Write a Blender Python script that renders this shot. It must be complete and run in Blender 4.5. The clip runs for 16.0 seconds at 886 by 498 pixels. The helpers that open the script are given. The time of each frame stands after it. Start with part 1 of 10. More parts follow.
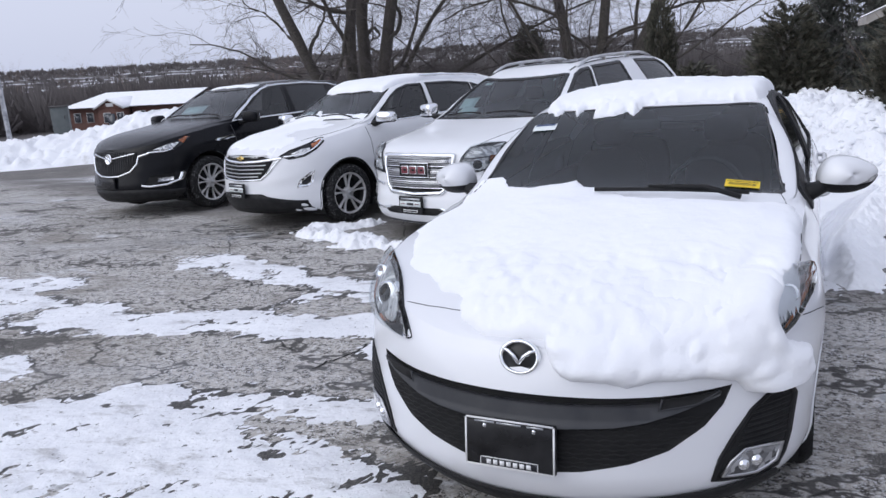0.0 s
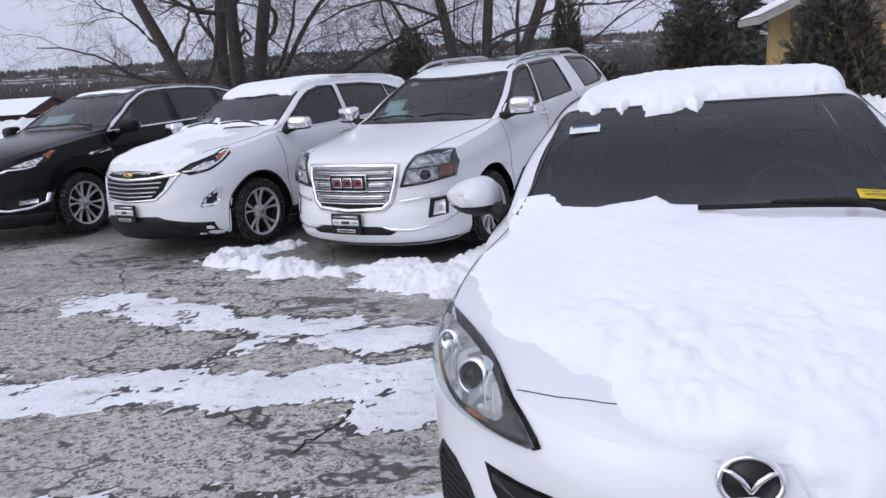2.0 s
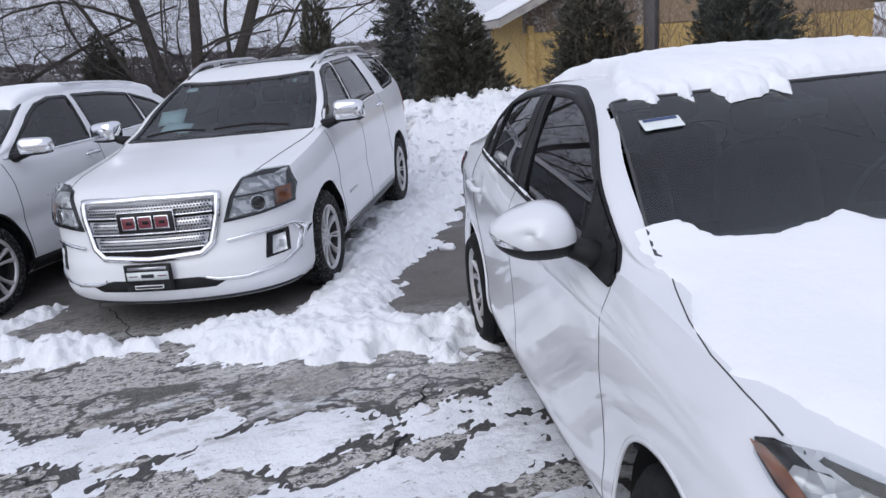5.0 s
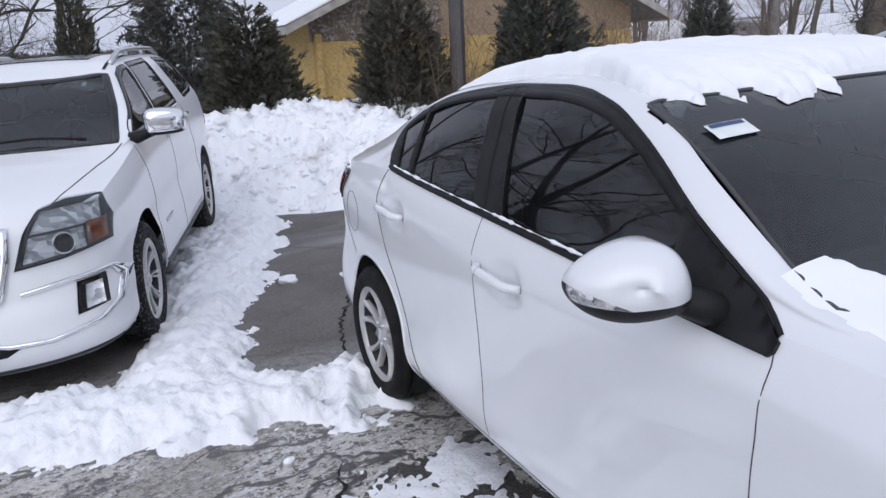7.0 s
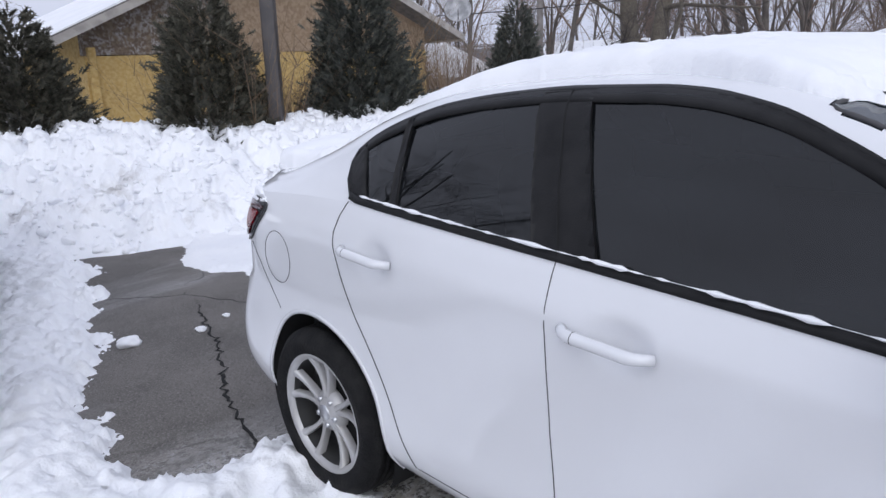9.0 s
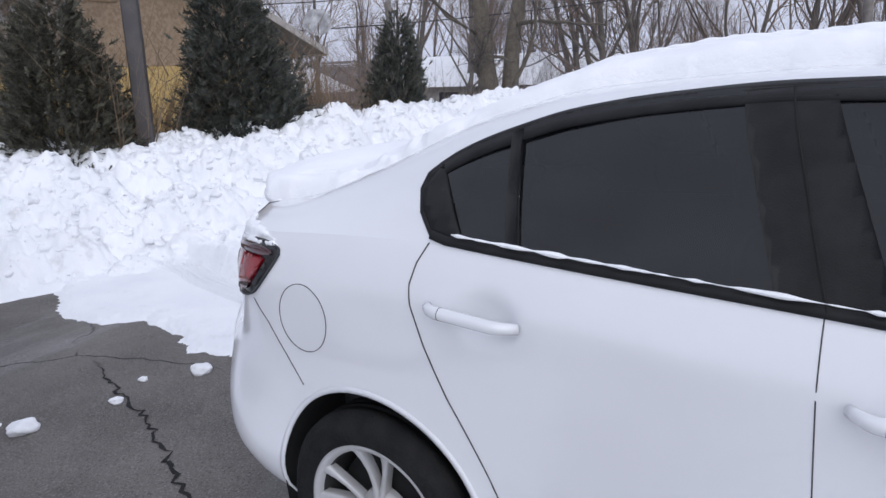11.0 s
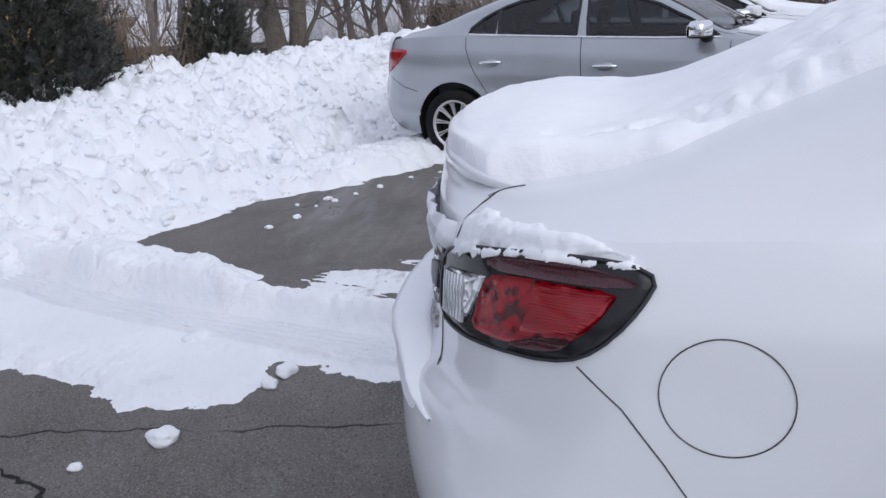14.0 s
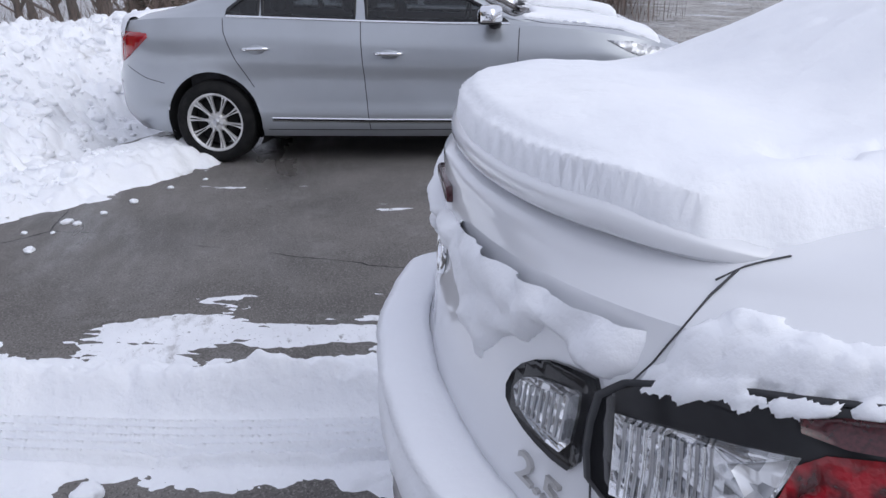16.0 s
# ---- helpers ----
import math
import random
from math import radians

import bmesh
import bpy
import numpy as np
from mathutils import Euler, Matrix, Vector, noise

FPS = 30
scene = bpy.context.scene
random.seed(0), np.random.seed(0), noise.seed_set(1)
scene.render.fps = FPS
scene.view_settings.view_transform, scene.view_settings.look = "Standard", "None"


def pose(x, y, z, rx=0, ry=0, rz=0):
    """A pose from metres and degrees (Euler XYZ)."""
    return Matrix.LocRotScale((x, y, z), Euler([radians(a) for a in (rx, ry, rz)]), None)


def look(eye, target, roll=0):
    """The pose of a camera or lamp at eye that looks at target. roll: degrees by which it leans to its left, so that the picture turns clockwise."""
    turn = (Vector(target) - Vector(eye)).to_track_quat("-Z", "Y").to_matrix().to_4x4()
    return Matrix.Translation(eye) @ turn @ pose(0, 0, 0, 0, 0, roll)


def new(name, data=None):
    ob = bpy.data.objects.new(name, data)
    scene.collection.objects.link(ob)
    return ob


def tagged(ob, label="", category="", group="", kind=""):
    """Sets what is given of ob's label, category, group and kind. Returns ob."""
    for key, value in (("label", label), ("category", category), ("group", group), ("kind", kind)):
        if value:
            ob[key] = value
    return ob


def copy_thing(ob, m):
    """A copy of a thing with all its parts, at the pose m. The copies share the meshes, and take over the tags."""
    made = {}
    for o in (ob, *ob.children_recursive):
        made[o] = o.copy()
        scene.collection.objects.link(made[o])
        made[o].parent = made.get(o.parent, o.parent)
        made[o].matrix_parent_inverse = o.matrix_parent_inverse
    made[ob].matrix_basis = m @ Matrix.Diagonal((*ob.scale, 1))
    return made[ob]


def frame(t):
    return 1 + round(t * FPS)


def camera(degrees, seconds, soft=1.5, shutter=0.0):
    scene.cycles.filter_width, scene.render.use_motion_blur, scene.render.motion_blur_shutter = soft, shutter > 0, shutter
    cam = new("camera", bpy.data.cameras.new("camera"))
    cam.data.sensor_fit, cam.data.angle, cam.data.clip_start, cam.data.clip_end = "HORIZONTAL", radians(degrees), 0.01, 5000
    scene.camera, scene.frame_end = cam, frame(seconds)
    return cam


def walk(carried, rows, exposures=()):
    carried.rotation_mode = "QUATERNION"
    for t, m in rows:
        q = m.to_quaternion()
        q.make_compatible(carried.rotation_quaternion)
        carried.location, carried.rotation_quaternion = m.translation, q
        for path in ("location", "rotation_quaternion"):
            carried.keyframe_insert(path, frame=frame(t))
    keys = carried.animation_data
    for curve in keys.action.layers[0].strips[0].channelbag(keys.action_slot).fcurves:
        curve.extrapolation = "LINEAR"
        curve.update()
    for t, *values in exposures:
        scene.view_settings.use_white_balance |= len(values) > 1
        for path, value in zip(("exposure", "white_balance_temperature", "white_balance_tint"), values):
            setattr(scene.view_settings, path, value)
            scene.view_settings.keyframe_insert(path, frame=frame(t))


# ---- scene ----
cam = camera(60.7, 16.0)
METRES, EYE, TILT, LEAN, TURN = 8.523, 1.61, -1.9, -0.6, 0.0
ROWS = [
    (0.0, 0.0, 0.0, 0.0, -0.89, -12.48, 4.02),
    (0.5, -0.0133, 0.0335, -0.0004, -2.39, -12.6, 4.32),
    (1.0, -0.0419, 0.0594, -0.0004, -4.87, -12.68, 4.42),
    (1.5, -0.0581, 0.0909, -0.0038, -7.86, -12.71, 4.45),
    (2.0, -0.0734, 0.1222, -0.0021, -11.09, -12.78, 4.51),
    (2.5, -0.0967, 0.1516, -0.0022, -14.55, -12.98, 4.66),
    (3.0, -0.1058, 0.1842, -0.0042, -18.13, -13.2, 4.92),
    (3.5, -0.1192, 0.2117, -0.0038, -22.21, -13.46, 5.14),
    (4.0, -0.1374, 0.2416, -0.0038, -26.51, -13.65, 5.36),
    (6.5, -0.1531, 0.3988, -0.006, -47.11, -14.39, 4.91),
    (7.0, -0.1498, 0.4248, -0.0067, -52.28, -14.47, 4.44),
    (7.5, -0.1444, 0.455, -0.006, -56.31, -14.06, 4.03),
    (8.0, -0.1488, 0.4867, -0.0072, -60.53, -13.96, 3.88),
    (8.5, -0.1346, 0.5138, -0.0103, -64.92, -13.87, 3.84),
    (9.0, -0.1255, 0.5413, -0.0099, -69.68, -14.1, 3.78),
    (11.5, -0.0641, 0.6614, -0.0114, -83.72, -12.74, 3.94),
    (12.0, -0.0493, 0.6869, -0.0093, -85.8, -11.77, 3.85),
    (12.5, -0.0342, 0.7165, -0.01, -89.18, -12.42, 3.78),
    (13.0, -0.0069, 0.7343, -0.0144, -92.58, -14.58, 3.93),
    (13.5, 0.0139, 0.7619, -0.0154, -96.1, -16.5, 4.15),
    (14.0, 0.0343, 0.7845, -0.0185, -100.19, -17.96, 4.05),
    (14.5, 0.0561, 0.7913, -0.0175, -104.56, -18.7, 3.64),
    (15.0, 0.0828, 0.808, -0.0183, -109.78, -19.06, 2.86),
    (15.5, 0.1012, 0.8165, -0.0191, -115.85, -19.41, 1.73),
    (16.0, 0.1388, 0.816, -0.0257, -121.35, -19.72, 1.93),
]
# the parking lot slopes a little towards the valley; everything on it is laid out in its plane
LOT = pose(0, 0, 0, TILT, LEAN, TURN)
walk(cam, [(t, LOT @ pose(METRES * x, METRES * y, EYE + METRES * z, 90 + pitch, roll, yaw)) for t, x, y, z, yaw, pitch, roll in ROWS], [(0, 0.02), (1.5, -0.07), (4.0, -0.07), (7.0, -0.04), (8.5, 0.0), (12.0, 0.0), (13.0, -0.09), (14.5, -0.14), (15.5, -0.07), (16.0, -0.02)])

# ---- world, light ----
world = bpy.data.worlds.new("overcast")
scene.world = world
world.use_nodes = True
wt = world.node_tree
wt.nodes.clear()
sky = wt.nodes.new("ShaderNodeTexSky")
sky.sky_type, sky.sun_disc = "NISHITA", False
sky.sun_elevation, sky.sun_rotation = radians(41), radians(246)
sky.dust_density, sky.ozone_density = 4.0, 1.0
grey = wt.nodes.new("ShaderNodeHueSaturation")
grey.inputs["Saturation"].default_value = 0.12
mixer = wt.nodes.new("ShaderNodeMix")
mixer.data_type = "RGBA"
mixer.inputs["Factor"].default_value = 0.75
mixer.inputs["B"].default_value = (6.5, 6.98, 8.85, 1)
back = wt.nodes.new("ShaderNodeBackground")
back.inputs["Strength"].default_value = 0.117
wout = wt.nodes.new("ShaderNodeOutputWorld")
wt.links.new(sky.outputs[0], grey.inputs["Color"])
wt.links.new(grey.outputs[0], mixer.inputs["A"])
wt.links.new(mixer.outputs["Result"], back.inputs["Color"])
wt.links.new(back.outputs[0], wout.inputs["Surface"])
sun = new("sun", bpy.data.lights.new("sun", "SUN"))
sun.data.energy, sun.data.angle, sun.data.color = 0.85, radians(75), (0.96, 0.98, 1.0)
sun.matrix_world = look((-20, -9, 17), (0, 0, 0))

# ---- materials ----
def material(name, base, rough=0.5, metal=0.0, second=None, scale=6.0, amount=1.0, detail=5.0, bump=0.0, bump_scale=40.0, coat=0.0,
             fine=None, fine_scale=60.0, spread=0.12, middle=0.5, coords="Object", ior=1.5, random_value=0.0):
    """A principled surface; second: a colour mixed in by large noise; fine: a colour mixed in by small noise."""
    m = bpy.data.materials.new(name)
    m.use_nodes = True
    t = m.node_tree
    p = t.nodes["Principled BSDF"]
    p.inputs["Roughness"].default_value, p.inputs["Metallic"].default_value = rough, metal
    p.inputs["Base Color"].default_value = (*base, 1)
    p.inputs["Coat Weight"].default_value, p.inputs["Coat Roughness"].default_value = coat, 0.02
    p.inputs["IOR"].default_value = ior
    co = t.nodes.new("ShaderNodeTexCoord").outputs[coords]
    col = None

    def layer(colour, sc, lo, hi, under):
        n = t.nodes.new("ShaderNodeTexNoise")
        n.inputs["Scale"].default_value, n.inputs["Detail"].default_value = sc, detail
        t.links.new(co, n.inputs["Vector"])
        r = t.nodes.new("ShaderNodeMapRange")
        r.inputs["From Min"].default_value, r.inputs["From Max"].default_value = lo, hi
        r.inputs["To Max"].default_value = amount
        t.links.new(n.outputs["Fac"], r.inputs["Value"])
        x = t.nodes.new("ShaderNodeMix")
        x.data_type = "RGBA"
        t.links.new(r.outputs[0], x.inputs["Factor"])
        if under is None:
            x.inputs["A"].default_value = (*base, 1)
        else:
            t.links.new(under, x.inputs["A"])
        x.inputs["B"].default_value = (*colour, 1)
        return x.outputs["Result"]

    if second:
        col = layer(second, scale, middle - spread, middle + spread, col)
    if fine:
        col = layer(fine, fine_scale, middle - spread, middle + spread, col)
    if random_value:
        info = t.nodes.new("ShaderNodeObjectInfo")
        hv = t.nodes.new("ShaderNodeHueSaturation")
        r = t.nodes.new("ShaderNodeMapRange")
        r.inputs["To Min"].default_value, r.inputs["To Max"].default_value = 1 - random_value, 1 + random_value
        t.links.new(info.outputs["Random"], r.inputs["Value"])
        t.links.new(r.outputs[0], hv.inputs["Value"])
        if col is None:
            hv.inputs["Color"].default_value = (*base, 1)
        else:
            t.links.new(col, hv.inputs["Color"])
        col = hv.outputs[0]
    if col is not None:
        t.links.new(col, p.inputs["Base Color"])
    if bump:
        n = t.nodes.new("ShaderNodeTexNoise")
        n.inputs["Scale"].default_value, n.inputs["Detail"].default_value = bump_scale, 6
        t.links.new(co, n.inputs["Vector"])
        b = t.nodes.new("ShaderNodeBump")
        b.inputs["Strength"].default_value, b.inputs["Distance"].default_value = bump, 0.02
        t.links.new(n.outputs["Fac"], b.inputs["Height"])
        t.links.new(b.outputs[0], p.inputs["Normal"])
    return m


def glass(name, tint, gloss=1.0, dust_sheen=0.004):
    """A thin pane: clear and tinted, with a true mirror by Fresnel and a pale bluish film of dust and painted sky
    sheen.
    """
    m = bpy.data.materials.new(name)
    m.use_nodes = True
    t = m.node_tree
    t.nodes.clear()
    out = t.nodes.new("ShaderNodeOutputMaterial")
    clear, shine, mixn, fr = (t.nodes.new("ShaderNode" + n) for n in ("BsdfTransparent", "BsdfGlossy", "MixShader", "Fresnel"))
    clear.inputs["Color"].default_value = (*tint, 1)
    shine.inputs["Roughness"].default_value = 0.015
    shine.inputs["Color"].default_value = (gloss, gloss, gloss, 1)
    fr.inputs["IOR"].default_value = 1.56
    t.links.new(fr.outputs[0], mixn.inputs["Fac"])
    t.links.new(clear.outputs[0], mixn.inputs[1])
    t.links.new(shine.outputs[0], mixn.inputs[2])
    film, veil = t.nodes.new("ShaderNodeBsdfDiffuse"), t.nodes.new("ShaderNodeMixShader")
    film.inputs["Color"].default_value = (0.55, 0.62, 0.72, 1)
    film_noise, span = t.nodes.new("ShaderNodeTexNoise"), t.nodes.new("ShaderNodeMapRange")
    film_noise.inputs["Scale"].default_value, film_noise.inputs["Detail"].default_value = 3.0, 6
    span.inputs["From Min"].default_value, span.inputs["From Max"].default_value = 0.3, 0.75
    span.inputs["To Min"].default_value, span.inputs["To Max"].default_value = 0.3 * dust_sheen, dust_sheen
    t.links.new(film_noise.outputs["Fac"], span.inputs["Value"])
    t.links.new(span.outputs[0], veil.inputs["Fac"])
    t.links.new(mixn.outputs[0], veil.inputs[1])
    t.links.new(film.outputs[0], veil.inputs[2])
    t.links.new(veil.outputs[0], out.inputs["Surface"])
    return m


M = {}
M["white_paint"] = material("white_paint", (0.77, 0.78, 0.81), 0.30, coat=1.0, second=(0.73, 0.74, 0.77), scale=1.7, spread=0.2)
M["suv_white"] = material("suv_white_paint", (0.82, 0.83, 0.855), 0.3, coat=0.4, second=(0.77, 0.78, 0.80), scale=1.7, spread=0.2)
M["black_paint"] = material("black_paint", (0.004, 0.005, 0.007), 0.20, second=(0.007, 0.007, 0.009), scale=3, spread=0.2, ior=1.28)
M["silver_paint"] = material("silver_paint", (0.43, 0.455, 0.49), 0.30, metal=0.5, coat=0.8, second=(0.39, 0.41, 0.44), scale=2.5, spread=0.2)
M["black_plastic"] = material("black_plastic", (0.011, 0.011, 0.012), 0.5, second=(0.018, 0.018, 0.019), scale=12, bump=0.15, bump_scale=300, ior=1.3)
M["gloss_black"] = material("gloss_black", (0.006, 0.006, 0.007), 0.18, coat=0.0, ior=1.4, second=(0.02, 0.02, 0.022), scale=8)
M["grey_plastic"] = material("grey_plastic", (0.030, 0.032, 0.037), 0.4, second=(0.042, 0.043, 0.047), scale=9, ior=1.4)
# near-black that paints the shade inside grilles, slots, pockets and wells
M["dark"] = material("dark_cavity", (0.006, 0.006, 0.007), 0.9, second=(0.012, 0.012, 0.012), scale=9)
M["seam"] = material("panel_gap", (0.07, 0.07, 0.075), 0.9)
M["barrel"] = material("wheel_barrel", (0.035, 0.035, 0.036), 0.6, metal=0.3, second=(0.05, 0.05, 0.05), scale=9)
M["chrome"] = material("chrome", (0.86, 0.87, 0.89), 0.07, metal=1.0)
M["satin"] = material("satin_metal", (0.62, 0.63, 0.65), 0.28, metal=1.0, second=(0.5, 0.5, 0.52), scale=7)
M["grey_alloy"] = material("grey_alloy", (0.52, 0.52, 0.53), 0.38, metal=0.35, second=(0.42, 0.41, 0.40), scale=9, spread=0.2)
M["alloy"] = material("alloy", (0.70, 0.70, 0.71), 0.32, metal=0.45, second=(0.52, 0.51, 0.50), scale=9, spread=0.2)
M["tyre"] = material("tyre_rubber", (0.010, 0.010, 0.011), 0.75, second=(0.018, 0.018, 0.018), scale=14, bump=0.3, bump_scale=120, ior=1.25)
M["salted_tyre"] = material("salted_tyre", (0.014, 0.014, 0.014), 0.8, ior=1.3, second=(0.22, 0.22, 0.23), scale=60, spread=0.07, middle=0.63, bump=0.4, bump_scale=120)
M["glass_dark"] = glass("tinted_glass", (0.055, 0.064, 0.080), 1.0, 0.018)
M["glass_mid"] = glass("side_glass", (0.3, 0.32, 0.33))
# the denser film on windscreens paints in the sky's pale reflection
M["glass_screen"] = glass("windscreen_glass", (0.60, 0.73, 0.76), 0.85, 0.03)
M["lens"] = glass("lamp_lens", (0.85, 0.87, 0.88))
M["interior"] = material("interior_cloth", (0.028, 0.029, 0.032), 0.85, second=(0.045, 0.045, 0.05), scale=15, bump=0.2, bump_scale=200)
M["grey_interior"] = material("grey_interior", (0.16, 0.16, 0.16), 0.8, second=(0.2, 0.2, 0.2), scale=15, bump=0.2, bump_scale=200)
M["amber"] = material("amber_lens", (0.40, 0.115, 0.025), 0.15, coat=1.0, second=(0.24, 0.06, 0.015), scale=30, spread=0.08)
M["smoke"] = material("smoked_lens", (0.014, 0.014, 0.016), 0.1, coat=0.0, second=(0.022, 0.022, 0.024), scale=12, ior=1.42)
M["paper"] = material("paper", (0.78, 0.82, 0.82), 0.6, second=(0.7, 0.75, 0.74), scale=20)
M["yellow_paper"] = material("yellow_sticker", (0.85, 0.62, 0.02), 0.5, second=(0.8, 0.56, 0.02), scale=20)
M["ink"] = material("ink", (0.02, 0.02, 0.025), 0.6)
M["blue_ink"] = material("blue_ink", (0.05, 0.08, 0.18), 0.6)
M["white_ink"] = material("white_lettering", (0.8, 0.8, 0.8), 0.5)
M["red_badge"] = material("red_badge", (0.16, 0.018, 0.032), 0.3, coat=0.5)
M["gold"] = material("gold_badge", (0.66, 0.5, 0.2), 0.25, metal=0.9, second=(0.5, 0.36, 0.14), scale=30)
M["bark"] = material("bark", (0.052, 0.044, 0.038), 0.9, second=(0.034, 0.029, 0.026), scale=5, bump=0.8, bump_scale=14, fine=(0.09, 0.08, 0.066), fine_scale=25, middle=0.55)
M["pale_bark"] = material("pale_bark", (0.125, 0.107, 0.084), 0.9, second=(0.075, 0.063, 0.052), scale=4, bump=0.8, bump_scale=14, fine=(0.16, 0.14, 0.115), fine_scale=25, middle=0.55)
# bark of the distant wood, with haze put into its pale grey
M["hazy_bark"] = material("hazy_bark", (0.17, 0.15, 0.135), 0.9, second=(0.11, 0.097, 0.088), scale=3, bump=0.5, bump_scale=14)
M["twig"] = material("twigs", (0.055, 0.048, 0.045), 0.9, second=(0.085, 0.072, 0.068), scale=2)
M["brush"] = material("brush_twigs", (0.17, 0.13, 0.115), 0.9, second=(0.22, 0.165, 0.135), scale=0.8)
M["tan_brush"] = material("tan_twigs", (0.24, 0.17, 0.11), 0.9, second=(0.17, 0.12, 0.08), scale=2)
M["conifer"] = material("conifer_leaves", (0.115, 0.110, 0.085), 0.8, second=(0.16, 0.145, 0.11), scale=4, fine=(0.045, 0.048, 0.036), fine_scale=14)
M["blue_conifer"] = material("blue_conifer_leaves", (0.105, 0.112, 0.096), 0.8, second=(0.15, 0.15, 0.125), scale=4, fine=(0.045, 0.052, 0.047), fine_scale=14)
M["far_wood"] = material("far_trees", (0.105, 0.093, 0.092), 0.95, second=(0.17, 0.155, 0.152), scale=0.05)


def facets(name, dark, bright, rough, metal, scale, share=0.5):
    """Moulded lens optics: facets with bright and dark reflections put into the colour, and slopes as bump."""
    m = bpy.data.materials.new(name)
    m.use_nodes = True
    t = m.node_tree
    p = t.nodes["Principled BSDF"]
    p.inputs["Roughness"].default_value, p.inputs["Metallic"].default_value, p.inputs["Coat Weight"].default_value = rough, metal, 0.8
    co, mp, vo, sep, rng_, mx, bu = (t.nodes.new("ShaderNode" + n) for n in ("TexCoord", "Mapping", "TexVoronoi", "SeparateColor", "MapRange", "Mix", "Bump"))
    mp.inputs["Rotation"].default_value, mp.inputs["Scale"].default_value = (0.3, 0.5, 0.7), (scale, scale * 0.45, scale)
    t.links.new(co.outputs["Object"], mp.inputs["Vector"])
    vo.inputs["Scale"].default_value = 1.0
    t.links.new(mp.outputs[0], vo.inputs["Vector"])
    t.links.new(vo.outputs["Color"], sep.inputs[0])
    rng_.inputs["From Min"].default_value, rng_.inputs["From Max"].default_value = share - 0.3, share + 0.3
    t.links.new(sep.outputs[0], rng_.inputs["Value"])
    mx.data_type = "RGBA"
    mx.inputs["A"].default_value, mx.inputs["B"].default_value = (*dark, 1), (*bright, 1)
    t.links.new(rng_.outputs[0], mx.inputs["Factor"])
    t.links.new(mx.outputs["Result"], p.inputs["Base Color"])
    bu.inputs["Strength"].default_value, bu.inputs["Distance"].default_value = 0.35, 0.01
    t.links.new(vo.outputs["Distance"], bu.inputs["Height"])
    t.links.new(bu.outputs[0], p.inputs["Normal"])
    return m


M["red_lens"] = material("red_lens", (0.34, 0.003, 0.010), 0.14, coat=0.5, second=(0.26, 0.003, 0.008), scale=9, spread=0.15)
M["red_deep"] = material("deep_red_lens", (0.22, 0.003, 0.008), 0.14, coat=0.5, second=(0.24, 0.003, 0.008), scale=12)
M["red_facets"] = material("red_optics", (0.24, 0.003, 0.009), 0.12, coat=0.5, second=(0.05, 0.001, 0.003), scale=22, spread=0.09, detail=2.0, fine=(0.33, 0.004, 0.012), fine_scale=48, bump=0.25, bump_scale=60)
M["dark_red"] = material("smoked_red_lens", (0.045, 0.010, 0.013), 0.16, coat=0.3, second=(0.03, 0.007, 0.009), scale=40, fine=(0.07, 0.014, 0.018), fine_scale=300)
M["clear_optics"] = facets("clear_optics", (0.30, 0.31, 0.33), (0.92, 0.93, 0.95), 0.12, 0.75, 60, 0.45)
M["fog_bowl"] = facets("fog_lamp_bowl", (0.07, 0.072, 0.078), (0.42, 0.43, 0.45), 0.16, 0.4, 40)
M["badge_black"] = material("badge_black", (0.004, 0.004, 0.005), 0.35, second=(0.008, 0.008, 0.009), scale=20)
M["reflector"] = facets("lamp_reflector", (0.34, 0.35, 0.37), (0.86, 0.87, 0.89), 0.16, 0.35, 34)

# ---- mesh tools ----
from mathutils.bvhtree import BVHTree


def smooth_keys(keys):
    """A smooth monotone curve through (x, v) pairs; held flat outside them."""
    k = sorted(keys)
    xs, vs = np.array([a for a, _ in k], float), np.array([b for _, b in k], float)
    h, d = np.diff(xs), np.diff(vs) / np.diff(xs)
    m = np.zeros(len(xs))
    if len(xs) > 2:
        for i in range(1, len(xs) - 1):
            if d[i - 1] * d[i] > 0:
                w1, w2 = 2 * h[i] + h[i - 1], h[i] + 2 * h[i - 1]
                m[i] = (w1 + w2) / (w1 / d[i - 1] + w2 / d[i])
    m[0], m[-1] = d[0], d[-1]

    def f(x):
        x = np.clip(np.asarray(x, float), xs[0], xs[-1])
        i = np.clip(np.searchsorted(xs, x, "right") - 1, 0, len(xs) - 2)
        t = (x - xs[i]) / h[i]
        return (vs[i] * (2 * t**3 - 3 * t**2 + 1) + h[i] * m[i] * (t**3 - 2 * t**2 + t) + vs[i + 1] * (3 * t**2 - 2 * t**3) + h[i] * m[i + 1] * (t**3 - t**2))
    return f


def soft_keys(keys, spread=0.05):
    """The same curve with its corners eased over a short length."""
    f = smooth_keys(keys)
    steps = np.linspace(-2, 2, 13)
    weights = np.exp(-steps**2 / 2)
    return lambda x: sum(w * f(np.asarray(x, float) + d * spread) for d, w in zip(steps, weights)) / weights.sum()


def mesh_object(name, verts, faces, mat, parent=None, smooth=True):
    me = bpy.data.meshes.new(name)
    me.from_pydata([tuple(map(float, v)) for v in verts], [], faces)
    me.materials.append(mat)
    if smooth:
        me.polygons.foreach_set("use_smooth", [True] * len(me.polygons))
    me.update()
    ob = new(name, me)
    ob.parent = parent
    return ob


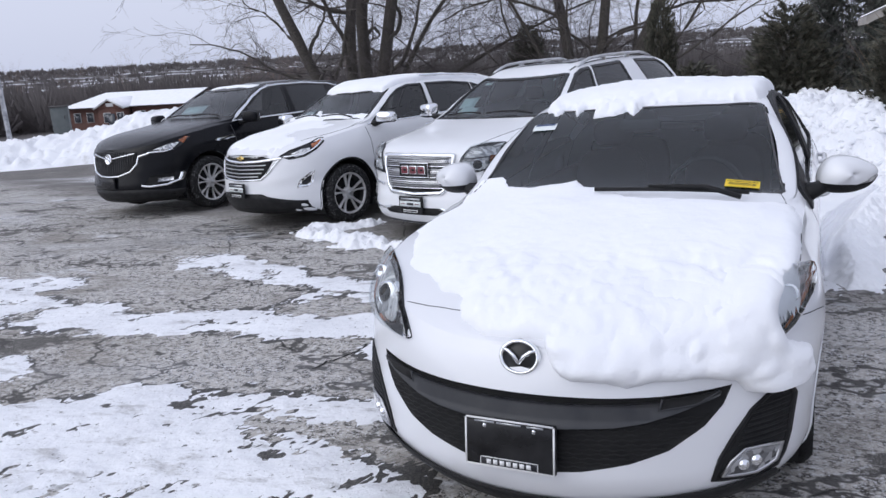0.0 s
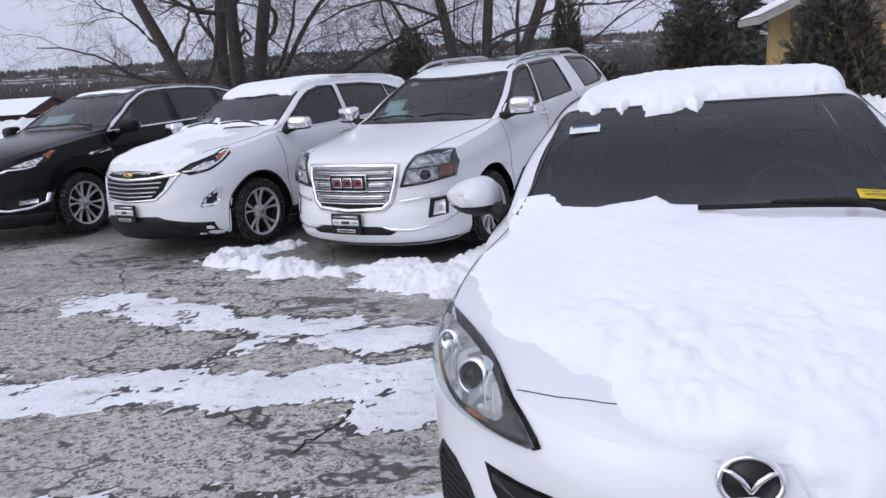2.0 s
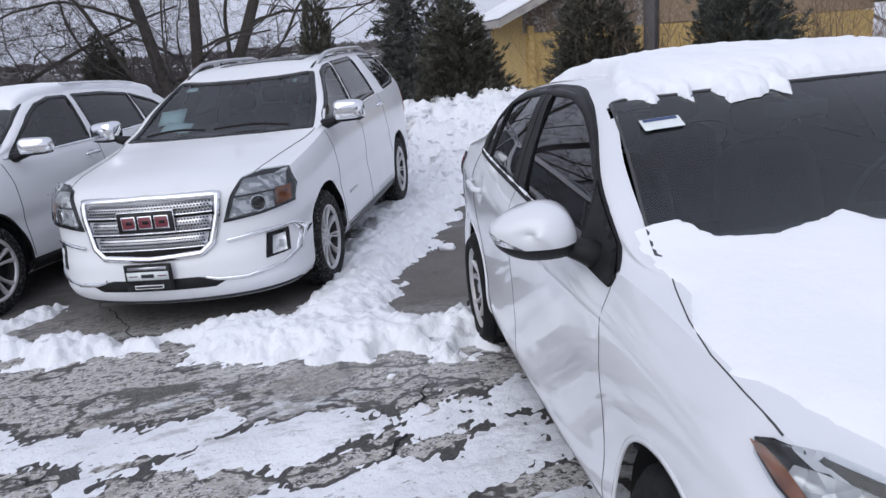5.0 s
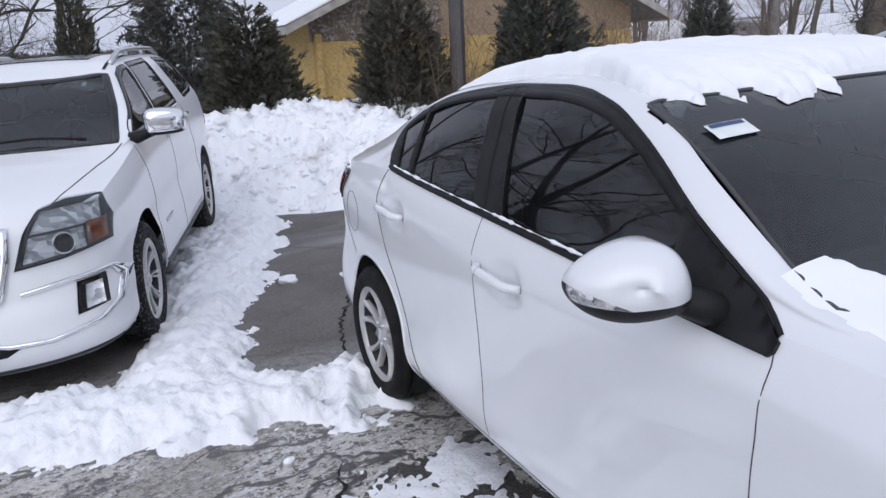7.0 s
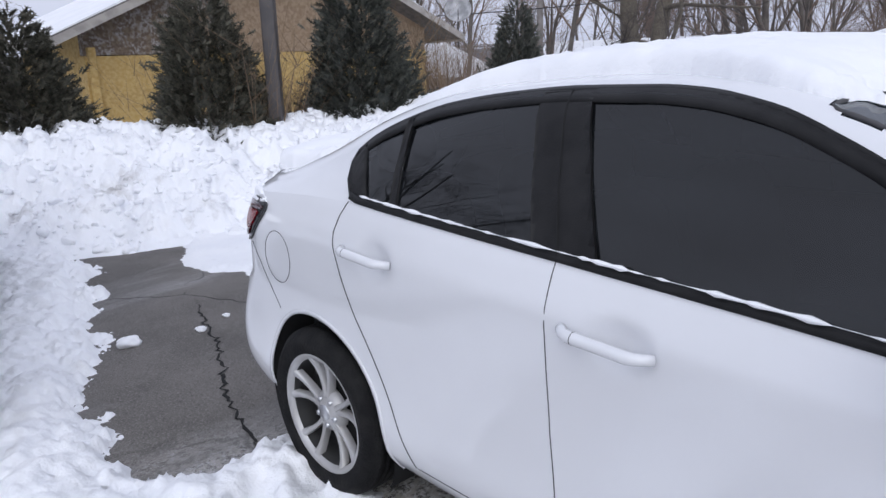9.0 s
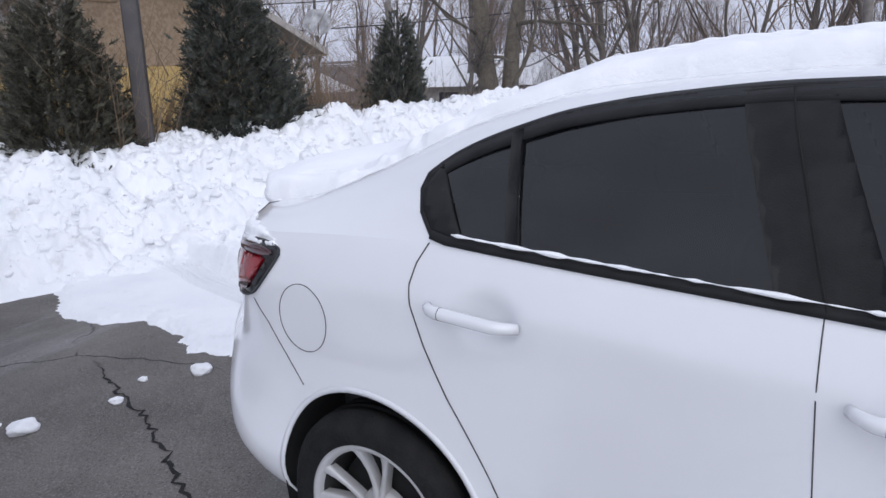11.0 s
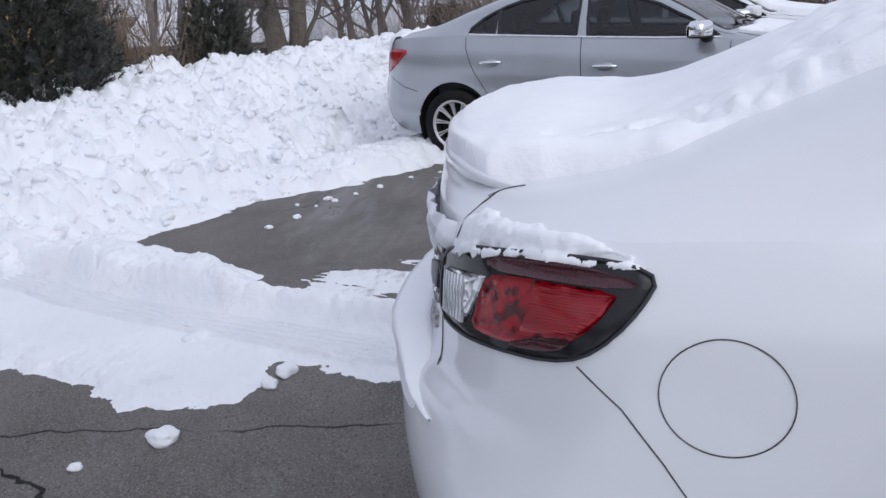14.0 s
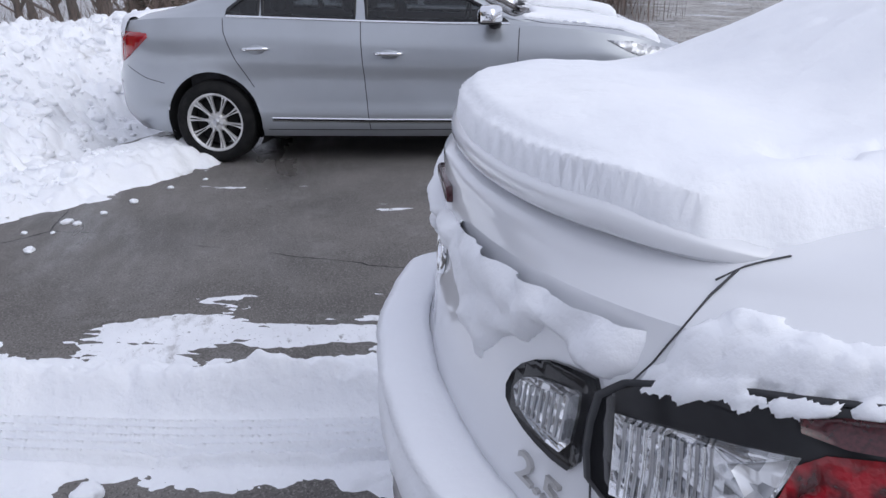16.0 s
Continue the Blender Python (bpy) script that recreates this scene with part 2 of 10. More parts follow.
def part(name, bm, mat, parent=None, label="", smooth=True, turn=True):
    """One bmesh as one mesh object under a thing or a part."""
    me = bpy.data.meshes.new(name)
    if turn:
        bmesh.ops.recalc_face_normals(bm, faces=bm.faces)
    if smooth:
        for f in bm.faces:
            f.smooth = True
    bm.to_mesh(me)
    bm.free()
    me.materials.append(mat)
    ob = new(name, me)
    ob.parent = parent
    return tagged(ob, label) if label else ob


def thing(name, m, label, category, group="", kind=""):
    ob = new(name)
    ob.empty_display_size = 0.2
    ob.matrix_world = m
    return tagged(ob, label, category, group, kind)


def box_bm(sx, sy, sz, at=(0, 0, 0), bevel=0.0, segs=2, bm=None, rot=None):
    own = bm or bmesh.new()
    r = bmesh.ops.create_cube(own, size=1)
    vs = r["verts"]
    m = Matrix.Translation(at) @ (rot or Matrix()) @ Matrix.Diagonal((sx, sy, sz, 1))
    bmesh.ops.transform(own, matrix=m, verts=vs)
    if bevel:
        es = list({e for v in vs for e in v.link_edges})
        bmesh.ops.bevel(own, geom=es, offset=bevel, segments=segs, affect="EDGES", profile=0.5)
    return own


def blob_bm(sx, sy, sz, at=(0, 0, 0), u=20, v=12, power=1.0, bm=None, rot=None):
    """A ball pressed towards a rounded box: power below 1 is boxier."""
    own = bm or bmesh.new()
    r = bmesh.ops.create_uvsphere(own, u_segments=u, v_segments=v, radius=1)
    for q in r["verts"]:
        q.co = Vector([math.copysign(abs(c) ** power, c) for c in q.co])
    bmesh.ops.transform(own, matrix=Matrix.Translation(at) @ (rot or Matrix()) @ Matrix.Diagonal((sx, sy, sz, 1)), verts=r["verts"])
    return own


def tube_bm(points, radii, sides=8, bm=None, flat=1.0):
    """A round bar along points."""
    own = bm or bmesh.new()
    rings = []
    pts = [Vector(p) for p in points]
    rs = radii if hasattr(radii, "__len__") else [radii] * len(pts)
    for i, p in enumerate(pts):
        d = (pts[min(i + 1, len(pts) - 1)] - pts[max(i - 1, 0)]).normalized()
        a = d.cross(Vector((0, 0, 1)))
        a = a.normalized() if a.length > 1e-4 else Vector((1, 0, 0))
        b = a.cross(d)
        rings.append([own.verts.new(p + (a * math.cos(t) * flat + b * math.sin(t)) * rs[i]) for t in (2 * math.pi * k / sides for k in range(sides))])
    for r, s in zip(rings, rings[1:]):
        for k in range(sides):
            own.faces.new((r[k], r[(k + 1) % sides], s[(k + 1) % sides], s[k]))
    own.faces.new(rings[0][::-1]), own.faces.new(rings[-1])
    return own


def lathe_bm(profile, steps=48, axis="Y", bm=None):
    """profile: (radius, along) pairs, turned about the axis."""
    own = bm or bmesh.new()
    rings = []
    for r, y in profile:
        ring = []
        for k in range(steps):
            a = 2 * math.pi * k / steps
            c, s = r * math.cos(a), r * math.sin(a)
            ring.append(own.verts.new({"Y": (c, y, s), "Z": (c, s, y), "X": (y, c, s)}[axis]))
        rings.append(ring)
    for r, s in zip(rings, rings[1:]):
        for k in range(steps):
            own.faces.new((r[k], r[(k + 1) % steps], s[(k + 1) % steps], s[k]))
    return own


def text_bm(words, size, depth, m, bold=0.0, width=None, align="CENTER"):
    """Raised lettering in the built-in font, laid by the matrix m (x along, y up)."""
    cu = bpy.data.curves.new("lettering", "FONT")
    cu.body, cu.size, cu.extrude, cu.align_x, cu.align_y, cu.offset = words, size, depth, align, "CENTER", bold
    cu.resolution_u = 3
    ob = bpy.data.objects.new("lettering", cu)
    scene.collection.objects.link(ob)
    me = bpy.data.meshes.new_from_object(ob.evaluated_get(bpy.context.evaluated_depsgraph_get()))
    bpy.data.objects.remove(ob)
    bpy.data.curves.remove(cu)
    bm = bmesh.new()
    bm.from_mesh(me)
    bpy.data.meshes.remove(me)
    if width and bm.verts:
        w = max(v.co.x for v in bm.verts) - min(v.co.x for v in bm.verts)
        for v in bm.verts:
            v.co.x *= width / w
    bmesh.ops.transform(bm, matrix=m, verts=bm.verts)
    return bm


def round_poly(pts, times=2):
    """Corners cut and cut again into a smooth outline."""
    p = [Vector(q) for q in pts]
    for _ in range(times):
        q = []
        for a, b in zip(p, p[1:] + p[:1]):
            q += [a * 0.75 + b * 0.25, a * 0.25 + b * 0.75]
        p = q
    return [tuple(q) for q in p]


def inside(px, pz, poly):
    """Which of the points lie in the polygon."""
    hit = np.zeros(np.shape(px), bool)
    for (x1, z1), (x2, z2) in zip(poly, poly[1:] + poly[:1]):
        c = (z1 > pz) != (z2 > pz)
        hit ^= c & (px < (x2 - x1) * (pz - z1) / ((z2 - z1) or 1e-9) + x1)
    return hit

# ---- car bodies ----
VIEWS = {"L": (Vector((0, -1, 0)), lambda a, b: Vector((a, 5, b))), "R": (Vector((0, 1, 0)), lambda a, b: Vector((a, -5, b))),
         "F": (Vector((-1, 0, 0)), lambda a, b: Vector((5, a, b))), "B": (Vector((1, 0, 0)), lambda a, b: Vector((-5, a, b))),
         "T": (Vector((0, 0, -1)), lambda a, b: Vector((a, b, 5)))}


class Shell:
    """A car body from smooth curves along its length (x ahead, y to its left, z up, between the axles on the ground)."""

    def __init__(self, s, step=0.025):
        self.s = s
        xf, xr, (af, nf, mf), (ar, nr, mr) = s["xf"], s["xr"], s["front"], s["rear"]
        ang = np.linspace(0, 1, 26)
        front = xf - af * (1 - np.cos(ang * math.pi / 2)) ** 1.0
        back = xr + ar * (1 - np.cos(ang[::-1] * math.pi / 2))
        mid = np.linspace(xf - af, xr + ar, int((xf - af - xr - ar) / step) + 2)[1:-1]
        x = np.concatenate([front, mid, back])
        tf, tr = np.clip((x - (xf - af)) / af, 0, 1), np.clip(((xr + ar) - x) / ar, 0, 1)
        W = soft_keys(s["width"], 0.16)(x)
        Y = W * (1 - tf**nf) ** (1 / mf) * (1 - tr**nr) ** (1 / mr)
        Y[0] = Y[-1] = 0.0
        zt, zb = soft_keys(s["shoulder"], 0.07)(x), soft_keys(s["bottom"], 0.1)(x)
        rows = s.get("rows", 28)
        v = np.linspace(0, 1, rows + 1)
        prof, nose, tail = smooth_keys(s["side"])(v), smooth_keys(s["nose"])(v), smooth_keys(s["tail"])(v)
        bf, br = tf**2 * (3 - 2 * tf), tr**2 * (3 - 2 * tr)
        X = x[:, None] + bf[:, None] * nose[None] + br[:, None] * tail[None]
        Z = zt[:, None] + (zb - zt)[:, None] * v[None]
        grow = 1 + prof[None] / W[:, None] + np.zeros_like(Z)
        for (cx, cz, rx, rz, d) in s.get("bulges", ()):
            grow += d / W[:, None] * np.exp(-(((X - cx) / rx) ** 2 + ((Z - cz) / rz) ** 2))
        for (cx, cz, rx, rz, d) in s.get("dishes", ()):
            grow += d / W[:, None] * np.exp(-(((X - cx) / rx) ** 2 + ((Z - cz) / rz) ** 2) ** 2)
        YY = Y[:, None] * grow
        self.n, self.rows = len(x), rows
        right = np.stack([X, -YY, Z], -1)
        left = np.stack([X, YY, Z], -1)
        # the upper skin, station by station across
        across = s.get("across", 22)
        fc, zc, zm = soft_keys(s["cant_y"], 0.07)(x), soft_keys(s["cant_z"], 0.07)(x), soft_keys(s["top"], 0.035)(x)
        q = np.linspace(0, 1, across + 1)
        upper = []
        for i in range(self.n):
            ya, za = YY[i, 0], zt[i]
            yc, zk = ya * fc[i], za + (zm[i] - za) * zc[i]
            pts = np.array([[ya, za], [ya + (yc - ya) * 0.45 + 0.012 * min(1, abs(zk - za) * 4) * min(1, ya * 3), za + (zk - za) * 0.5], [yc, zk], [yc * 0.6, zk + (zm[i] - zk) * 0.72], [0, zm[i]]])
            t = np.array([0, 0.25, 0.5, 0.72, 1.0])
            m = np.gradient(pts, t, axis=0)
            m[-1, 1] = 0
            j = np.clip(np.searchsorted(t, q, "right") - 1, 0, 3)
            h = t[j + 1] - t[j]
            u = ((q - t[j]) / h)[:, None]
            h = h[:, None]
            c = pts[j] * (2 * u**3 - 3 * u**2 + 1) + h * m[j] * (u**3 - 2 * u**2 + u) + pts[j + 1] * (3 * u**2 - 2 * u**3) + h * m[j + 1] * (u**3 - u**2)
            half = np.stack([np.full(across + 1, X[i, 0]), c[:, 0], c[:, 1]], -1)
            other = half[::-1][1:].copy()
            other[:, 1] *= -1
            upper.append(np.concatenate([half, other]))
        self.upper = np.array(upper)
        self.verts, self.faces = [], []
        self.add(left, False), self.add(right, True), self.add(self.upper, True)
        self.bvh = BVHTree.FromPolygons([tuple(p) for p in self.verts], self.faces)

    def add(self, g, flip):
        a, b = g.shape[:2]
        k = len(self.verts)
        self.verts += [tuple(p) for p in g.reshape(-1, 3)]
        for i in range(a - 1):
            for j in range(b - 1):
                f = (k + i * b + j, k + i * b + j + 1, k + (i + 1) * b + j + 1, k + (i + 1) * b + j)
                self.faces.append(f[::-1] if flip else f)

    def hit(self, view, a, b):
        d, start = VIEWS[view]
        p, n, _, _ = self.bvh.ray_cast(start(a, b), d)
        if p is None:
            p, n, _, _ = self.bvh.find_nearest(start(a, b) + d * 4.2)
        return p, (n if n.dot(d) < 0 else -n)

    def body(self, parent, mat, windows, wheels, radius):
        """The painted skin with window openings and wheel arches cut out of it."""
        v, faces = np.array(self.verts), self.faces
        for wx, wz in wheels:
            dx, dz = v[:, 0] - wx, v[:, 2] - wz
            r = np.hypot(dx, dz)
            low = (v[:, 2] < wz + radius * 1.05) & (np.abs(v[:, 1]) > 0.45)
            near = low & (r < radius)
            keep, used = [], np.zeros(len(v), bool)
            for f in faces:
                if not all(near[i] for i in f):
                    keep.append(f)
                    used[list(f)] = True
            faces = keep
            move = near & used
            s = radius / np.maximum(r[move], 1e-6)
            v[move, 0], v[move, 2] = wx + dx[move] * s, wz + dz[move] * s
        cen = np.array([v[list(f)].mean(0) for f in faces])
        nrm = np.array([np.cross(v[f[2]] - v[f[0]], v[f[3]] - v[f[1]]) for f in faces])
        gone = np.zeros(len(faces), bool)
        for view, poly in windows:
            d = VIEWS[view][0]
            a, b = {"L": (0, 2), "R": (0, 2), "F": (1, 2), "B": (1, 2), "T": (0, 1)}[view]
            gone |= inside(cen[:, a], cen[:, b], poly) & ((nrm @ np.array(d)) < -1e-9) & (cen[:, 2] > self.s["glass_from"])
        return mesh_object("body", v, [f for f, g in zip(faces, gone) if not g], mat, parent)

    def patch(self, name, view, poly, mat, parent, off=0.003, thick=0.006, cell=0.06, label="", at=None):
        """An outline in a side, front, back or top view, laid on the skin as a thin shaped piece."""
        bm = bmesh.new()
        f = bm.faces.new([bm.verts.new((a, b, 0)) for a, b in poly])
        xs, ys = [p[0] for p in poly], [p[1] for p in poly]
        for ax, lo, hi in ((0, min(xs), max(xs)), (1, min(ys), max(ys))):
            n = int((hi - lo) / cell)
            for k in range(1, n + 1):
                co = [0, 0, 0]
                co[ax] = lo + (hi - lo) * k / (n + 1)
                no = [0, 0, 0]
                no[ax] = 1
                bmesh.ops.bisect_plane(bm, geom=bm.verts[:] + bm.edges[:] + bm.faces[:], plane_co=co, plane_no=no)
        rim = [e for e in bm.edges if len(e.link_faces) == 1]
        place = {}
        for q in bm.verts:
            p, n = at(q.co.x, q.co.y) if at else self.hit(view, q.co.x, q.co.y)
            place[q] = (p + n * off, n)
        if thick:
            r = bmesh.ops.extrude_edge_only(bm, edges=rim)
            fresh = [g for g in r["geom"] if isinstance(g, bmesh.types.BMVert)]
            for q in fresh:
                p, n = self.hit(view, q.co.x, q.co.y)
                place[q] = (p + n * (off - thick), n)
        for q, (p, n) in place.items():
            q.co = p
        bm.normal_update()
        wrong = [g for g in bm.faces if g.normal.dot(place[g.verts[0]][1]) < -0.2]
        bmesh.ops.reverse_faces(bm, faces=wrong)
        slopes = [place[q][1] for q in bm.verts] if at else None
        ob = part(name, bm, mat, parent, label, turn=False)
        if slopes:
            ob.data.normals_split_custom_set_from_vertices(slopes)
        return ob

    def strip(self, name, view, line, width, mat, parent, off=0.002, closed=False, label="", bulge=0.0, cell=0.03):
        """A narrow band along a line drawn in a view, laid on the skin."""
        pts = []
        line = list(line) + ([line[0]] if closed else [])
        for (a, b), (c, d) in zip(line, line[1:]):
            n = max(1, int(math.hypot(c - a, d - b) / cell))
            pts += [(a + (c - a) * k / n, b + (d - b) * k / n) for k in range(n)]
        if not closed:
            pts.append(line[-1])
        n = len(pts)
        rings = []
        for i, (a, b) in enumerate(pts):
            p0, p1 = (pts[i - 1], pts[(i + 1) % n]) if closed else (pts[max(i - 1, 0)], pts[min(i + 1, n - 1)])
            tx, tz = p1[0] - p0[0], p1[1] - p0[1]
            l = math.hypot(tx, tz) or 1
            nx, nz = -tz / l * width / 2, tx / l * width / 2
            row = []
            for k, o in ((-1, off - 0.006), (-1, off), (0, off + bulge), (1, off), (1, off - 0.006)):
                p, m = self.hit(view, a + nx * k, b + nz * k)
                row.append(p + m * o)
            rings.append(row)
        bm = bmesh.new()
        vr = [[bm.verts.new(p) for p in r] for r in rings]
        for i in range(n if closed else n - 1):
            for k in range(4):
                bm.faces.new((vr[i][k], vr[i][k + 1], vr[(i + 1) % n][k + 1], vr[(i + 1) % n][k]))
        return part(name, bm, mat, parent, label)

    def sheet(self, view, polys):
        """An even curved sheet of glass through the skin inside some outlines: place and slope at a point of the view."""
        pts = [p for poly in polys for p in poly]
        a0, a1, b0, b1 = min(p[0] for p in pts), max(p[0] for p in pts), min(p[1] for p in pts), max(p[1] for p in pts)
        axis = {"L": 1, "R": 1, "T": 2, "F": 0, "B": 0}[view]
        A, B, H = [], [], []
        for a in np.linspace(a0, a1, 40):
            for b in np.linspace(b0, b1, 26):
                if any(inside(np.array(a), np.array(b), q) for q in polys):
                    A.append(a), B.append(b), H.append(self.hit(view, a, b)[0][axis])
        A, B, H = np.array(A), np.array(B), np.array(H)
        am, bm_, sa, sb = (a0 + a1) / 2, (b0 + b1) / 2, (a1 - a0) / 2, (b1 - b0) / 2
        powers = [(i, j) for i in range(5) for j in (range(3) if view != "T" else (0, 2, 4)) if i + j <= (5 if view != "T" else 6)]
        M_ = np.stack([((A - am) / sa) ** i * ((B - bm_) / sb) ** j for i, j in powers], -1)
        c = np.linalg.lstsq(M_, H, rcond=None)[0]
        way = VIEWS[view][0]

        def at(a, b):
            u, v = (a - am) / sa, (b - bm_) / sb
            h = sum(k * u**i * v**j for k, (i, j) in zip(c, powers))
            ha = sum(k * i * u ** max(i - 1, 0) * v**j for k, (i, j) in zip(c, powers) if i) / sa
            hb = sum(k * j * u**i * v ** max(j - 1, 0) for k, (i, j) in zip(c, powers) if j) / sb
            p, n = ((a, h, b), (-ha, 1, -hb)) if axis == 1 else ((a, b, h), (-ha, -hb, 1)) if axis == 2 else ((h, a, b), (1, -ha, -hb))
            n = Vector(n).normalized()
            return Vector(p), (n if n.dot(way) < 0 else -n)
        return at

    def window(self, view, poly, mat, parent, frame_mat, band=0.03, name="window", sheet=None):
        """An even pane a little inside the skin with its black edge band as a part of it."""
        at = sheet or self.sheet(view, [poly])
        w = self.patch(name, view, poly, mat, parent, off=-0.004, thick=0.0, cell=0.05, at=at)
        self.strip("window_seal", view, poly, band, frame_mat, w, off=0.003, closed=True)
        return w


def shrink(poly, d):
    """A polygon drawn in by d."""
    n = len(poly)
    area = sum(a[0] * b[1] - b[0] * a[1] for a, b in zip(poly, poly[1:] + poly[:1]))
    sgn = 1 if area > 0 else -1
    out = []
    for i in range(n):
        (x0, z0), (x1, z1), (x2, z2) = poly[i - 1], poly[i], poly[(i + 1) % n]
        tx, tz = x2 - x0, z2 - z0
        l = math.hypot(tx, tz) or 1
        out.append((x1 - sgn * tz / l * d, z1 + sgn * tx / l * d))
    return out


def wheel(parent, at, side, tyre_r, rim_r, spokes, width=0.21, tyre_mat="tyre", style="pairs", blank=0.0):
    """side: +1 left, -1 right; the outer face looks along side * y."""
    w = new("wheel")
    w.parent = parent
    w.matrix_basis = Matrix.Translation(at) @ Matrix.Diagonal((1, side, 1, 1)) if side > 0 else Matrix.Translation(at) @ pose(0, 0, 0, 0, 0, 180)
    h = width / 2
    prof = [(rim_r - 0.012, -h + 0.02), (rim_r + 0.012, -h), (rim_r + (tyre_r - rim_r) * 0.55, -h - 0.006), (tyre_r - 0.025, -h + 0.008), (tyre_r - 0.004, -h + 0.03)]
    for k in range(1, 5):
        y = -h + 0.03 + (width - 0.06) * k / 5
        prof += [(tyre_r, y - 0.012), (tyre_r, y - 0.005), (tyre_r - 0.008, y - 0.004), (tyre_r - 0.008, y + 0.004), (tyre_r, y + 0.005)]
    prof += [(tyre_r - 0.004, h - 0.03), (tyre_r - 0.025, h - 0.008), (rim_r + (tyre_r - rim_r) * 0.55, h + 0.006), (rim_r + 0.012, h), (rim_r - 0.012, h - 0.02)]
    part("tyre", lathe_bm(prof, 56), M[tyre_mat], w)
    y0 = h - 0.012
    bm = lathe_bm([(rim_r + 0.004, y0 - 0.008), (rim_r + 0.008, y0 + 0.004), (rim_r - 0.004, y0 + 0.006), (rim_r - 0.016, y0 - 0.004), (rim_r - 0.020, y0 - 0.014)], 56)
    part("barrel", lathe_bm([(rim_r - 0.019, y0 - 0.012), (rim_r - 0.024, y0 - 0.05), (rim_r - 0.03, -h + 0.03)], 56), M["barrel"], w)
    lathe_bm([(0.001, y0 - 0.012), (0.034, y0 - 0.012), (0.05, y0 - 0.02), (0.075, y0 - 0.03), (0.08, y0 - 0.06)], 24, bm=bm)

    def spoke(a0, a1, w0, w1):
        ca, sa, cb, sb = math.cos(a0), math.sin(a0), math.cos(a1), math.sin(a1)
        rows = []
        for t in (0.0, 0.25, 0.5, 0.75, 1.0):
            r = 0.055 + (rim_r - 0.012 - 0.055) * t
            a = a0 + (a1 - a0) * t
            ww = w0 + (w1 - w0) * t + 0.006 * (1 - 4 * (t - 0.5) ** 2) * -1
            y = y0 - 0.022 + 0.02 * t - 0.012 * (1 - (2 * t - 1) ** 2)
            c, s = math.cos(a), math.sin(a)
            row = [bm.verts.new((r * c - o * s, y - dy, r * s + o * c)) for o, dy in ((-ww, 0.03), (-ww, 0.004), (-ww * 0.6, 0), (ww * 0.6, 0), (ww, 0.004), (ww, 0.03))]
            rows.append(row)
        for r0, r1 in zip(rows, rows[1:]):
            for k in range(5):
                bm.faces.new((r0[k], r0[k + 1], r1[k + 1], r1[k]))

    for k in range(spokes):
        a = 2 * math.pi * (k + 0.25) / spokes
        if style == "pairs":
            spoke(a - 0.12, a - 0.22, 0.014, 0.018), spoke(a + 0.12, a + 0.22, 0.014, 0.018)
        elif style == "broad":
            spoke(a - 0.13, a - 0.25, 0.013, 0.0155), spoke(a + 0.13, a + 0.25, 0.013, 0.0155)
        else:
            spoke(a - 0.04, a - 0.07, 0.009, 0.010), spoke(a + 0.04, a + 0.07, 0.009, 0.010)
    part("rim", bm, M["grey_alloy" if style == "broad" else "alloy"], w)
    bm = lathe_bm([(0.001, y0 - 0.075), (rim_r - 0.05, y0 - 0.075), (rim_r - 0.05, y0 - 0.1)], 32)
    part("brake_disc", bm, M["dark"], w)
    bm = lathe_bm([(0.001, y0 - 0.006), (0.026, y0 - 0.006), (0.03, y0 - 0.012)], 20)
    part("hub_cap", bm, M["satin"], w)
    for k in range(5):
        a = 2 * math.pi * (k + 0.75) / 5
        bm = lathe_bm([(0.001, y0 - 0.012), (0.009, y0 - 0.012), (0.010, y0 - 0.03)], 10)
        bmesh.ops.transform(bm, matrix=Matrix.Translation((0.052 * math.cos(a), 0, 0.052 * math.sin(a))), verts=bm.verts)
        part("wheel_nut", bm, M["satin"], w)
    return w


def under(parent, shell, wheels, radius, clearance, half):
    """Dark floor pan and wheel wells."""
    s = shell.s
    bm = box_bm(s["xf"] - s["xr"] - 0.7, half * 2 - 0.5, 0.14, ((s["xf"] + s["xr"]) / 2, 0, clearance + 0.10))
    part("floor_pan", bm, M["dark"], parent)
    for wx, wz in wheels:
        for sd in (-1, 1):
            bm = bmesh.new()
            rings = []
            for y in (half - 0.035, half - 0.36):
                rings.append([bm.verts.new((wx + (radius + 0.002) * math.cos(a), sd * y, wz + (radius + 0.002) * math.sin(a))) for a in np.linspace(-0.5, math.pi + 0.5, 28)])
            for k in range(27):
                bm.faces.new((rings[0][k], rings[0][k + 1], rings[1][k + 1], rings[1][k]))
            bm.faces.new(rings[1])
            part("wheel_well", bm, M["dark"], parent)


def arch_lip(shell, view, wx, wz, radius, width, mat, parent, name="wheel_arch_trim", off=0.004):
    line = [(wx + (radius + width / 2 - 0.004) * math.cos(a), wz + (radius + width / 2 - 0.004) * math.sin(a)) for a in np.linspace(-0.32, math.pi + 0.32, 40)]
    return shell.strip(name, view, line, width, mat, parent, off=off)


def seat(parent, x, y, z, mat, high=0.62):
    bm = blob_bm(0.26, 0.24, 0.09, (x, y, z), power=0.55)
    blob_bm(0.09, 0.23, high / 2, (x - 0.26, y, z + high / 2), power=0.55, bm=bm, rot=pose(0, 0, 0, 0, -14, 0))
    part("seat", bm, mat, parent)
    part("headrest", blob_bm(0.05, 0.13, 0.085, (x - 0.36, y, z + high + 0.09), power=0.6), mat, parent)


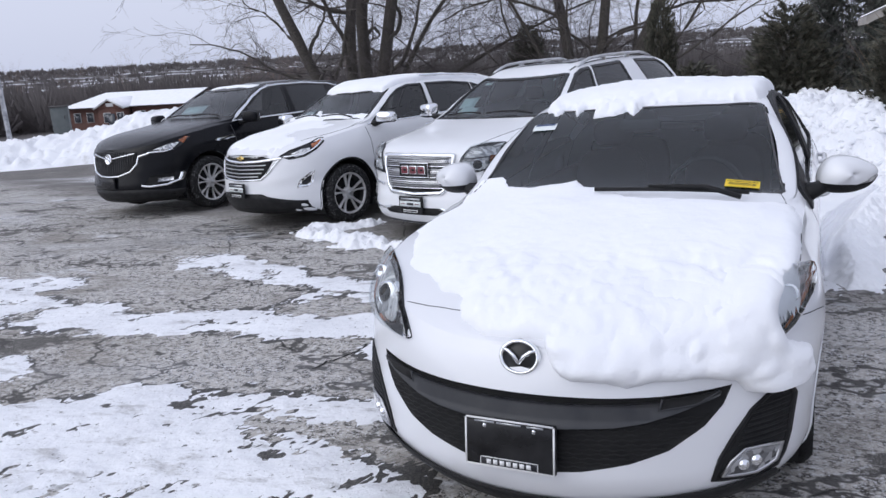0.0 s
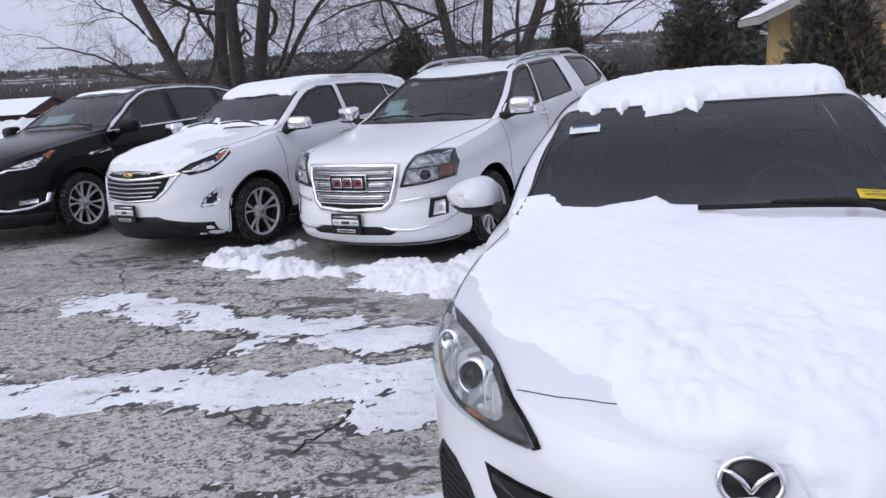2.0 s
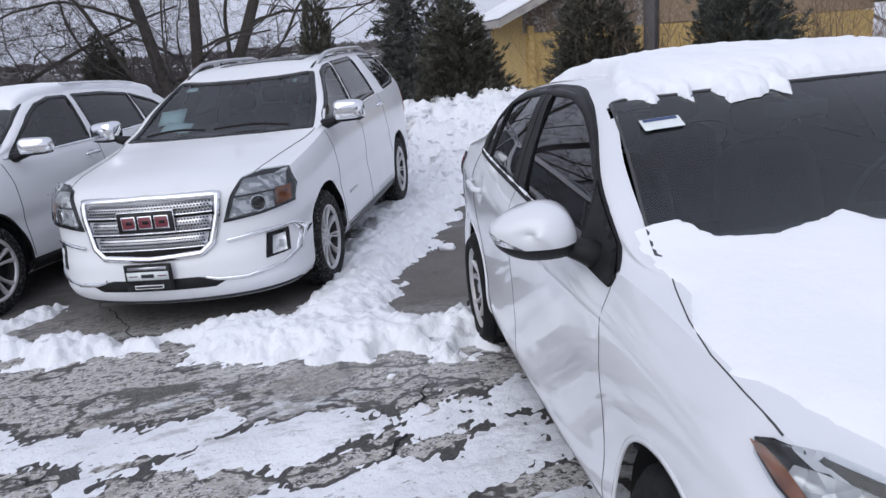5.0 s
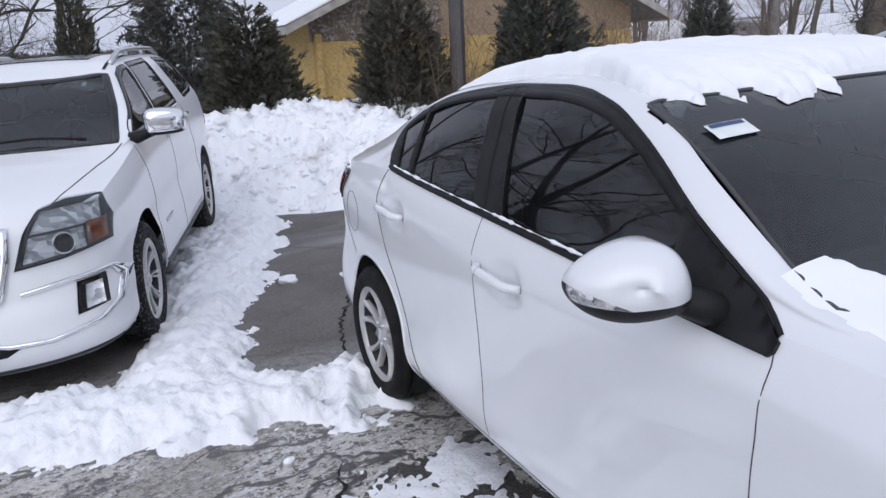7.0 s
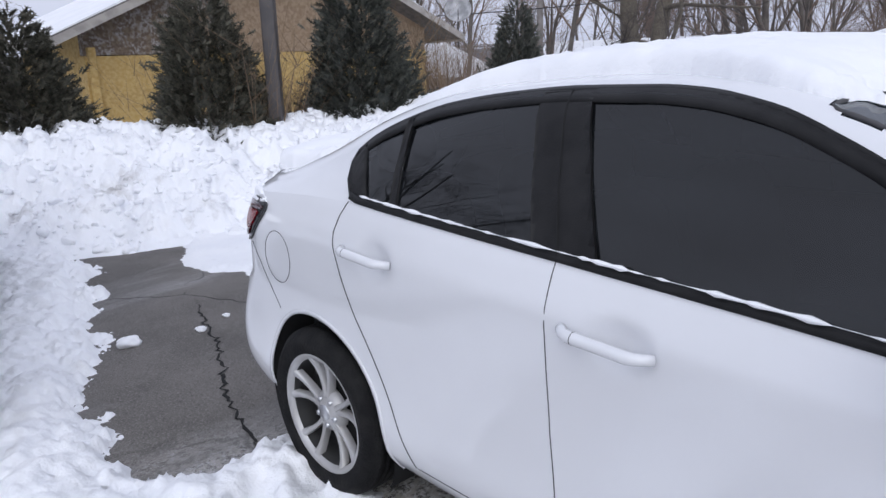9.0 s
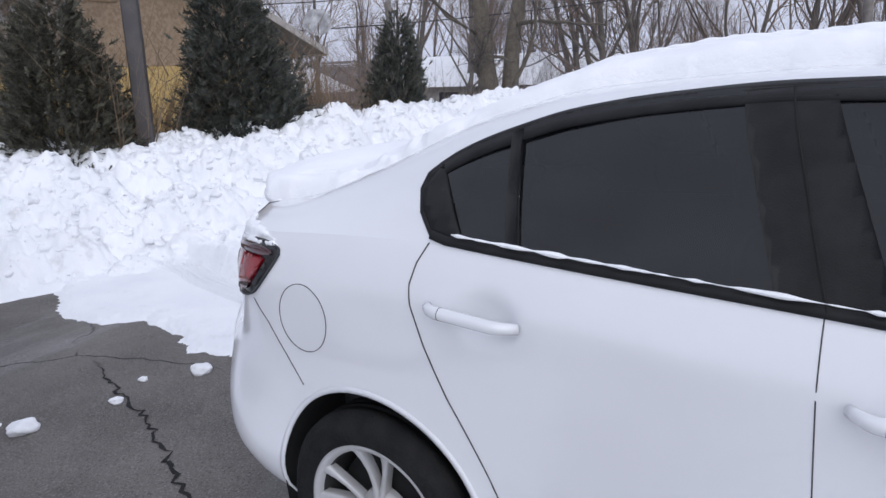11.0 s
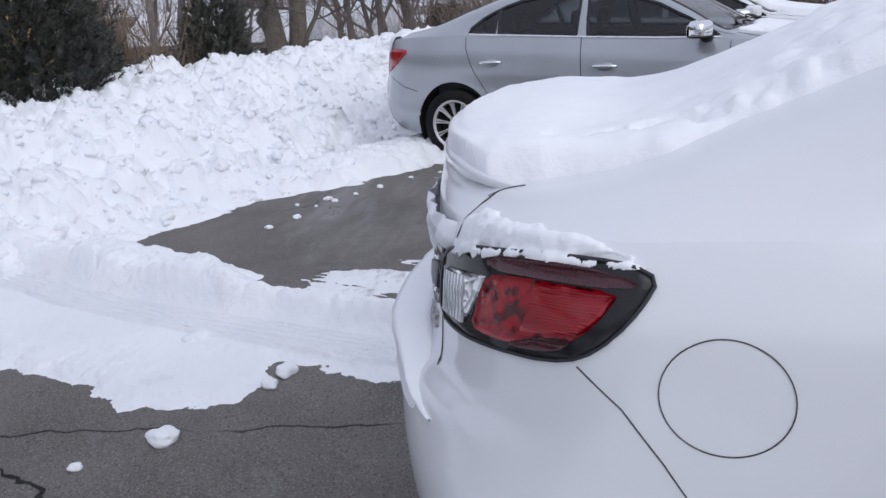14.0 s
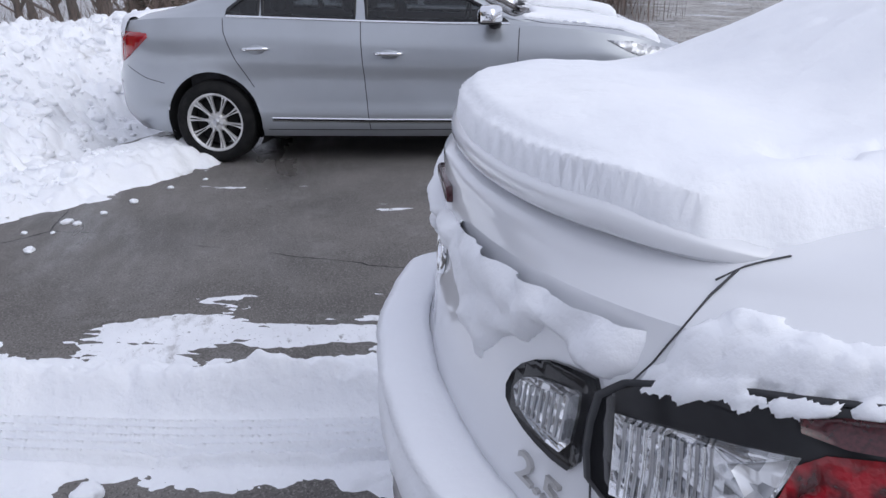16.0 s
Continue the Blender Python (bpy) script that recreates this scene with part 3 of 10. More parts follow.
def cabin(parent, x_dash, half, z_belt, x_rear, mat, rows=2, seat_z=0.62, steering=True):
    """Dashboard, seats and a dark tub under the glass."""
    bm = box_bm(0.42, half * 2 - 0.12, 0.22, (x_dash - 0.1, 0, z_belt - 0.11), 0.06, 3)
    part("dashboard", bm, M["interior"], parent)
    bm = box_bm(x_dash - x_rear, half * 2 - 0.16, 0.04, ((x_dash + x_rear) / 2, 0, 0.42))
    for sd in (-1, 1):
        box_bm(x_dash - x_rear, 0.05, z_belt - 0.45, ((x_dash + x_rear) / 2, sd * (half - 0.09), (z_belt + 0.4) / 2), bm=bm)
    part("cabin_lining", bm, M["interior"], parent)
    for r in range(rows):
        for sd in (-1, 1):
            seat(parent, x_dash - 0.95 - 0.88 * r, sd * half * 0.43, seat_z, mat)
    if steering:
        bm = bmesh.new()
        ring = [(x_dash - 0.42 + 0.02 * math.sin(a), half * 0.43 + 0.18 * math.cos(a), z_belt - 0.02 + 0.17 * math.sin(a)) for a in np.linspace(0, 2 * math.pi, 25)]
        tube_bm(ring, 0.014, 6, bm)
        tube_bm([(x_dash - 0.42, half * 0.43 - 0.17, z_belt - 0.02), (x_dash - 0.4, half * 0.43, z_belt - 0.03), (x_dash - 0.42, half * 0.43 + 0.17, z_belt - 0.02)], 0.02, 6, bm)
        part("steering_wheel", bm, M["interior"], parent)


def door_mirror(parent, root, side, size, top_mat, low_mat, chrome=None, split_at=0.02, droop=0.0, tilt=0.0):
    """root: where the arm meets the door; size: length out, depth, height."""
    x, y, z = root
    l, d, h = size
    m = new("door_mirror")
    m.parent = parent
    m.location = root
    bm = blob_bm(d / 2, l / 2, h / 2, (0, side * (l / 2 + 0.06), h * 0.28), 30, 20, 0.52, rot=pose(0, 0, 0, 0, 0, side * 14))
    split = h * split_at
    for v in bm.verts:
        if v.co.x < -d * 0.3:
            v.co.x = -d * 0.3 + (v.co.x + d * 0.3) * 0.15
        far = min(1, max(0, abs(v.co.y) / (l + 0.06)))
        v.co.z = v.co.z * (1 - 0.12 * far) + 0.01 - droop * h * far**2
        if v.co.z < split:
            v.co.z = split + (v.co.z - split) * 0.75
    slope = Vector((0, -side * tilt, 1)).normalized()
    geom = bmesh.ops.bisect_plane(bm, geom=bm.verts[:] + bm.edges[:] + bm.faces[:], plane_co=(0, side * l * 0.6, split), plane_no=slope)
    low = bm.copy()
    above = lambda f: (f.calc_center_median() - Vector((0, side * l * 0.6, split))).dot(slope) >= 0
    bmesh.ops.delete(bm, geom=[f for f in bm.faces if not above(f)], context="FACES")
    bmesh.ops.delete(low, geom=[f for f in low.faces if above(f)], context="FACES")
    part("mirror_cap", bm, top_mat, m)
    part("mirror_base", low, low_mat, m)
    part("mirror_arm", tube_bm([(0.03, -side * 0.03, -0.03), (0.03, side * 0.05, -0.01), (0.0, side * 0.12, 0.01)], [0.045, 0.035, 0.03], 8, flat=1.3), low_mat, m)
    part("mirror_glass", blob_bm(0.004, l * 0.40, h * 0.36, (-d * 0.33, side * (l / 2 + 0.06), h * 0.28), 16, 8, 0.6, rot=pose(0, 0, 0, 0, 0, side * 10)), M["chrome"], m)
    return m


def winged_mirror(parent, root, side, paint):
    """A rounded door mirror: painted cap over a black base, a clear indicator in its outer lower corner."""
    m = new("door_mirror")
    m.parent = parent
    m.matrix_basis = Matrix.Translation(root) @ pose(0, 0, 0, 0, 0, side * 12)
    outline = round_poly([(0.252, 0.058), (0.226, 0.088), (0.163, 0.121), (0.085, 0.134), (0.03, 0.112), (0.0, 0.055), (0.0, -0.008), (0.03, -0.030), (0.09, -0.038), (0.15, -0.036), (0.21, -0.014), (0.243, 0.022)], 2)
    ox, oz = 0.12, 0.055
    bm = bmesh.new()
    rings = []
    for k, x in [(0.86, -0.050), (0.95, -0.056), (1.0, -0.046), (1.005, -0.02)] + [(math.cos(t), 0.092 * math.sin(t)) for t in np.linspace(0.02, 1.56, 14)]:
        rings.append([bm.verts.new((x - 0.12 * (u - ox) * (x > 0), side * (0.06 + ox + (u - ox) * k), oz + (z - oz) * k)) for u, z in outline])
    for a, b in zip(rings, rings[1:]):
        for i in range(len(outline)):
            j = (i + 1) % len(outline)
            bm.faces.new((a[i], a[j], b[j], b[i]))
    bm.faces.new(rings[0]), bm.faces.new(rings[-1])
    bmesh.ops.recalc_face_normals(bm, faces=bm.faces)
    knee, tip, end = Vector((0, 0.06 + 0.147, 0.008)), Vector((0, 0.06 + 0.252, 0.058)), Vector((0, 0.06, 0.018))
    low = Vector((0, 0.06 + 0.232, 0.020))
    lines = [(tip, knee), (knee, end), (low, knee)]
    cut = []
    for a, b in lines:
        d = b - a
        n = Vector((0, -d.z, d.y)).normalized()
        n = n if n.z > 0 else -n
        a_, n_ = Vector((0, side * a.y, a.z)), Vector((0, side * n.y, n.z))
        cut.append((a_, n_))
        bmesh.ops.bisect_plane(bm, geom=bm.verts[:] + bm.edges[:] + bm.faces[:], plane_co=a_, plane_no=n_)

    def kind(f):
        c = f.calc_center_median()
        above = [(c - a).dot(n) > 0 for a, n in cut]
        if abs(c.y) > knee.y:
            if above[0]:
                return "cap"
            return "lens" if above[2] and c.x > -0.02 else "base"
        return "cap" if above[1] else "base"

    kinds = [kind(f) for f in bm.faces]
    for name, mat, label in (("mirror_cap", paint, ""), ("mirror_base", M["black_plastic"], ""), ("turn_signal", M["clear_optics"], "clear indicator lens")):
        own = bm.copy()
        word = {"mirror_cap": "cap", "mirror_base": "base", "turn_signal": "lens"}[name]
        bmesh.ops.delete(own, geom=[f for f, k in zip(own.faces, kinds) if k != word], context="FACES")
        part(name, own, mat, m, label, turn=False)
    bm.free()
    part("mirror_arm", tube_bm([(0.03, -side * 0.03, -0.045), (0.025, side * 0.05, -0.012), (0.0, side * 0.12, 0.012)], [0.05, 0.034, 0.026], 10, flat=1.3), M["black_plastic"], m)
    part("mirror_glass", blob_bm(0.004, 0.085, 0.05, (-0.054, side * 0.18, 0.058), 16, 8, 0.6), M["chrome"], m)
    return m


def door_handle(shell, view, a, b, mat, parent, recess_mat, chrome=False):
    """A pull bar from a to b in the side view, over a dished recess."""
    mx, mz = (a[0] + b[0]) / 2, (a[1] + b[1]) / 2
    l = math.hypot(b[0] - a[0], b[1] - a[1])
    h = new("door_handle")
    h.parent = parent
    if recess_mat:
        ex = [(mx + 0.02 * l + l * 0.34 * math.cos(t), mz - 0.004 + 0.036 * math.sin(t)) for t in np.linspace(0, 2 * math.pi, 24, endpoint=False)]
        shell.patch("recess", view, ex, recess_mat, h, off=0.0012, thick=0.003, cell=0.05)
    (p0, n0), (p1, n1) = shell.hit(view, *a), shell.hit(view, *b)
    n = (n0 + n1).normalized()
    pts, rad = [], []
    for t in np.linspace(0, 1, 17):
        lift = min(1, 5 * t, 5 * (1 - t))
        pts.append(p0.lerp(p1, t) + n * (0.004 + 0.032 * math.sin(lift * math.pi / 2)))
        rad.append(0.0155 * (0.8 + 0.2 * min(1, 5 * t, 5 * (1 - t))))
    part("grip", tube_bm(pts, rad, 10, flat=1.0), mat, h)
    if not chrome:
        i = 4 if a[0] < b[0] else 12
        part("grip_joint", tube_bm([pts[i], pts[i].lerp(pts[i + 1], 0.12)], rad[i] * 1.02, 12), M["seam"], h)
    return h


def plate(parent, at, rz, tilt, base_mat, name="dealer_plate", w=0.31, h=0.165):
    """A dealer's plate in its frame; faces along +x of the car."""
    p = new(name)
    p.parent = parent
    p.matrix_basis = Matrix.Translation(at) @ pose(0, 0, 0, 0, 0, rz) @ pose(0, 0, 0, 90 + tilt, 0, 90)
    part("plate_frame", box_bm(w, h, 0.018, (0, 0, 0), 0.006), M["black_plastic"], p)
    part("plate_face", box_bm(w - 0.022, h - 0.022, 0.004, (0, 0, 0.0112), 0.001), base_mat, p)
    return p

# ---- the white compact sedan ----
LAMP = [(0.463, 0.688), (0.56, 0.692), (0.647, 0.703), (0.745, 0.722), (0.80, 0.768), (0.846, 0.835), (0.843, 0.885), (0.81, 0.908), (0.69, 0.875), (0.615, 0.839), (0.57, 0.80), (0.485, 0.727)]
SEDAN_AT = LOT @ pose(1.265, 4.402, 0, 0, 0, -116.7)
SEDAN = dict(
    xf=2.27, xr=-2.15, front=(0.78, 2.2, 2.0), rear=(0.5, 2.2, 2.0), glass_from=0.98, rows=44, across=40,
    width=[(2.27, 0.80), (1.5, 0.80), (1.0, 0.815), (0.5, 0.82), (-0.3, 0.82), (-1.1, 0.80), (-1.7, 0.765), (-2.2, 0.74)],
    shoulder=[(2.27, 0.725), (2.1, 0.775), (1.9, 0.85), (1.7, 0.905), (1.3, 0.965), (0.95, 0.995), (0.46, 1.0), (-0.25, 1.045), (-1.09, 1.105), (-1.4, 1.10), (-1.7, 1.085), (-2.0, 1.07), (-2.2, 1.06)],
    bottom=[(2.27, 0.165), (1.6, 0.18), (0, 0.19), (-1.6, 0.21), (-2.2, 0.25)],
    side=[(0, 0), (0.04, 0.019), (0.09, 0.038), (0.135, 0.0515), (0.16, 0.0545), (0.3, 0.053), (0.5, 0.048), (0.66, 0.05), (0.8, 0.058), (0.88, 0.048), (0.94, 0.018), (1, -0.03)],
    nose=[(0, 0), (0.08, 0.03), (0.3, 0.07), (0.5, 0.095), (0.7, 0.10), (0.85, 0.07), (1, 0.0)],
    tail=[(0, 0), (0.1, -0.005), (0.25, -0.022), (0.34, -0.032), (0.375, -0.045), (0.41, -0.09), (0.45, -0.112), (0.6, -0.125), (0.8, -0.105), (1, 0.0)],
    cant_y=[(2.27, 0.72), (1.2, 0.74), (0.98, 0.9), (0.6, 0.855), (0.3, 0.75), (-0.3, 0.73), (-1.0, 0.75), (-1.5, 0.77), (-1.8, 0.8), (-2.2, 0.78)],
    cant_z=[(2.27, 0.66), (1.2, 0.66), (0.98, 0.55), (0.6, 0.86), (0.3, 0.92), (-0.3, 0.90), (-1.0, 0.84), (-1.5, 0.74), (-1.8, 0.75), (-2.2, 0.8)],
    top=[(2.27, 0.735), (2.12, 0.815), (1.9, 0.89), (1.5, 0.985), (1.1, 1.05), (0.96, 1.075), (0.65, 1.235), (0.32, 1.395), (0.1, 1.445), (-0.3, 1.47), (-0.8, 1.455), (-1.1, 1.40), (-1.5, 1.25), (-1.75, 1.16), (-2.0, 1.135), (-2.2, 1.12)],
    bulges=[(-2.0, 0.48, 0.22, 0.22, 0.085), (1.78, 0.62, 0.34, 0.32, 0.045), (2.0, 0.40, 0.22, 0.2, 0.05), (1.35, 0.72, 0.5, 0.16, 0.022), (-1.35, 0.78, 0.5, 0.2, 0.016)],
    dishes=[(-0.925, 0.952, 0.078, 0.05, -0.024), (-0.045, 0.886, 0.08, 0.05, -0.024)])


def build_sedan():
    car = thing("sedan", SEDAN_AT, "white compact four-door sedan under patchy snow, parked on asphalt", "car", "parked cars")
    sh = Shell(SEDAN, 0.016)
    W, K = M["white_paint"], M["seam"]
    axles, R = [(1.32, 0.318), (-1.32, 0.318)], 0.375
    arc = smooth_keys([(-1.165, 1.245), (-1.12, 1.278), (-1.05, 1.312), (-0.93, 1.352), (-0.80, 1.385), (-0.60, 1.41), (-0.335, 1.424), (-0.12, 1.422), (0.0, 1.413), (0.17, 1.38), (0.32, 1.322), (0.47, 1.25), (0.63, 1.156), (0.80, 1.054), (0.905, 0.985)])
    over = lambda x0, x1, n: [(float(x), float(arc(x))) for x in np.linspace(x0, x1, n)]
    front_win = [(0.62, 0.986), (0.46, 1.003), (-0.15, 1.05)] + over(-0.288, 0.88, 30)
    rear_win = [(-0.32, 1.064), (-0.864, 1.104)] + over(-0.922, -0.435, 16)
    quarter = [(-0.888, 1.106), (-1.06, 1.118), (-1.10, 1.128), (-1.145, 1.175), (-1.168, 1.218)] + over(-1.165, -0.941, 8)
    screen = round_poly([(0.965, -0.735), (0.985, -0.66), (1.0, -0.4), (1.02, 0), (1.0, 0.4), (0.985, 0.66), (0.965, 0.735), (0.90, 0.72), (0.62, 0.662), (0.32, 0.607), (0.27, 0.598), (0.275, 0.55), (0.30, 0.3), (0.31, 0), (0.30, -0.3), (0.275, -0.55), (0.27, -0.598), (0.32, -0.607), (0.62, -0.662), (0.90, -0.72)], 1)
    back = round_poly([(-1.10, 0.40), (-1.06, 0), (-1.10, -0.40), (-1.4, -0.41), (-1.60, -0.41), (-1.68, 0), (-1.60, 0.41), (-1.4, 0.41)], 1)
    cuts = [("T", shrink(screen, -0.004)), ("T", shrink(back, -0.004))] + [(s, shrink(p, -0.004)) for s in "LR" for p in (front_win, rear_win, quarter)]
    sh.body(car, W, cuts, axles, R)
    under(car, sh, axles, R, 0.17, 0.86)
    for s in "LR":
        glazing = sh.sheet(s, [front_win, rear_win, quarter])
        sh.window(s, front_win, M["glass_dark"], car, M["black_plastic"], 0.008, sheet=glazing)
        sh.window(s, rear_win, M["glass_dark"], car, M["black_plastic"], 0.008, sheet=glazing)
        sh.window(s, quarter, M["glass_dark"], car, M["black_plastic"], 0.008, sheet=glazing)
        sh.patch("door_pillar", s, [(-0.860, 1.098), (-0.892, 1.100), (-0.944, 1.348), (-0.917, 1.355)], M["black_plastic"], car, off=0.005, thick=0.008, cell=0.03)
        pillar = sh.patch("door_pillar", s, [(-0.135, 1.044), (-0.33, 1.058), (-0.442, 1.420), (-0.28, 1.426)], M["black_plastic"], car, off=0.004, thick=0.008, cell=0.02)
        sh.strip("pillar_gap", s, [(-0.247, 1.05), (-0.30, 1.24), (-0.352, 1.424)], 0.004, M["dark"], pillar, off=0.006)
        sh.patch("quarter_trim", s, [(-1.168, 1.220), (-1.147, 1.175), (-1.10, 1.126), (-1.06, 1.114), (-1.012, 1.110), (-1.06, 1.18), (-1.118, 1.263), (-1.138, 1.264)], M["black_plastic"], car, off=0.004, thick=0.008, cell=0.03)
        sh.strip("door_frame", s, [(x, z - 0.012) for x, z in over(-1.12, 0.86, 60)], 0.026, M["black_plastic"], car, off=0.004)
        sh.strip("belt_moulding", s, [(0.895, 0.966), (0.62, 0.980), (0.46, 0.994), (-0.25, 1.05), (-1.06, 1.112), (-1.105, 1.122)], 0.020, M["black_plastic"], car, off=0.006)
        sh.strip("window_surround", s, [(-1.105, 1.122), (-1.152, 1.17), (-1.176, 1.218)] + [(x, z + 0.006) for x, z in over(-1.168, 0.90, 60)], 0.011, M["black_plastic"], car, off=0.003)
        sh.strip("door_seam", s, [(-1.105, 1.105), (-1.13, 1.06), (-1.142, 1.01), (-1.135, 0.965), (-1.10, 0.87), (-1.04, 0.74), (-0.94, 0.56), (-0.86, 0.40), (-0.80, 0.30)], 0.0026, K, car, off=0.0022, cell=0.015)
        sh.strip("door_seam", s, [(-0.25, 1.045), (-0.25, 0.9), (-0.248, 0.6), (-0.235, 0.42), (-0.215, 0.30)], 0.0026, K, car, off=0.0012)
        sh.strip("door_seam", s, [(0.898, 0.975), (0.905, 0.945), (0.90, 0.8), (0.88, 0.6), (0.865, 0.42), (0.845, 0.30)], 0.0026, K, car, off=0.0012)
        sh.strip("door_seam", s, [(0.845, 0.30), (0.3, 0.285), (-0.79, 0.30)], 0.0026, K, car, off=0.0012)
        sh.strip("bumper_seam", s, [(1.66, 0.752), (1.74, 0.765), (1.84, 0.772)], 0.003, K, car, off=0.0015)
        sh.strip("bumper_seam", s, [(-1.745, 0.895), (-1.675, 0.834), (-1.61, 0.745), (-1.56, 0.665)], 0.0022, K, car, off=0.0015)
        door_handle(sh, s, (-1.078, 0.968), (-0.836, 0.948), W, car, None)
        door_handle(sh, s, (-0.196, 0.904), (0.050, 0.883), W, car, None)
        arch_lip(sh, s, 1.32, 0.318, R, 0.016, W, car)
        arch_lip(sh, s, -1.32, 0.318, R, 0.016, W, car)
        sd = 1 if s == "L" else -1
        sh.patch("mirror_foot", s, [(0.903, 0.966), (0.892, 0.957), (0.80, 0.961), (0.60, 0.974)] + over(0.58, 0.905, 12), M["black_plastic"], car, off=0.009, thick=0.014, cell=0.03)
        winged_mirror(car, (0.70, sd * 0.80, 1.03), sd, W)
        # tail lamp on the wing: grey rim, smoked shell, red middle, clear inner wedge
        outline = round_poly([(-1.622, 1.040), (-1.66, 1.056), (-1.72, 1.062), (-1.81, 1.058), (-1.9, 1.045), (-1.97, 1.028), (-2.03, 0.99), (-2.045, 0.925), (-2.045, 0.862), (-1.98, 0.866), (-1.88, 0.884), (-1.79, 0.895), (-1.735, 0.912), (-1.685, 0.954), (-1.645, 1.0)], 1)
        tl = sh.patch("tail_lamp", s, outline, M["smoke"], car, off=0.006, thick=0.014, cell=0.025)
        sh.strip("rim", s, outline, 0.005, M["grey_plastic"], tl, off=0.007, closed=True, cell=0.012)
        sh.patch("red_lens", s, round_poly([(-1.906, 1.002), (-1.85, 1.015), (-1.80, 1.019), (-1.676, 1.019), (-1.70, 0.985), (-1.735, 0.948), (-1.78, 0.922), (-1.84, 0.910), (-1.90, 0.900), (-1.944, 0.898), (-1.925, 0.95)], 1), M["red_facets"], tl, off=0.009, thick=0.005, cell=0.025)
        panel = sh.patch("red_panel", s, [(-1.811, 1.013), (-1.76, 1.016), (-1.684, 1.014), (-1.702, 0.985), (-1.733, 0.957), (-1.785, 0.944), (-1.836, 0.936), (-1.822, 0.975)], M["red_lens"], tl, off=0.0112, thick=0.004, cell=0.02)
        for k in range(16):
            z = 0.944 + 0.0043 * k
            xa, xb = -1.834 + (z - 0.936) * 0.30, -1.733 + (z - 0.957) * 0.80
            sh.strip("lens_rib", s, [(xa, z), (xb, z + 0.002)], 0.0013, M["red_deep"], panel, off=0.0122, cell=0.03)
        sh.patch("stop_lens", s, round_poly([(-1.905, 1.012), (-1.905, 1.034), (-1.80, 1.049), (-1.70, 1.047), (-1.645, 1.032), (-1.668, 1.022), (-1.80, 1.022)], 1), M["dark_red"], tl, off=0.0100, thick=0.004, cell=0.025)
        sh.patch("side_marker", s, round_poly([(-1.785, 0.938), (-1.745, 0.944), (-1.77, 0.918), (-1.84, 0.904), (-1.862, 0.906), (-1.82, 0.93)], 1), M["dark_red"], tl, off=0.0122, thick=0.004, cell=0.025)
        cl = sh.patch("clear_lens", s, [(-2.021, 0.968), (-1.965, 0.986), (-1.906, 0.998), (-1.925, 0.955), (-1.948, 0.915), (-1.985, 0.889), (-2.028, 0.880)], M["clear_optics"], tl, off=0.0105, thick=0.005, cell=0.02)
        for k in range(13):
            x = -2.017 + 0.0046 * k
            sh.strip("lens_rib", s, [(x - 0.004, 0.886 + 0.0006 * k), (x, 0.925), (x + 0.003, 0.965 + 0.0012 * k)], 0.0016, M["chrome" if k % 2 else "satin"], cl, off=0.0125, cell=0.02)
        sh.patch("wedge", s, [(-1.950, 0.972), (-1.912, 0.994), (-1.927, 0.955), (-1.947, 0.92), (-1.966, 0.91), (-1.94, 0.95)], M["reflector"], cl, off=0.0125, thick=0.004, cell=0.02)
        # its other half on the boot lid
        bl = sh.patch("tail_lamp", "B", round_poly([(sd * 0.382, 0.895), (sd * 0.401, 0.94), (sd * 0.449, 0.974), (sd * 0.502, 0.986), (sd * 0.538, 0.988), (sd * 0.531, 0.94), (sd * 0.531, 0.868), (sd * 0.48, 0.866), (sd * 0.42, 0.876)], 1), M["smoke"], car, off=0.006, thick=0.012, cell=0.02)
        cl = sh.patch("clear_lens", "B", round_poly([(sd * 0.402, 0.905), (sd * 0.431, 0.945), (sd * 0.508, 0.966), (sd * 0.522, 0.962), (sd * 0.518, 0.885), (sd * 0.47, 0.884)], 1), M["clear_optics"], bl, off=0.0095, thick=0.005, cell=0.02)
        for k in range(9):
            y = 0.425 + 0.010 * k
            sh.strip("lens_rib", "B", [(sd * y, 0.898), (sd * y, 0.93 + 0.003 * k)], 0.0018, M["satin"], cl, off=0.0115, cell=0.02)
        sh.strip("trunk_seam", "B", [(sd * 0.566, 1.116), (sd * 0.575, 1.097), (sd * 0.589, 1.071), (sd * 0.578, 1.03), (sd * 0.566, 1.005), (sd * 0.553, 0.985), (sd * 0.544, 0.933), (sd * 0.547, 0.87), (sd * 0.56, 0.80), (sd * 0.576, 0.755)], 0.0013, K, car, off=0.002, cell=0.02)
        sh.strip("trunk_seam", "T", [(-1.935, sd * 0.564), (-1.907, sd * 0.565), (-1.864, sd * 0.568)], 0.0012, K, car, off=0.002, cell=0.02)
        # head lamp
        hl = sh.patch("head_lamp", "F", round_poly([(sd * y, z) for y, z in LAMP], 1), M["smoke"], car, off=0.003, thick=0.01, cell=0.03)
        sh.patch("reflector", "F", round_poly([(sd * 0.575, 0.722), (sd * 0.655, 0.722), (sd * 0.735, 0.74), (sd * 0.79, 0.785), (sd * 0.828, 0.84), (sd * 0.825, 0.88), (sd * 0.79, 0.888), (sd * 0.70, 0.86), (sd * 0.63, 0.825), (sd * 0.58, 0.78)], 1), M["reflector"], hl, off=0.007, thick=0.004, cell=0.03)
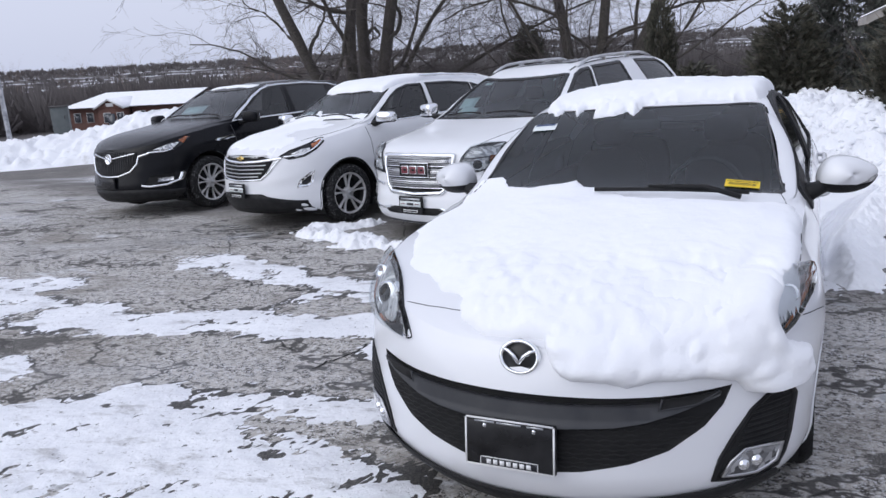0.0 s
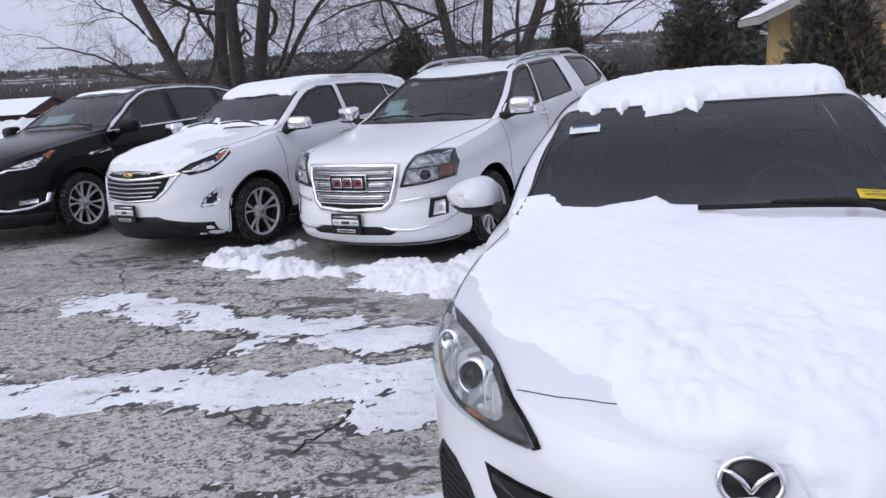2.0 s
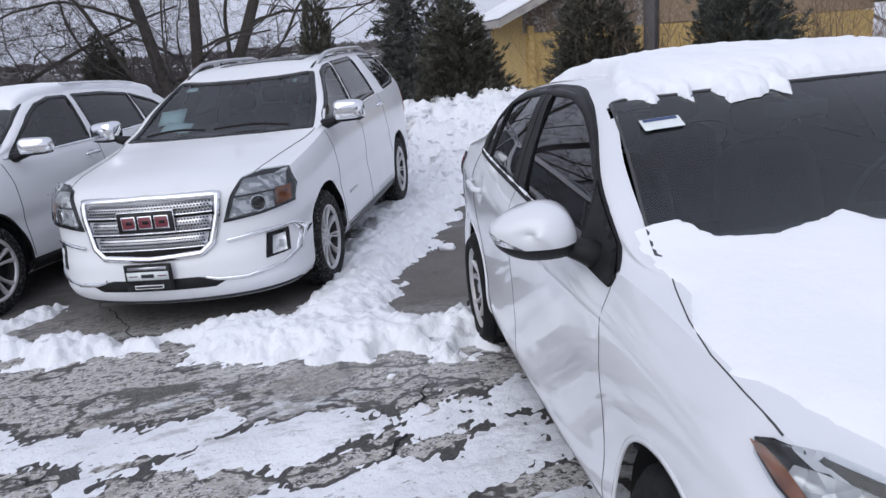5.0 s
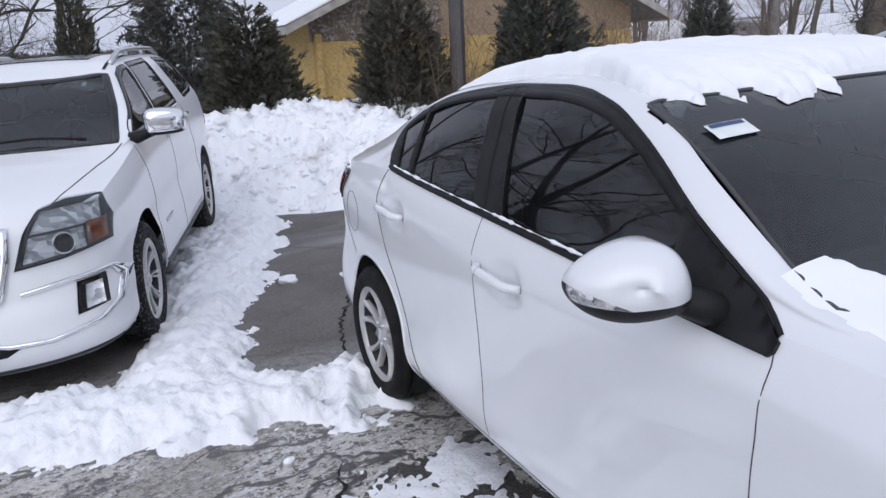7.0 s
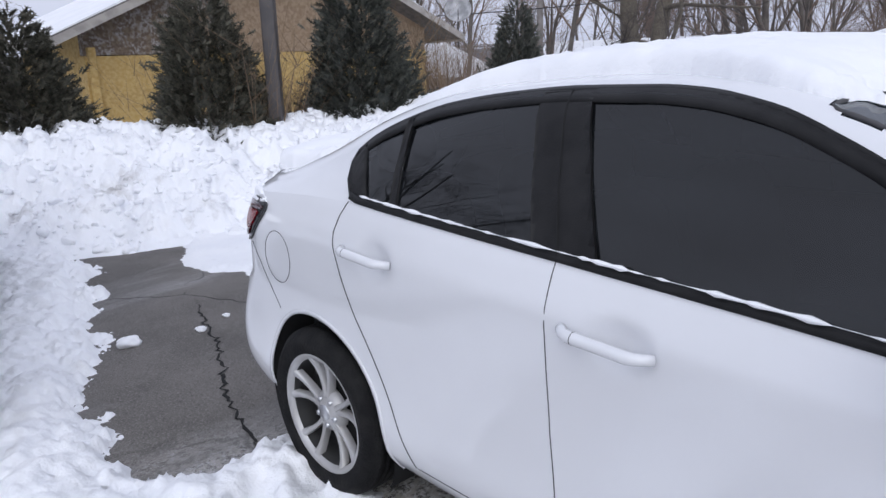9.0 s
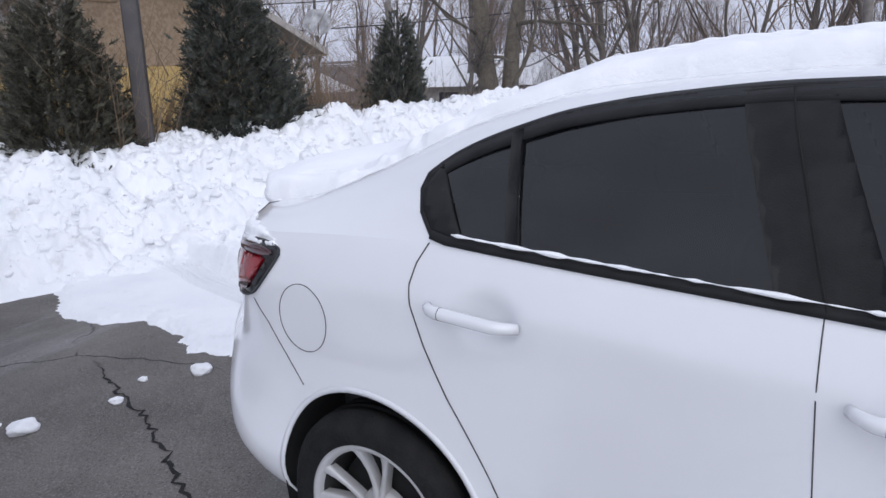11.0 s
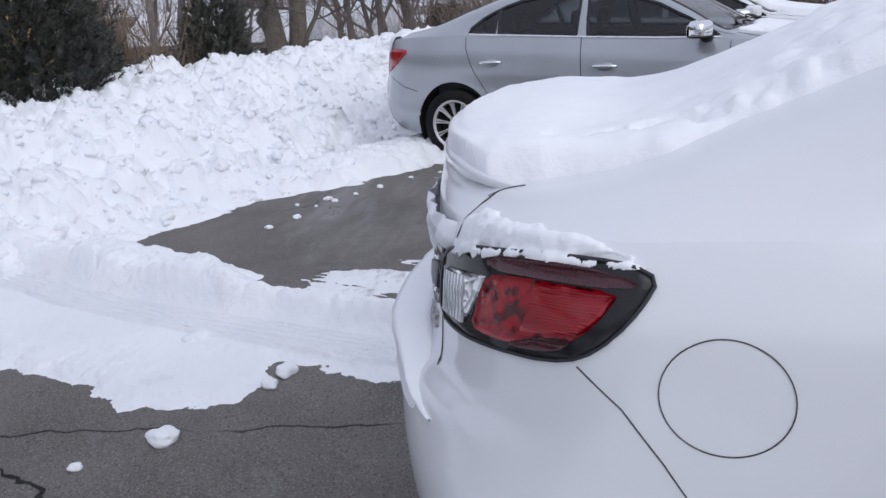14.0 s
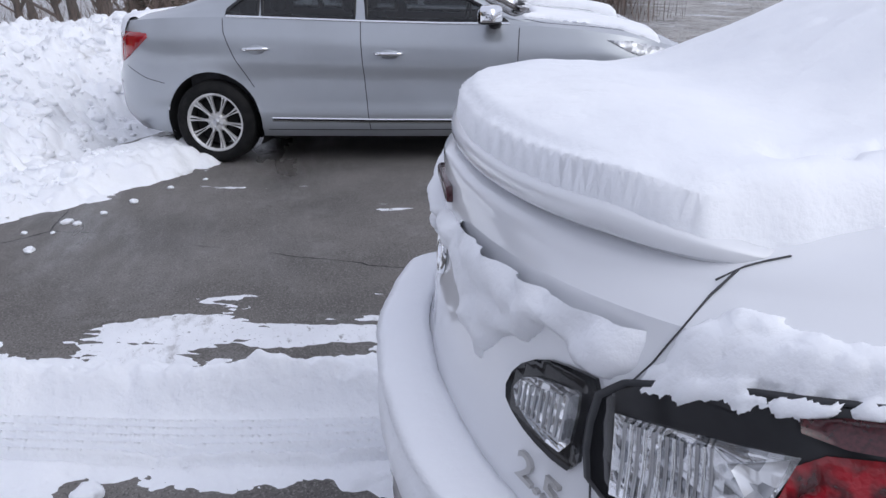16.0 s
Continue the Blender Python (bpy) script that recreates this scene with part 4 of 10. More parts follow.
        sh.patch("amber_lens", "F", round_poly([(sd * 0.842, 0.885), (sd * 0.84, 0.84), (sd * 0.795, 0.775), (sd * 0.765, 0.745), (sd * 0.78, 0.775), (sd * 0.818, 0.83), (sd * 0.828, 0.888)], 1), M["amber"], hl, off=0.0095, thick=0.003, cell=0.02)
        sh.patch("amber_lens", "F", round_poly([(sd * 0.60, 0.716), (sd * 0.66, 0.712), (sd * 0.70, 0.722), (sd * 0.66, 0.732)], 1), M["amber"], hl, off=0.0095, thick=0.003, cell=0.02)
        for ry in (0.60, 0.625, 0.725, 0.75):
            sh.strip("rib", "F", [(sd * ry, 0.735 if ry < 0.7 else 0.765), (sd * (ry + 0.012), 0.79 if ry < 0.7 else 0.845)], 0.006, M["satin"], hl, off=0.009, cell=0.02)

        def bowl(name, y, z, prof, mat):
            p, n = sh.hit("F", sd * y, z)
            d = Vector((0.85, sd * 0.42, 0.25)).normalized()
            bm = lathe_bm(prof, 28, "Z")
            bmesh.ops.transform(bm, matrix=Matrix.Translation(p + n * 0.006) @ d.to_track_quat("Z", "Y").to_matrix().to_4x4(), verts=bm.verts)
            part(name, bm, mat, hl)

        bowl("projector", 0.672, 0.797, [(0.0, 0.030), (0.022, 0.026), (0.034, 0.014), (0.036, -0.01)], M["smoke"])
        bowl("projector_ring", 0.672, 0.797, [(0.036, -0.02), (0.038, 0.012), (0.047, 0.016), (0.056, -0.03)], M["chrome"])
        bowl("bulb_bowl", 0.775, 0.842, [(0.0, 0.0), (0.018, 0.006), (0.030, 0.018), (0.036, -0.02)], M["chrome"])
        sh.patch("lens", "F", round_poly([(sd * y, z) for y, z in shrink(LAMP, 0.004)], 1), M["lens"], hl, off=0.030, thick=0.026, cell=0.03)
        # fog lamp pocket
        pocket = [(sd * y, z) for y, z in ((0.583, 0.302), (0.68, 0.292), (0.760, 0.296), (0.780, 0.345), (0.794, 0.41), (0.808, 0.53), (0.790, 0.574), (0.742, 0.562), (0.69, 0.52), (0.643, 0.447), (0.607, 0.38))]
        fg = sh.patch("fog_lamp", "F", pocket, M["dark"], car, off=0.002, thick=0.008, cell=0.04)
        sh.strip("pocket_rim", "F", pocket, 0.014, M["black_plastic"], fg, off=0.006, closed=True)
        bowl_rim = [(sd * y, z) for y, z in ((0.605, 0.318), (0.63, 0.362), (0.668, 0.398), (0.72, 0.396), (0.772, 0.388), (0.755, 0.33), (0.70, 0.306))]
        lb = sh.patch("lamp_bowl", "F", bowl_rim, M["fog_bowl"], fg, off=0.010, thick=0.006, cell=0.02)
        sh.strip("bowl_rim", "F", bowl_rim, 0.008, M["satin"], lb, off=0.014, closed=True)
        for y, z in ((0.70, 0.352), (0.665, 0.346)):
            p, n = sh.hit("F", sd * y, z)
            bm = lathe_bm([(0.0, 0.012), (0.012, 0.010), (0.018, 0.004), (0.02, -0.002)], 16, "Z")
            bmesh.ops.transform(bm, matrix=Matrix.Translation(p + n * 0.012) @ n.to_track_quat("Z", "Y").to_matrix().to_4x4(), verts=bm.verts)
            part("bulb", bm, M["chrome"], lb)
        for k in range(7):
            z = 0.415 + 0.019 * k
            sh.strip("mesh_bar", "F", [(sd * (0.652 + 0.0085 * k), z), (sd * min(0.80, 0.785 + 0.002 * k), z + 0.006)], 0.006, M["black_plastic"], fg, off=0.007)
        for ax in (1.32, -1.32):
            wheel(car, (ax, sd * 0.765, 0.318), sd, 0.318, 0.222, 5, 0.205, "tyre", "broad")
    # fuel flap, passenger side
    sh.strip("fuel_flap", "R", [(-1.525 + 0.095 * math.cos(a), 0.870 + 0.095 * math.sin(a)) for a in np.linspace(0, 2 * math.pi, 60, endpoint=False)], 0.0019, K, car, off=0.0015, closed=True)
    # grille
    half_top = [(0.632, 0.612), (0.53, 0.603), (0.43, 0.598), (0.27, 0.596), (0.12, 0.597)]
    half_low = [(0.61, 0.555), (0.56, 0.495), (0.46, 0.425), (0.35, 0.387), (0.2, 0.357), (0.08, 0.347)]
    mouth = [(-y, z) for y, z in half_top] + half_top[::-1] + half_low + [(-y, z) for y, z in half_low[::-1]]
    gr = sh.patch("grille", "F", mouth, M["dark"], car, off=0.0015, thick=0.006, cell=0.05)
    blade = [(0.595, 0.602), (0.50, 0.590), (0.40, 0.582), (0.27, 0.578), (0.12, 0.577)]
    edge_low = [(0.59, 0.588), (0.48, 0.549), (0.39, 0.524), (0.3, 0.510), (0.14, 0.501)]
    sh.patch("grille_bar", "F", [(-y, z) for y, z in blade] + blade[::-1] + edge_low + [(-y, z) for y, z in edge_low[::-1]], M["grey_plastic"], gr, off=0.022, thick=0.03, cell=0.05)
    for sd in (-1, 1):
        sh.patch("bar_slot", "F", [(sd * 0.44, 0.592), (sd * 0.585, 0.604), (sd * 0.53, 0.573), (sd * 0.43, 0.562)], M["dark"], gr, off=0.0235, thick=0.004, cell=0.04)
        sh.strip("slot_rim", "F", [(sd * 0.435, 0.594), (sd * 0.425, 0.560), (sd * 0.53, 0.571), (sd * 0.588, 0.603)], 0.005, M["grey_plastic"], gr, off=0.0245)
    for k in range(12):
        z = 0.358 + 0.0155 * k
        ys = np.linspace(-0.62, 0.62, 125)
        ok = ys[inside(ys, np.full(125, z), shrink(mouth, 0.012))]
        if len(ok) > 4:
            line = [(y, z + 0.0028 * math.sin(y * 130 + k * math.pi)) for y in np.linspace(ok[0], ok[-1], 90)]
            sh.strip("mesh_bar", "F", line, 0.0035, M["black_plastic"], gr, off=0.006, cell=0.05)
    sh.strip("air_dam", "F", [(-0.76, 0.255), (-0.6, 0.235), (-0.4, 0.222), (-0.2, 0.208), (0, 0.205), (0.2, 0.208), (0.4, 0.222), (0.6, 0.235), (0.76, 0.255)], 0.075, M["black_plastic"], car, off=0.014)
    # badge: chrome oval ring with a winged vee
    p, n = sh.hit("F", -0.008, 0.705)
    q = Matrix.Translation(p + n * 0.006) @ pose(0, 0, 0, 0, -14, 0) @ pose(0, 0, 0, 90, 0, 90)
    bd = new("badge")
    bd.parent, bd.matrix_basis = car, q @ Matrix.Diagonal((0.97, 0.97, 1, 1))
    part("badge_back", lathe_bm([(0.0, 0.002), (0.06, 0.002), (0.062, -0.004)], 40, "Z"), M["badge_black"], bd)
    bm = lathe_bm([(0.058, 0.0), (0.060, 0.010), (0.068, 0.012), (0.074, 0.006), (0.075, -0.004)], 48, "Z")
    for v in bm.verts:
        v.co.y *= 0.82
    part("badge_ring", bm, M["chrome"], bd)
    bm = bmesh.new()
    for sd in (-1, 1):
        tube_bm([(0, -0.022, 0.009), (sd * 0.018, 0.004, 0.010), (sd * 0.04, 0.02, 0.010), (sd * 0.064, 0.026, 0.008)], [0.006, 0.0075, 0.007, 0.003], 8, bm)
    part("badge_wings", bm, M["chrome"], bd)
    # dealer plate
    p, n = sh.hit("F", -0.018, 0.452)
    pl = plate(car, p + Vector((0.03, 0, -0.01)), 0, -6, M["gloss_black"], "licence_bracket", 0.315, 0.165)
    part("lettering_bar", box_bm(0.20, 0.028, 0.003, (0, -0.062, 0.0145), 0.004), M["white_ink"], pl, "white bar of lettering")
    part("lettering_ground", box_bm(0.194, 0.023, 0.002, (0, -0.062, 0.0165)), M["ink"], pl)
    for k in range(7):
        part("lettering_bar", box_bm(0.015, 0.015, 0.002, (-0.069 + 0.023 * k, -0.062, 0.0185)), M["white_ink"], pl)
    for x, w in ((-0.085, 0.07), (0.0, 0.085), (0.09, 0.055)):
        part("lettering_bar", box_bm(w, 0.006, 0.002, (x, 0.071, 0.0145)), M["satin"], pl)
    bm = bmesh.new()
    for sx, sy, ax, ay in ((0.30, 0.006, 0, 0.08), (0.30, 0.006, 0, -0.08), (0.006, 0.155, -0.152, 0), (0.006, 0.155, 0.152, 0)):
        box_bm(sx, sy, 0.003, (ax, ay, 0.0125), bm=bm)
    part("frame_rim", bm, M["white_ink"], pl)
    for sx in (-0.085, 0.085):
        part("plate_screw", lathe_bm([(0.0, 0.016), (0.006, 0.016), (0.007, 0.011)], 12, "Z"), M["chrome"], pl).location = (sx, 0.058, 0)
    # glass
    ws = sh.window("T", screen, M["glass_screen"], car, M["seam"], 0.009, "windscreen")
    sh.window("T", back, M["glass_dark"], car, M["gloss_black"], 0.04, "rear_window")
    # roof mouldings and bonnet shut lines
    for sd in (-1, 1):
        sh.strip("bonnet_seam", "T", [(0.935, sd * 0.705), (1.0, sd * 0.722), (1.11, sd * 0.752), (1.25, sd * 0.785), (1.396, sd * 0.807), (1.53, sd * 0.811), (1.655, sd * 0.809)], 0.003, K, car, off=0.0015)
        sh.strip("bonnet_seam", "T", [(2.065, sd * 0.545), (2.104, sd * 0.432), (2.129, sd * 0.321), (2.15, sd * 0.18), (2.155, 0)], 0.0026, K, car, off=0.0012)
    # wipers
    for y0, y1 in ((0.60, -0.06),):
        pts = []
        for t in np.linspace(0, 1, 12):
            y = y0 + (y1 - y0) * t
            h, n = sh.hit("T", 1.105 - 0.03 * abs(y), y)
            pts.append(h + Vector((0, 0, 0.030)))
        wp = part("wiper", tube_bm(pts, 0.010, 6), M["black_plastic"], car)
        part("wiper_arm", tube_bm([pts[0] + Vector((0.06, -0.03, -0.01)), pts[3] + Vector((0.02, 0, 0.02)), pts[7] + Vector((0, 0, 0.014))], [0.012, 0.01, 0.007], 6), M["black_plastic"], wp)
    # boot spoiler with the high stop lamp
    rows = []
    for a in np.linspace(-math.pi / 2, math.pi / 2, 65):
        c, y = math.cos(a), 0.562 * math.sin(a)
        x = -1.872 - 0.262 * c**0.9
        full = min(1, 1.8 * c)
        lip = 0.004 + 0.030 * full
        zl = 1.118 + 0.010 * full
        deck = sh.hit("T", min(x + 0.20 * c + 0.012, -1.80), y * 0.96)[0]
        ring = [tuple(deck - Vector((0, 0, 0.004))), (x + 0.09 * c + 0.006, y * 0.98, zl + lip * 0.95 + 0.006), (x + 0.030 * c + 0.002, y * 0.996, zl + lip + 0.002)]
        for t in np.linspace(0, math.pi, 9):
            ring.append((x + (0.012 - 0.012 * math.sin(t)) * full, y, zl + lip * 0.5 * (1 + math.cos(t))))
        ring += [(x + 0.040 * c, y * 0.99, zl - 0.006), (x + 0.075 * c, y * 0.975, zl - 0.012), (x + 0.12 * c, y * 0.96, zl - 0.03)]
        rows.append(ring)
    bm = bmesh.new()
    vr = [[bm.verts.new(c) for c in r] for r in rows]
    for a, b in zip(vr, vr[1:]):
        for k in range(len(a) - 1):
            bm.faces.new((a[k], a[k + 1], b[k + 1], b[k]))
    bm.faces.new(vr[0]), bm.faces.new(vr[-1][::-1])
    spoiler = part("spoiler", bm, W, car)
    k0 = len(sh.verts)
    sh.deck = BVHTree.FromPolygons([tuple(p) for p in sh.verts] + [tuple(v.co) for v in spoiler.data.vertices], list(sh.faces) + [tuple(k0 + i for i in f.vertices) for f in spoiler.data.polygons])
    p, n = sh.hit("B", 0, 1.072)
    part("stop_lamp", box_bm(0.02, 0.17, 0.028, (p.x + 0.002, 0, 1.072), 0.006), M["dark_red"], car)
    bm = lathe_bm([(0.042, 0), (0.045, 0.008), (0.052, 0.008), (0.055, 0)], 36, "Z")
    p, n = sh.hit("B", 0, 0.965)
    bmesh.ops.transform(bm, matrix=Matrix.Translation(p) @ n.to_track_quat("Z", "Y").to_matrix().to_4x4(), verts=bm.verts)
    part("badge_ring", bm, M["chrome"], car)
    p, n = sh.hit("B", -0.475, 0.822)
    right = Vector((0, -1, 0))
    right = (right - n * right.dot(n)).normalized()
    up = n.cross(right)
    mark = Matrix.Translation(p + n * 0.002) @ Matrix((right, up, n)).transposed().to_4x4()
    part("engine_badge", text_bm("2.5", 0.052, 0.004, mark, 0.0006, 0.085), M["grey_alloy"], car, "chrome numerals", smooth=False)
    cabin(car, 0.85, 0.80, 0.985, -1.5, M["interior"], 2, 0.50)
    part("rear_view_mirror", box_bm(0.03, 0.22, 0.06, (0.38, 0, 1.31), 0.015), M["interior"], car)
    # stickers inside the screen
    def sticker(name, u0, u1, y0, y1, mat, label):
        bm = bmesh.new()
        g = [[bm.verts.new(sh.hit("T", u0 + (u1 - u0) * i / 4, y0 + (y1 - y0) * j / 4)[0] + Vector((0.002, 0, 0.003))) for j in range(5)] for i in range(5)]
        for i in range(4):
            for j in range(4):
                bm.faces.new((g[i][j], g[i][j + 1], g[i + 1][j + 1], g[i + 1][j]))
        return part(name, bm, mat, car, label)
    sticker("stock_tag", 0.435, 0.49, -0.565, -0.435, M["paper"], "pale paper tag behind the screen")
    sticker("tag_heading", 0.438, 0.452, -0.555, -0.445, M["blue_ink"], "").location.z = 0.0015
    sticker("notice", 0.885, 0.95, 0.485, 0.63, M["yellow_paper"], "yellow printed notice")
    a, b, c = (sh.hit("T", *k)[0] for k in ((0.915, 0.485), (0.915, 0.63), (0.885, 0.5575)))
    up = (c - (a + b) / 2).normalized()
    along = (b - a).normalized()
    nn = along.cross(up)
    for words, u, size, w in (("THIS VEHICLE", 0.891, 0.021, 0.125), ("NOT READY FOR SALE", 0.910, 0.011, 0.128)):
        o = (sh.hit("T", u, 0.485)[0] + sh.hit("T", u, 0.63)[0]) / 2 + nn * 0.011
        m = Matrix((along, up, nn)).transposed().to_4x4()
        m.translation = o
        part("lettering", text_bm(words, size, 0.0004, m, 0.0, w), M["ink"], car, smooth=False)
    for k, u in enumerate((0.926, 0.937)):
        o = (sh.hit("T", u, 0.485)[0] + sh.hit("T", u, 0.63)[0]) / 2 + nn * 0.011
        m = Matrix((along, up, nn)).transposed().to_4x4()
        m.translation = o
        bm = box_bm(0.115, 0.0035, 0.0006)
        bmesh.ops.transform(bm, matrix=m, verts=bm.verts)
        part("lettering_bar", bm, M["ink"], car)
    return car, sh


sedan, sedan_shell = build_sedan()

# ---- the other parked cars ----
def standard(car, sh, paint, side_windows, glasses, screen, back, axles, R, tyre, rim, spokes, style, seams, handles, handle_mat, mirror, mirror_mat, trim, half, clearance, track, lip=None, tyre_mat="salted_tyre", band=0.03, dash=(0.85, 1.1, -1.9), seats="interior", rows=2, seat_z=0.62):
    """Skin, glass, doors, wheels and cabin that every car here shares."""
    cuts = [("T", shrink(screen, -0.004))] + ([("T", shrink(back, -0.004))] if back else []) + [(s, shrink(p, -0.004)) for s in "LR" for p in side_windows]
    sh.body(car, paint, cuts, axles, R)
    under(car, sh, axles, R, clearance, half - 0.03)
    for s in "LR":
        sd = 1 if s == "L" else -1
        for p, g in zip(side_windows, glasses):
            sh.window(s, p, M[g], car, trim, band)
        for line in seams:
            sh.strip("door_seam", s, line, 0.007, M["seam"], car, off=0.0015)
        for a, b in handles:
            door_handle(sh, s, a, b, handle_mat, car, paint)
        for wx, wz in axles:
            if lip:
                arch_lip(sh, s, wx, wz, R, lip[0], lip[1], car, off=lip[2])
            wheel(car, (wx, sd * track, wz), sd, tyre, rim, spokes, 0.225, tyre_mat, style)
        door_mirror(car, (mirror[0], sd * mirror[1], mirror[2]), sd, mirror[3], mirror_mat, M["black_plastic"])
    sh.window("T", screen, M["glass_screen"], car, M["gloss_black"], 0.05, "windscreen")
    if back:
        sh.window("T", back, M["glass_dark"], car, M["gloss_black"], 0.05, "rear_window")
    cabin(car, dash[0], half - 0.06, dash[1], dash[2], M[seats], rows, seat_z)


def wipers(car, sh, x, spans):
    for y0, y1 in spans:
        pts = [sh.hit("T", x - 0.04 * math.sin(math.pi * t), y0 + (y1 - y0) * t)[0] + Vector((0, 0, 0.03)) for t in np.linspace(0, 1, 9)]
        part("wiper", tube_bm(pts, 0.01, 6), M["black_plastic"], car)


def roof_rails(car, sh, y, x0, x1, mat, h=0.05):
    for sd in (-1, 1):
        pts = []
        for t in np.linspace(0, 1, 14):
            p, n = sh.hit("T", x0 + (x1 - x0) * t, sd * y)
            pts.append(p + Vector((0, 0, h * min(1, 7 * t, 7 * (1 - t)) + 0.004)))
        rl = part("roof_rail", tube_bm(pts, 0.018, 8, flat=1.2), mat, car)
        for t in (0.33, 0.66):
            p, n = sh.hit("T", x0 + (x1 - x0) * t, sd * y)
            part("rail_foot", box_bm(0.1, 0.03, h, (p.x, p.y, p.z + h / 2), 0.01), mat, rl)


def dealer_plate(car, at, tilt=-4):
    """Black frame, a grey strip above, a white band with dark marks and a white-on-black bar of lettering below."""
    pl = plate(car, at, 0, tilt, M["gloss_black"], "licence_bracket", 0.33, 0.175)
    part("title_bar", box_bm(0.27, 0.018, 0.002, (0, 0.062, 0.0145)), M["satin"], pl)
    part("white_band", box_bm(0.29, 0.055, 0.002, (0, 0.012, 0.0142)), M["paper"], pl)
    part("lettering_bar", box_bm(0.09, 0.024, 0.002, (0, 0.012, 0.0165)), M["ink"], pl)
    part("lettering_bar", box_bm(0.06, 0.006, 0.002, (-0.1, 0.012, 0.0165)), M["red_badge"], pl)
    part("lettering_bar", box_bm(0.06, 0.006, 0.002, (0.1, 0.012, 0.0165)), M["red_badge"], pl)
    part("lettering_bar", box_bm(0.2, 0.026, 0.002, (0, -0.062, 0.0145), 0.001), M["white_ink"], pl)
    part("lettering_bar", box_bm(0.188, 0.014, 0.002, (0, -0.062, 0.0165)), M["ink"], pl)
    return pl


def papers(car, sh, spots):
    for x, y, w, d, mat, tilt in spots:
        p, n = sh.hit("T", x, y)
        t1 = Vector((0, 1, 0))
        t2 = n.cross(t1).normalized()
        m = Matrix((t1, t2, n)).transposed().to_4x4()
        m.translation = p - n * 0.02
        bm = box_bm(w, d, 0.002)
        bmesh.ops.transform(bm, matrix=m @ pose(0, 0, 0, 0, 0, tilt), verts=bm.verts)
        part("window_paper", bm, mat, car, "pale paper behind the windscreen")


# the boxy white sport utility car with the meshed chrome grille
SUV_A = dict(
    xf=2.34, xr=-2.30, front=(0.50, 2.8, 2.0), rear=(0.35, 3.0, 2.0), glass_from=1.12, rows=30,
    width=[(2.34, 0.84), (1.4, 0.855), (0.5, 0.865), (-1.0, 0.865), (-2.3, 0.84)],
    shoulder=[(2.34, 0.935), (2.0, 1.0), (1.4, 1.085), (1.0, 1.15), (0, 1.195), (-1.0, 1.25), (-1.9, 1.28), (-2.3, 1.28)],
    bottom=[(2.34, 0.22), (1.5, 0.24), (0, 0.25), (-1.6, 0.27), (-2.3, 0.33)],
    side=[(0, 0), (0.06, 0.02), (0.2, 0.045), (0.38, 0.05), (0.5, 0.04), (0.66, 0.055), (0.85, 0.058), (0.95, 0.03), (1, -0.01)],
    nose=[(0, 0), (0.06, 0.025), (0.3, 0.05), (0.5, 0.075), (0.62, 0.10), (0.8, 0.11), (0.92, 0.08), (1, 0.03)],
    tail=[(0, 0), (0.3, -0.02), (0.5, -0.05), (0.8, -0.05), (1, 0)],
    cant_y=[(2.34, 0.78), (1.3, 0.80), (1.05, 0.93), (0.7, 0.86), (0.3, 0.73), (-0.5, 0.71), (-1.6, 0.71), (-2.3, 0.75)],
    cant_z=[(2.34, 0.6), (1.3, 0.6), (1.05, 0.55), (0.7, 0.87), (0.3, 0.93), (-0.5, 0.92), (-1.6, 0.91), (-2.3, 0.7)],
    top=[(2.34, 0.955), (2.2, 1.02), (1.9, 1.08), (1.5, 1.13), (1.18, 1.175), (0.75, 1.38), (0.31, 1.60), (0.05, 1.67), (-0.6, 1.705), (-1.5, 1.695), (-2.0, 1.64), (-2.18, 1.45), (-2.3, 1.31)],
    bulges=[(1.43, 0.75, 0.5, 0.25, 0.025), (-1.43, 0.8, 0.5, 0.25, 0.02)])


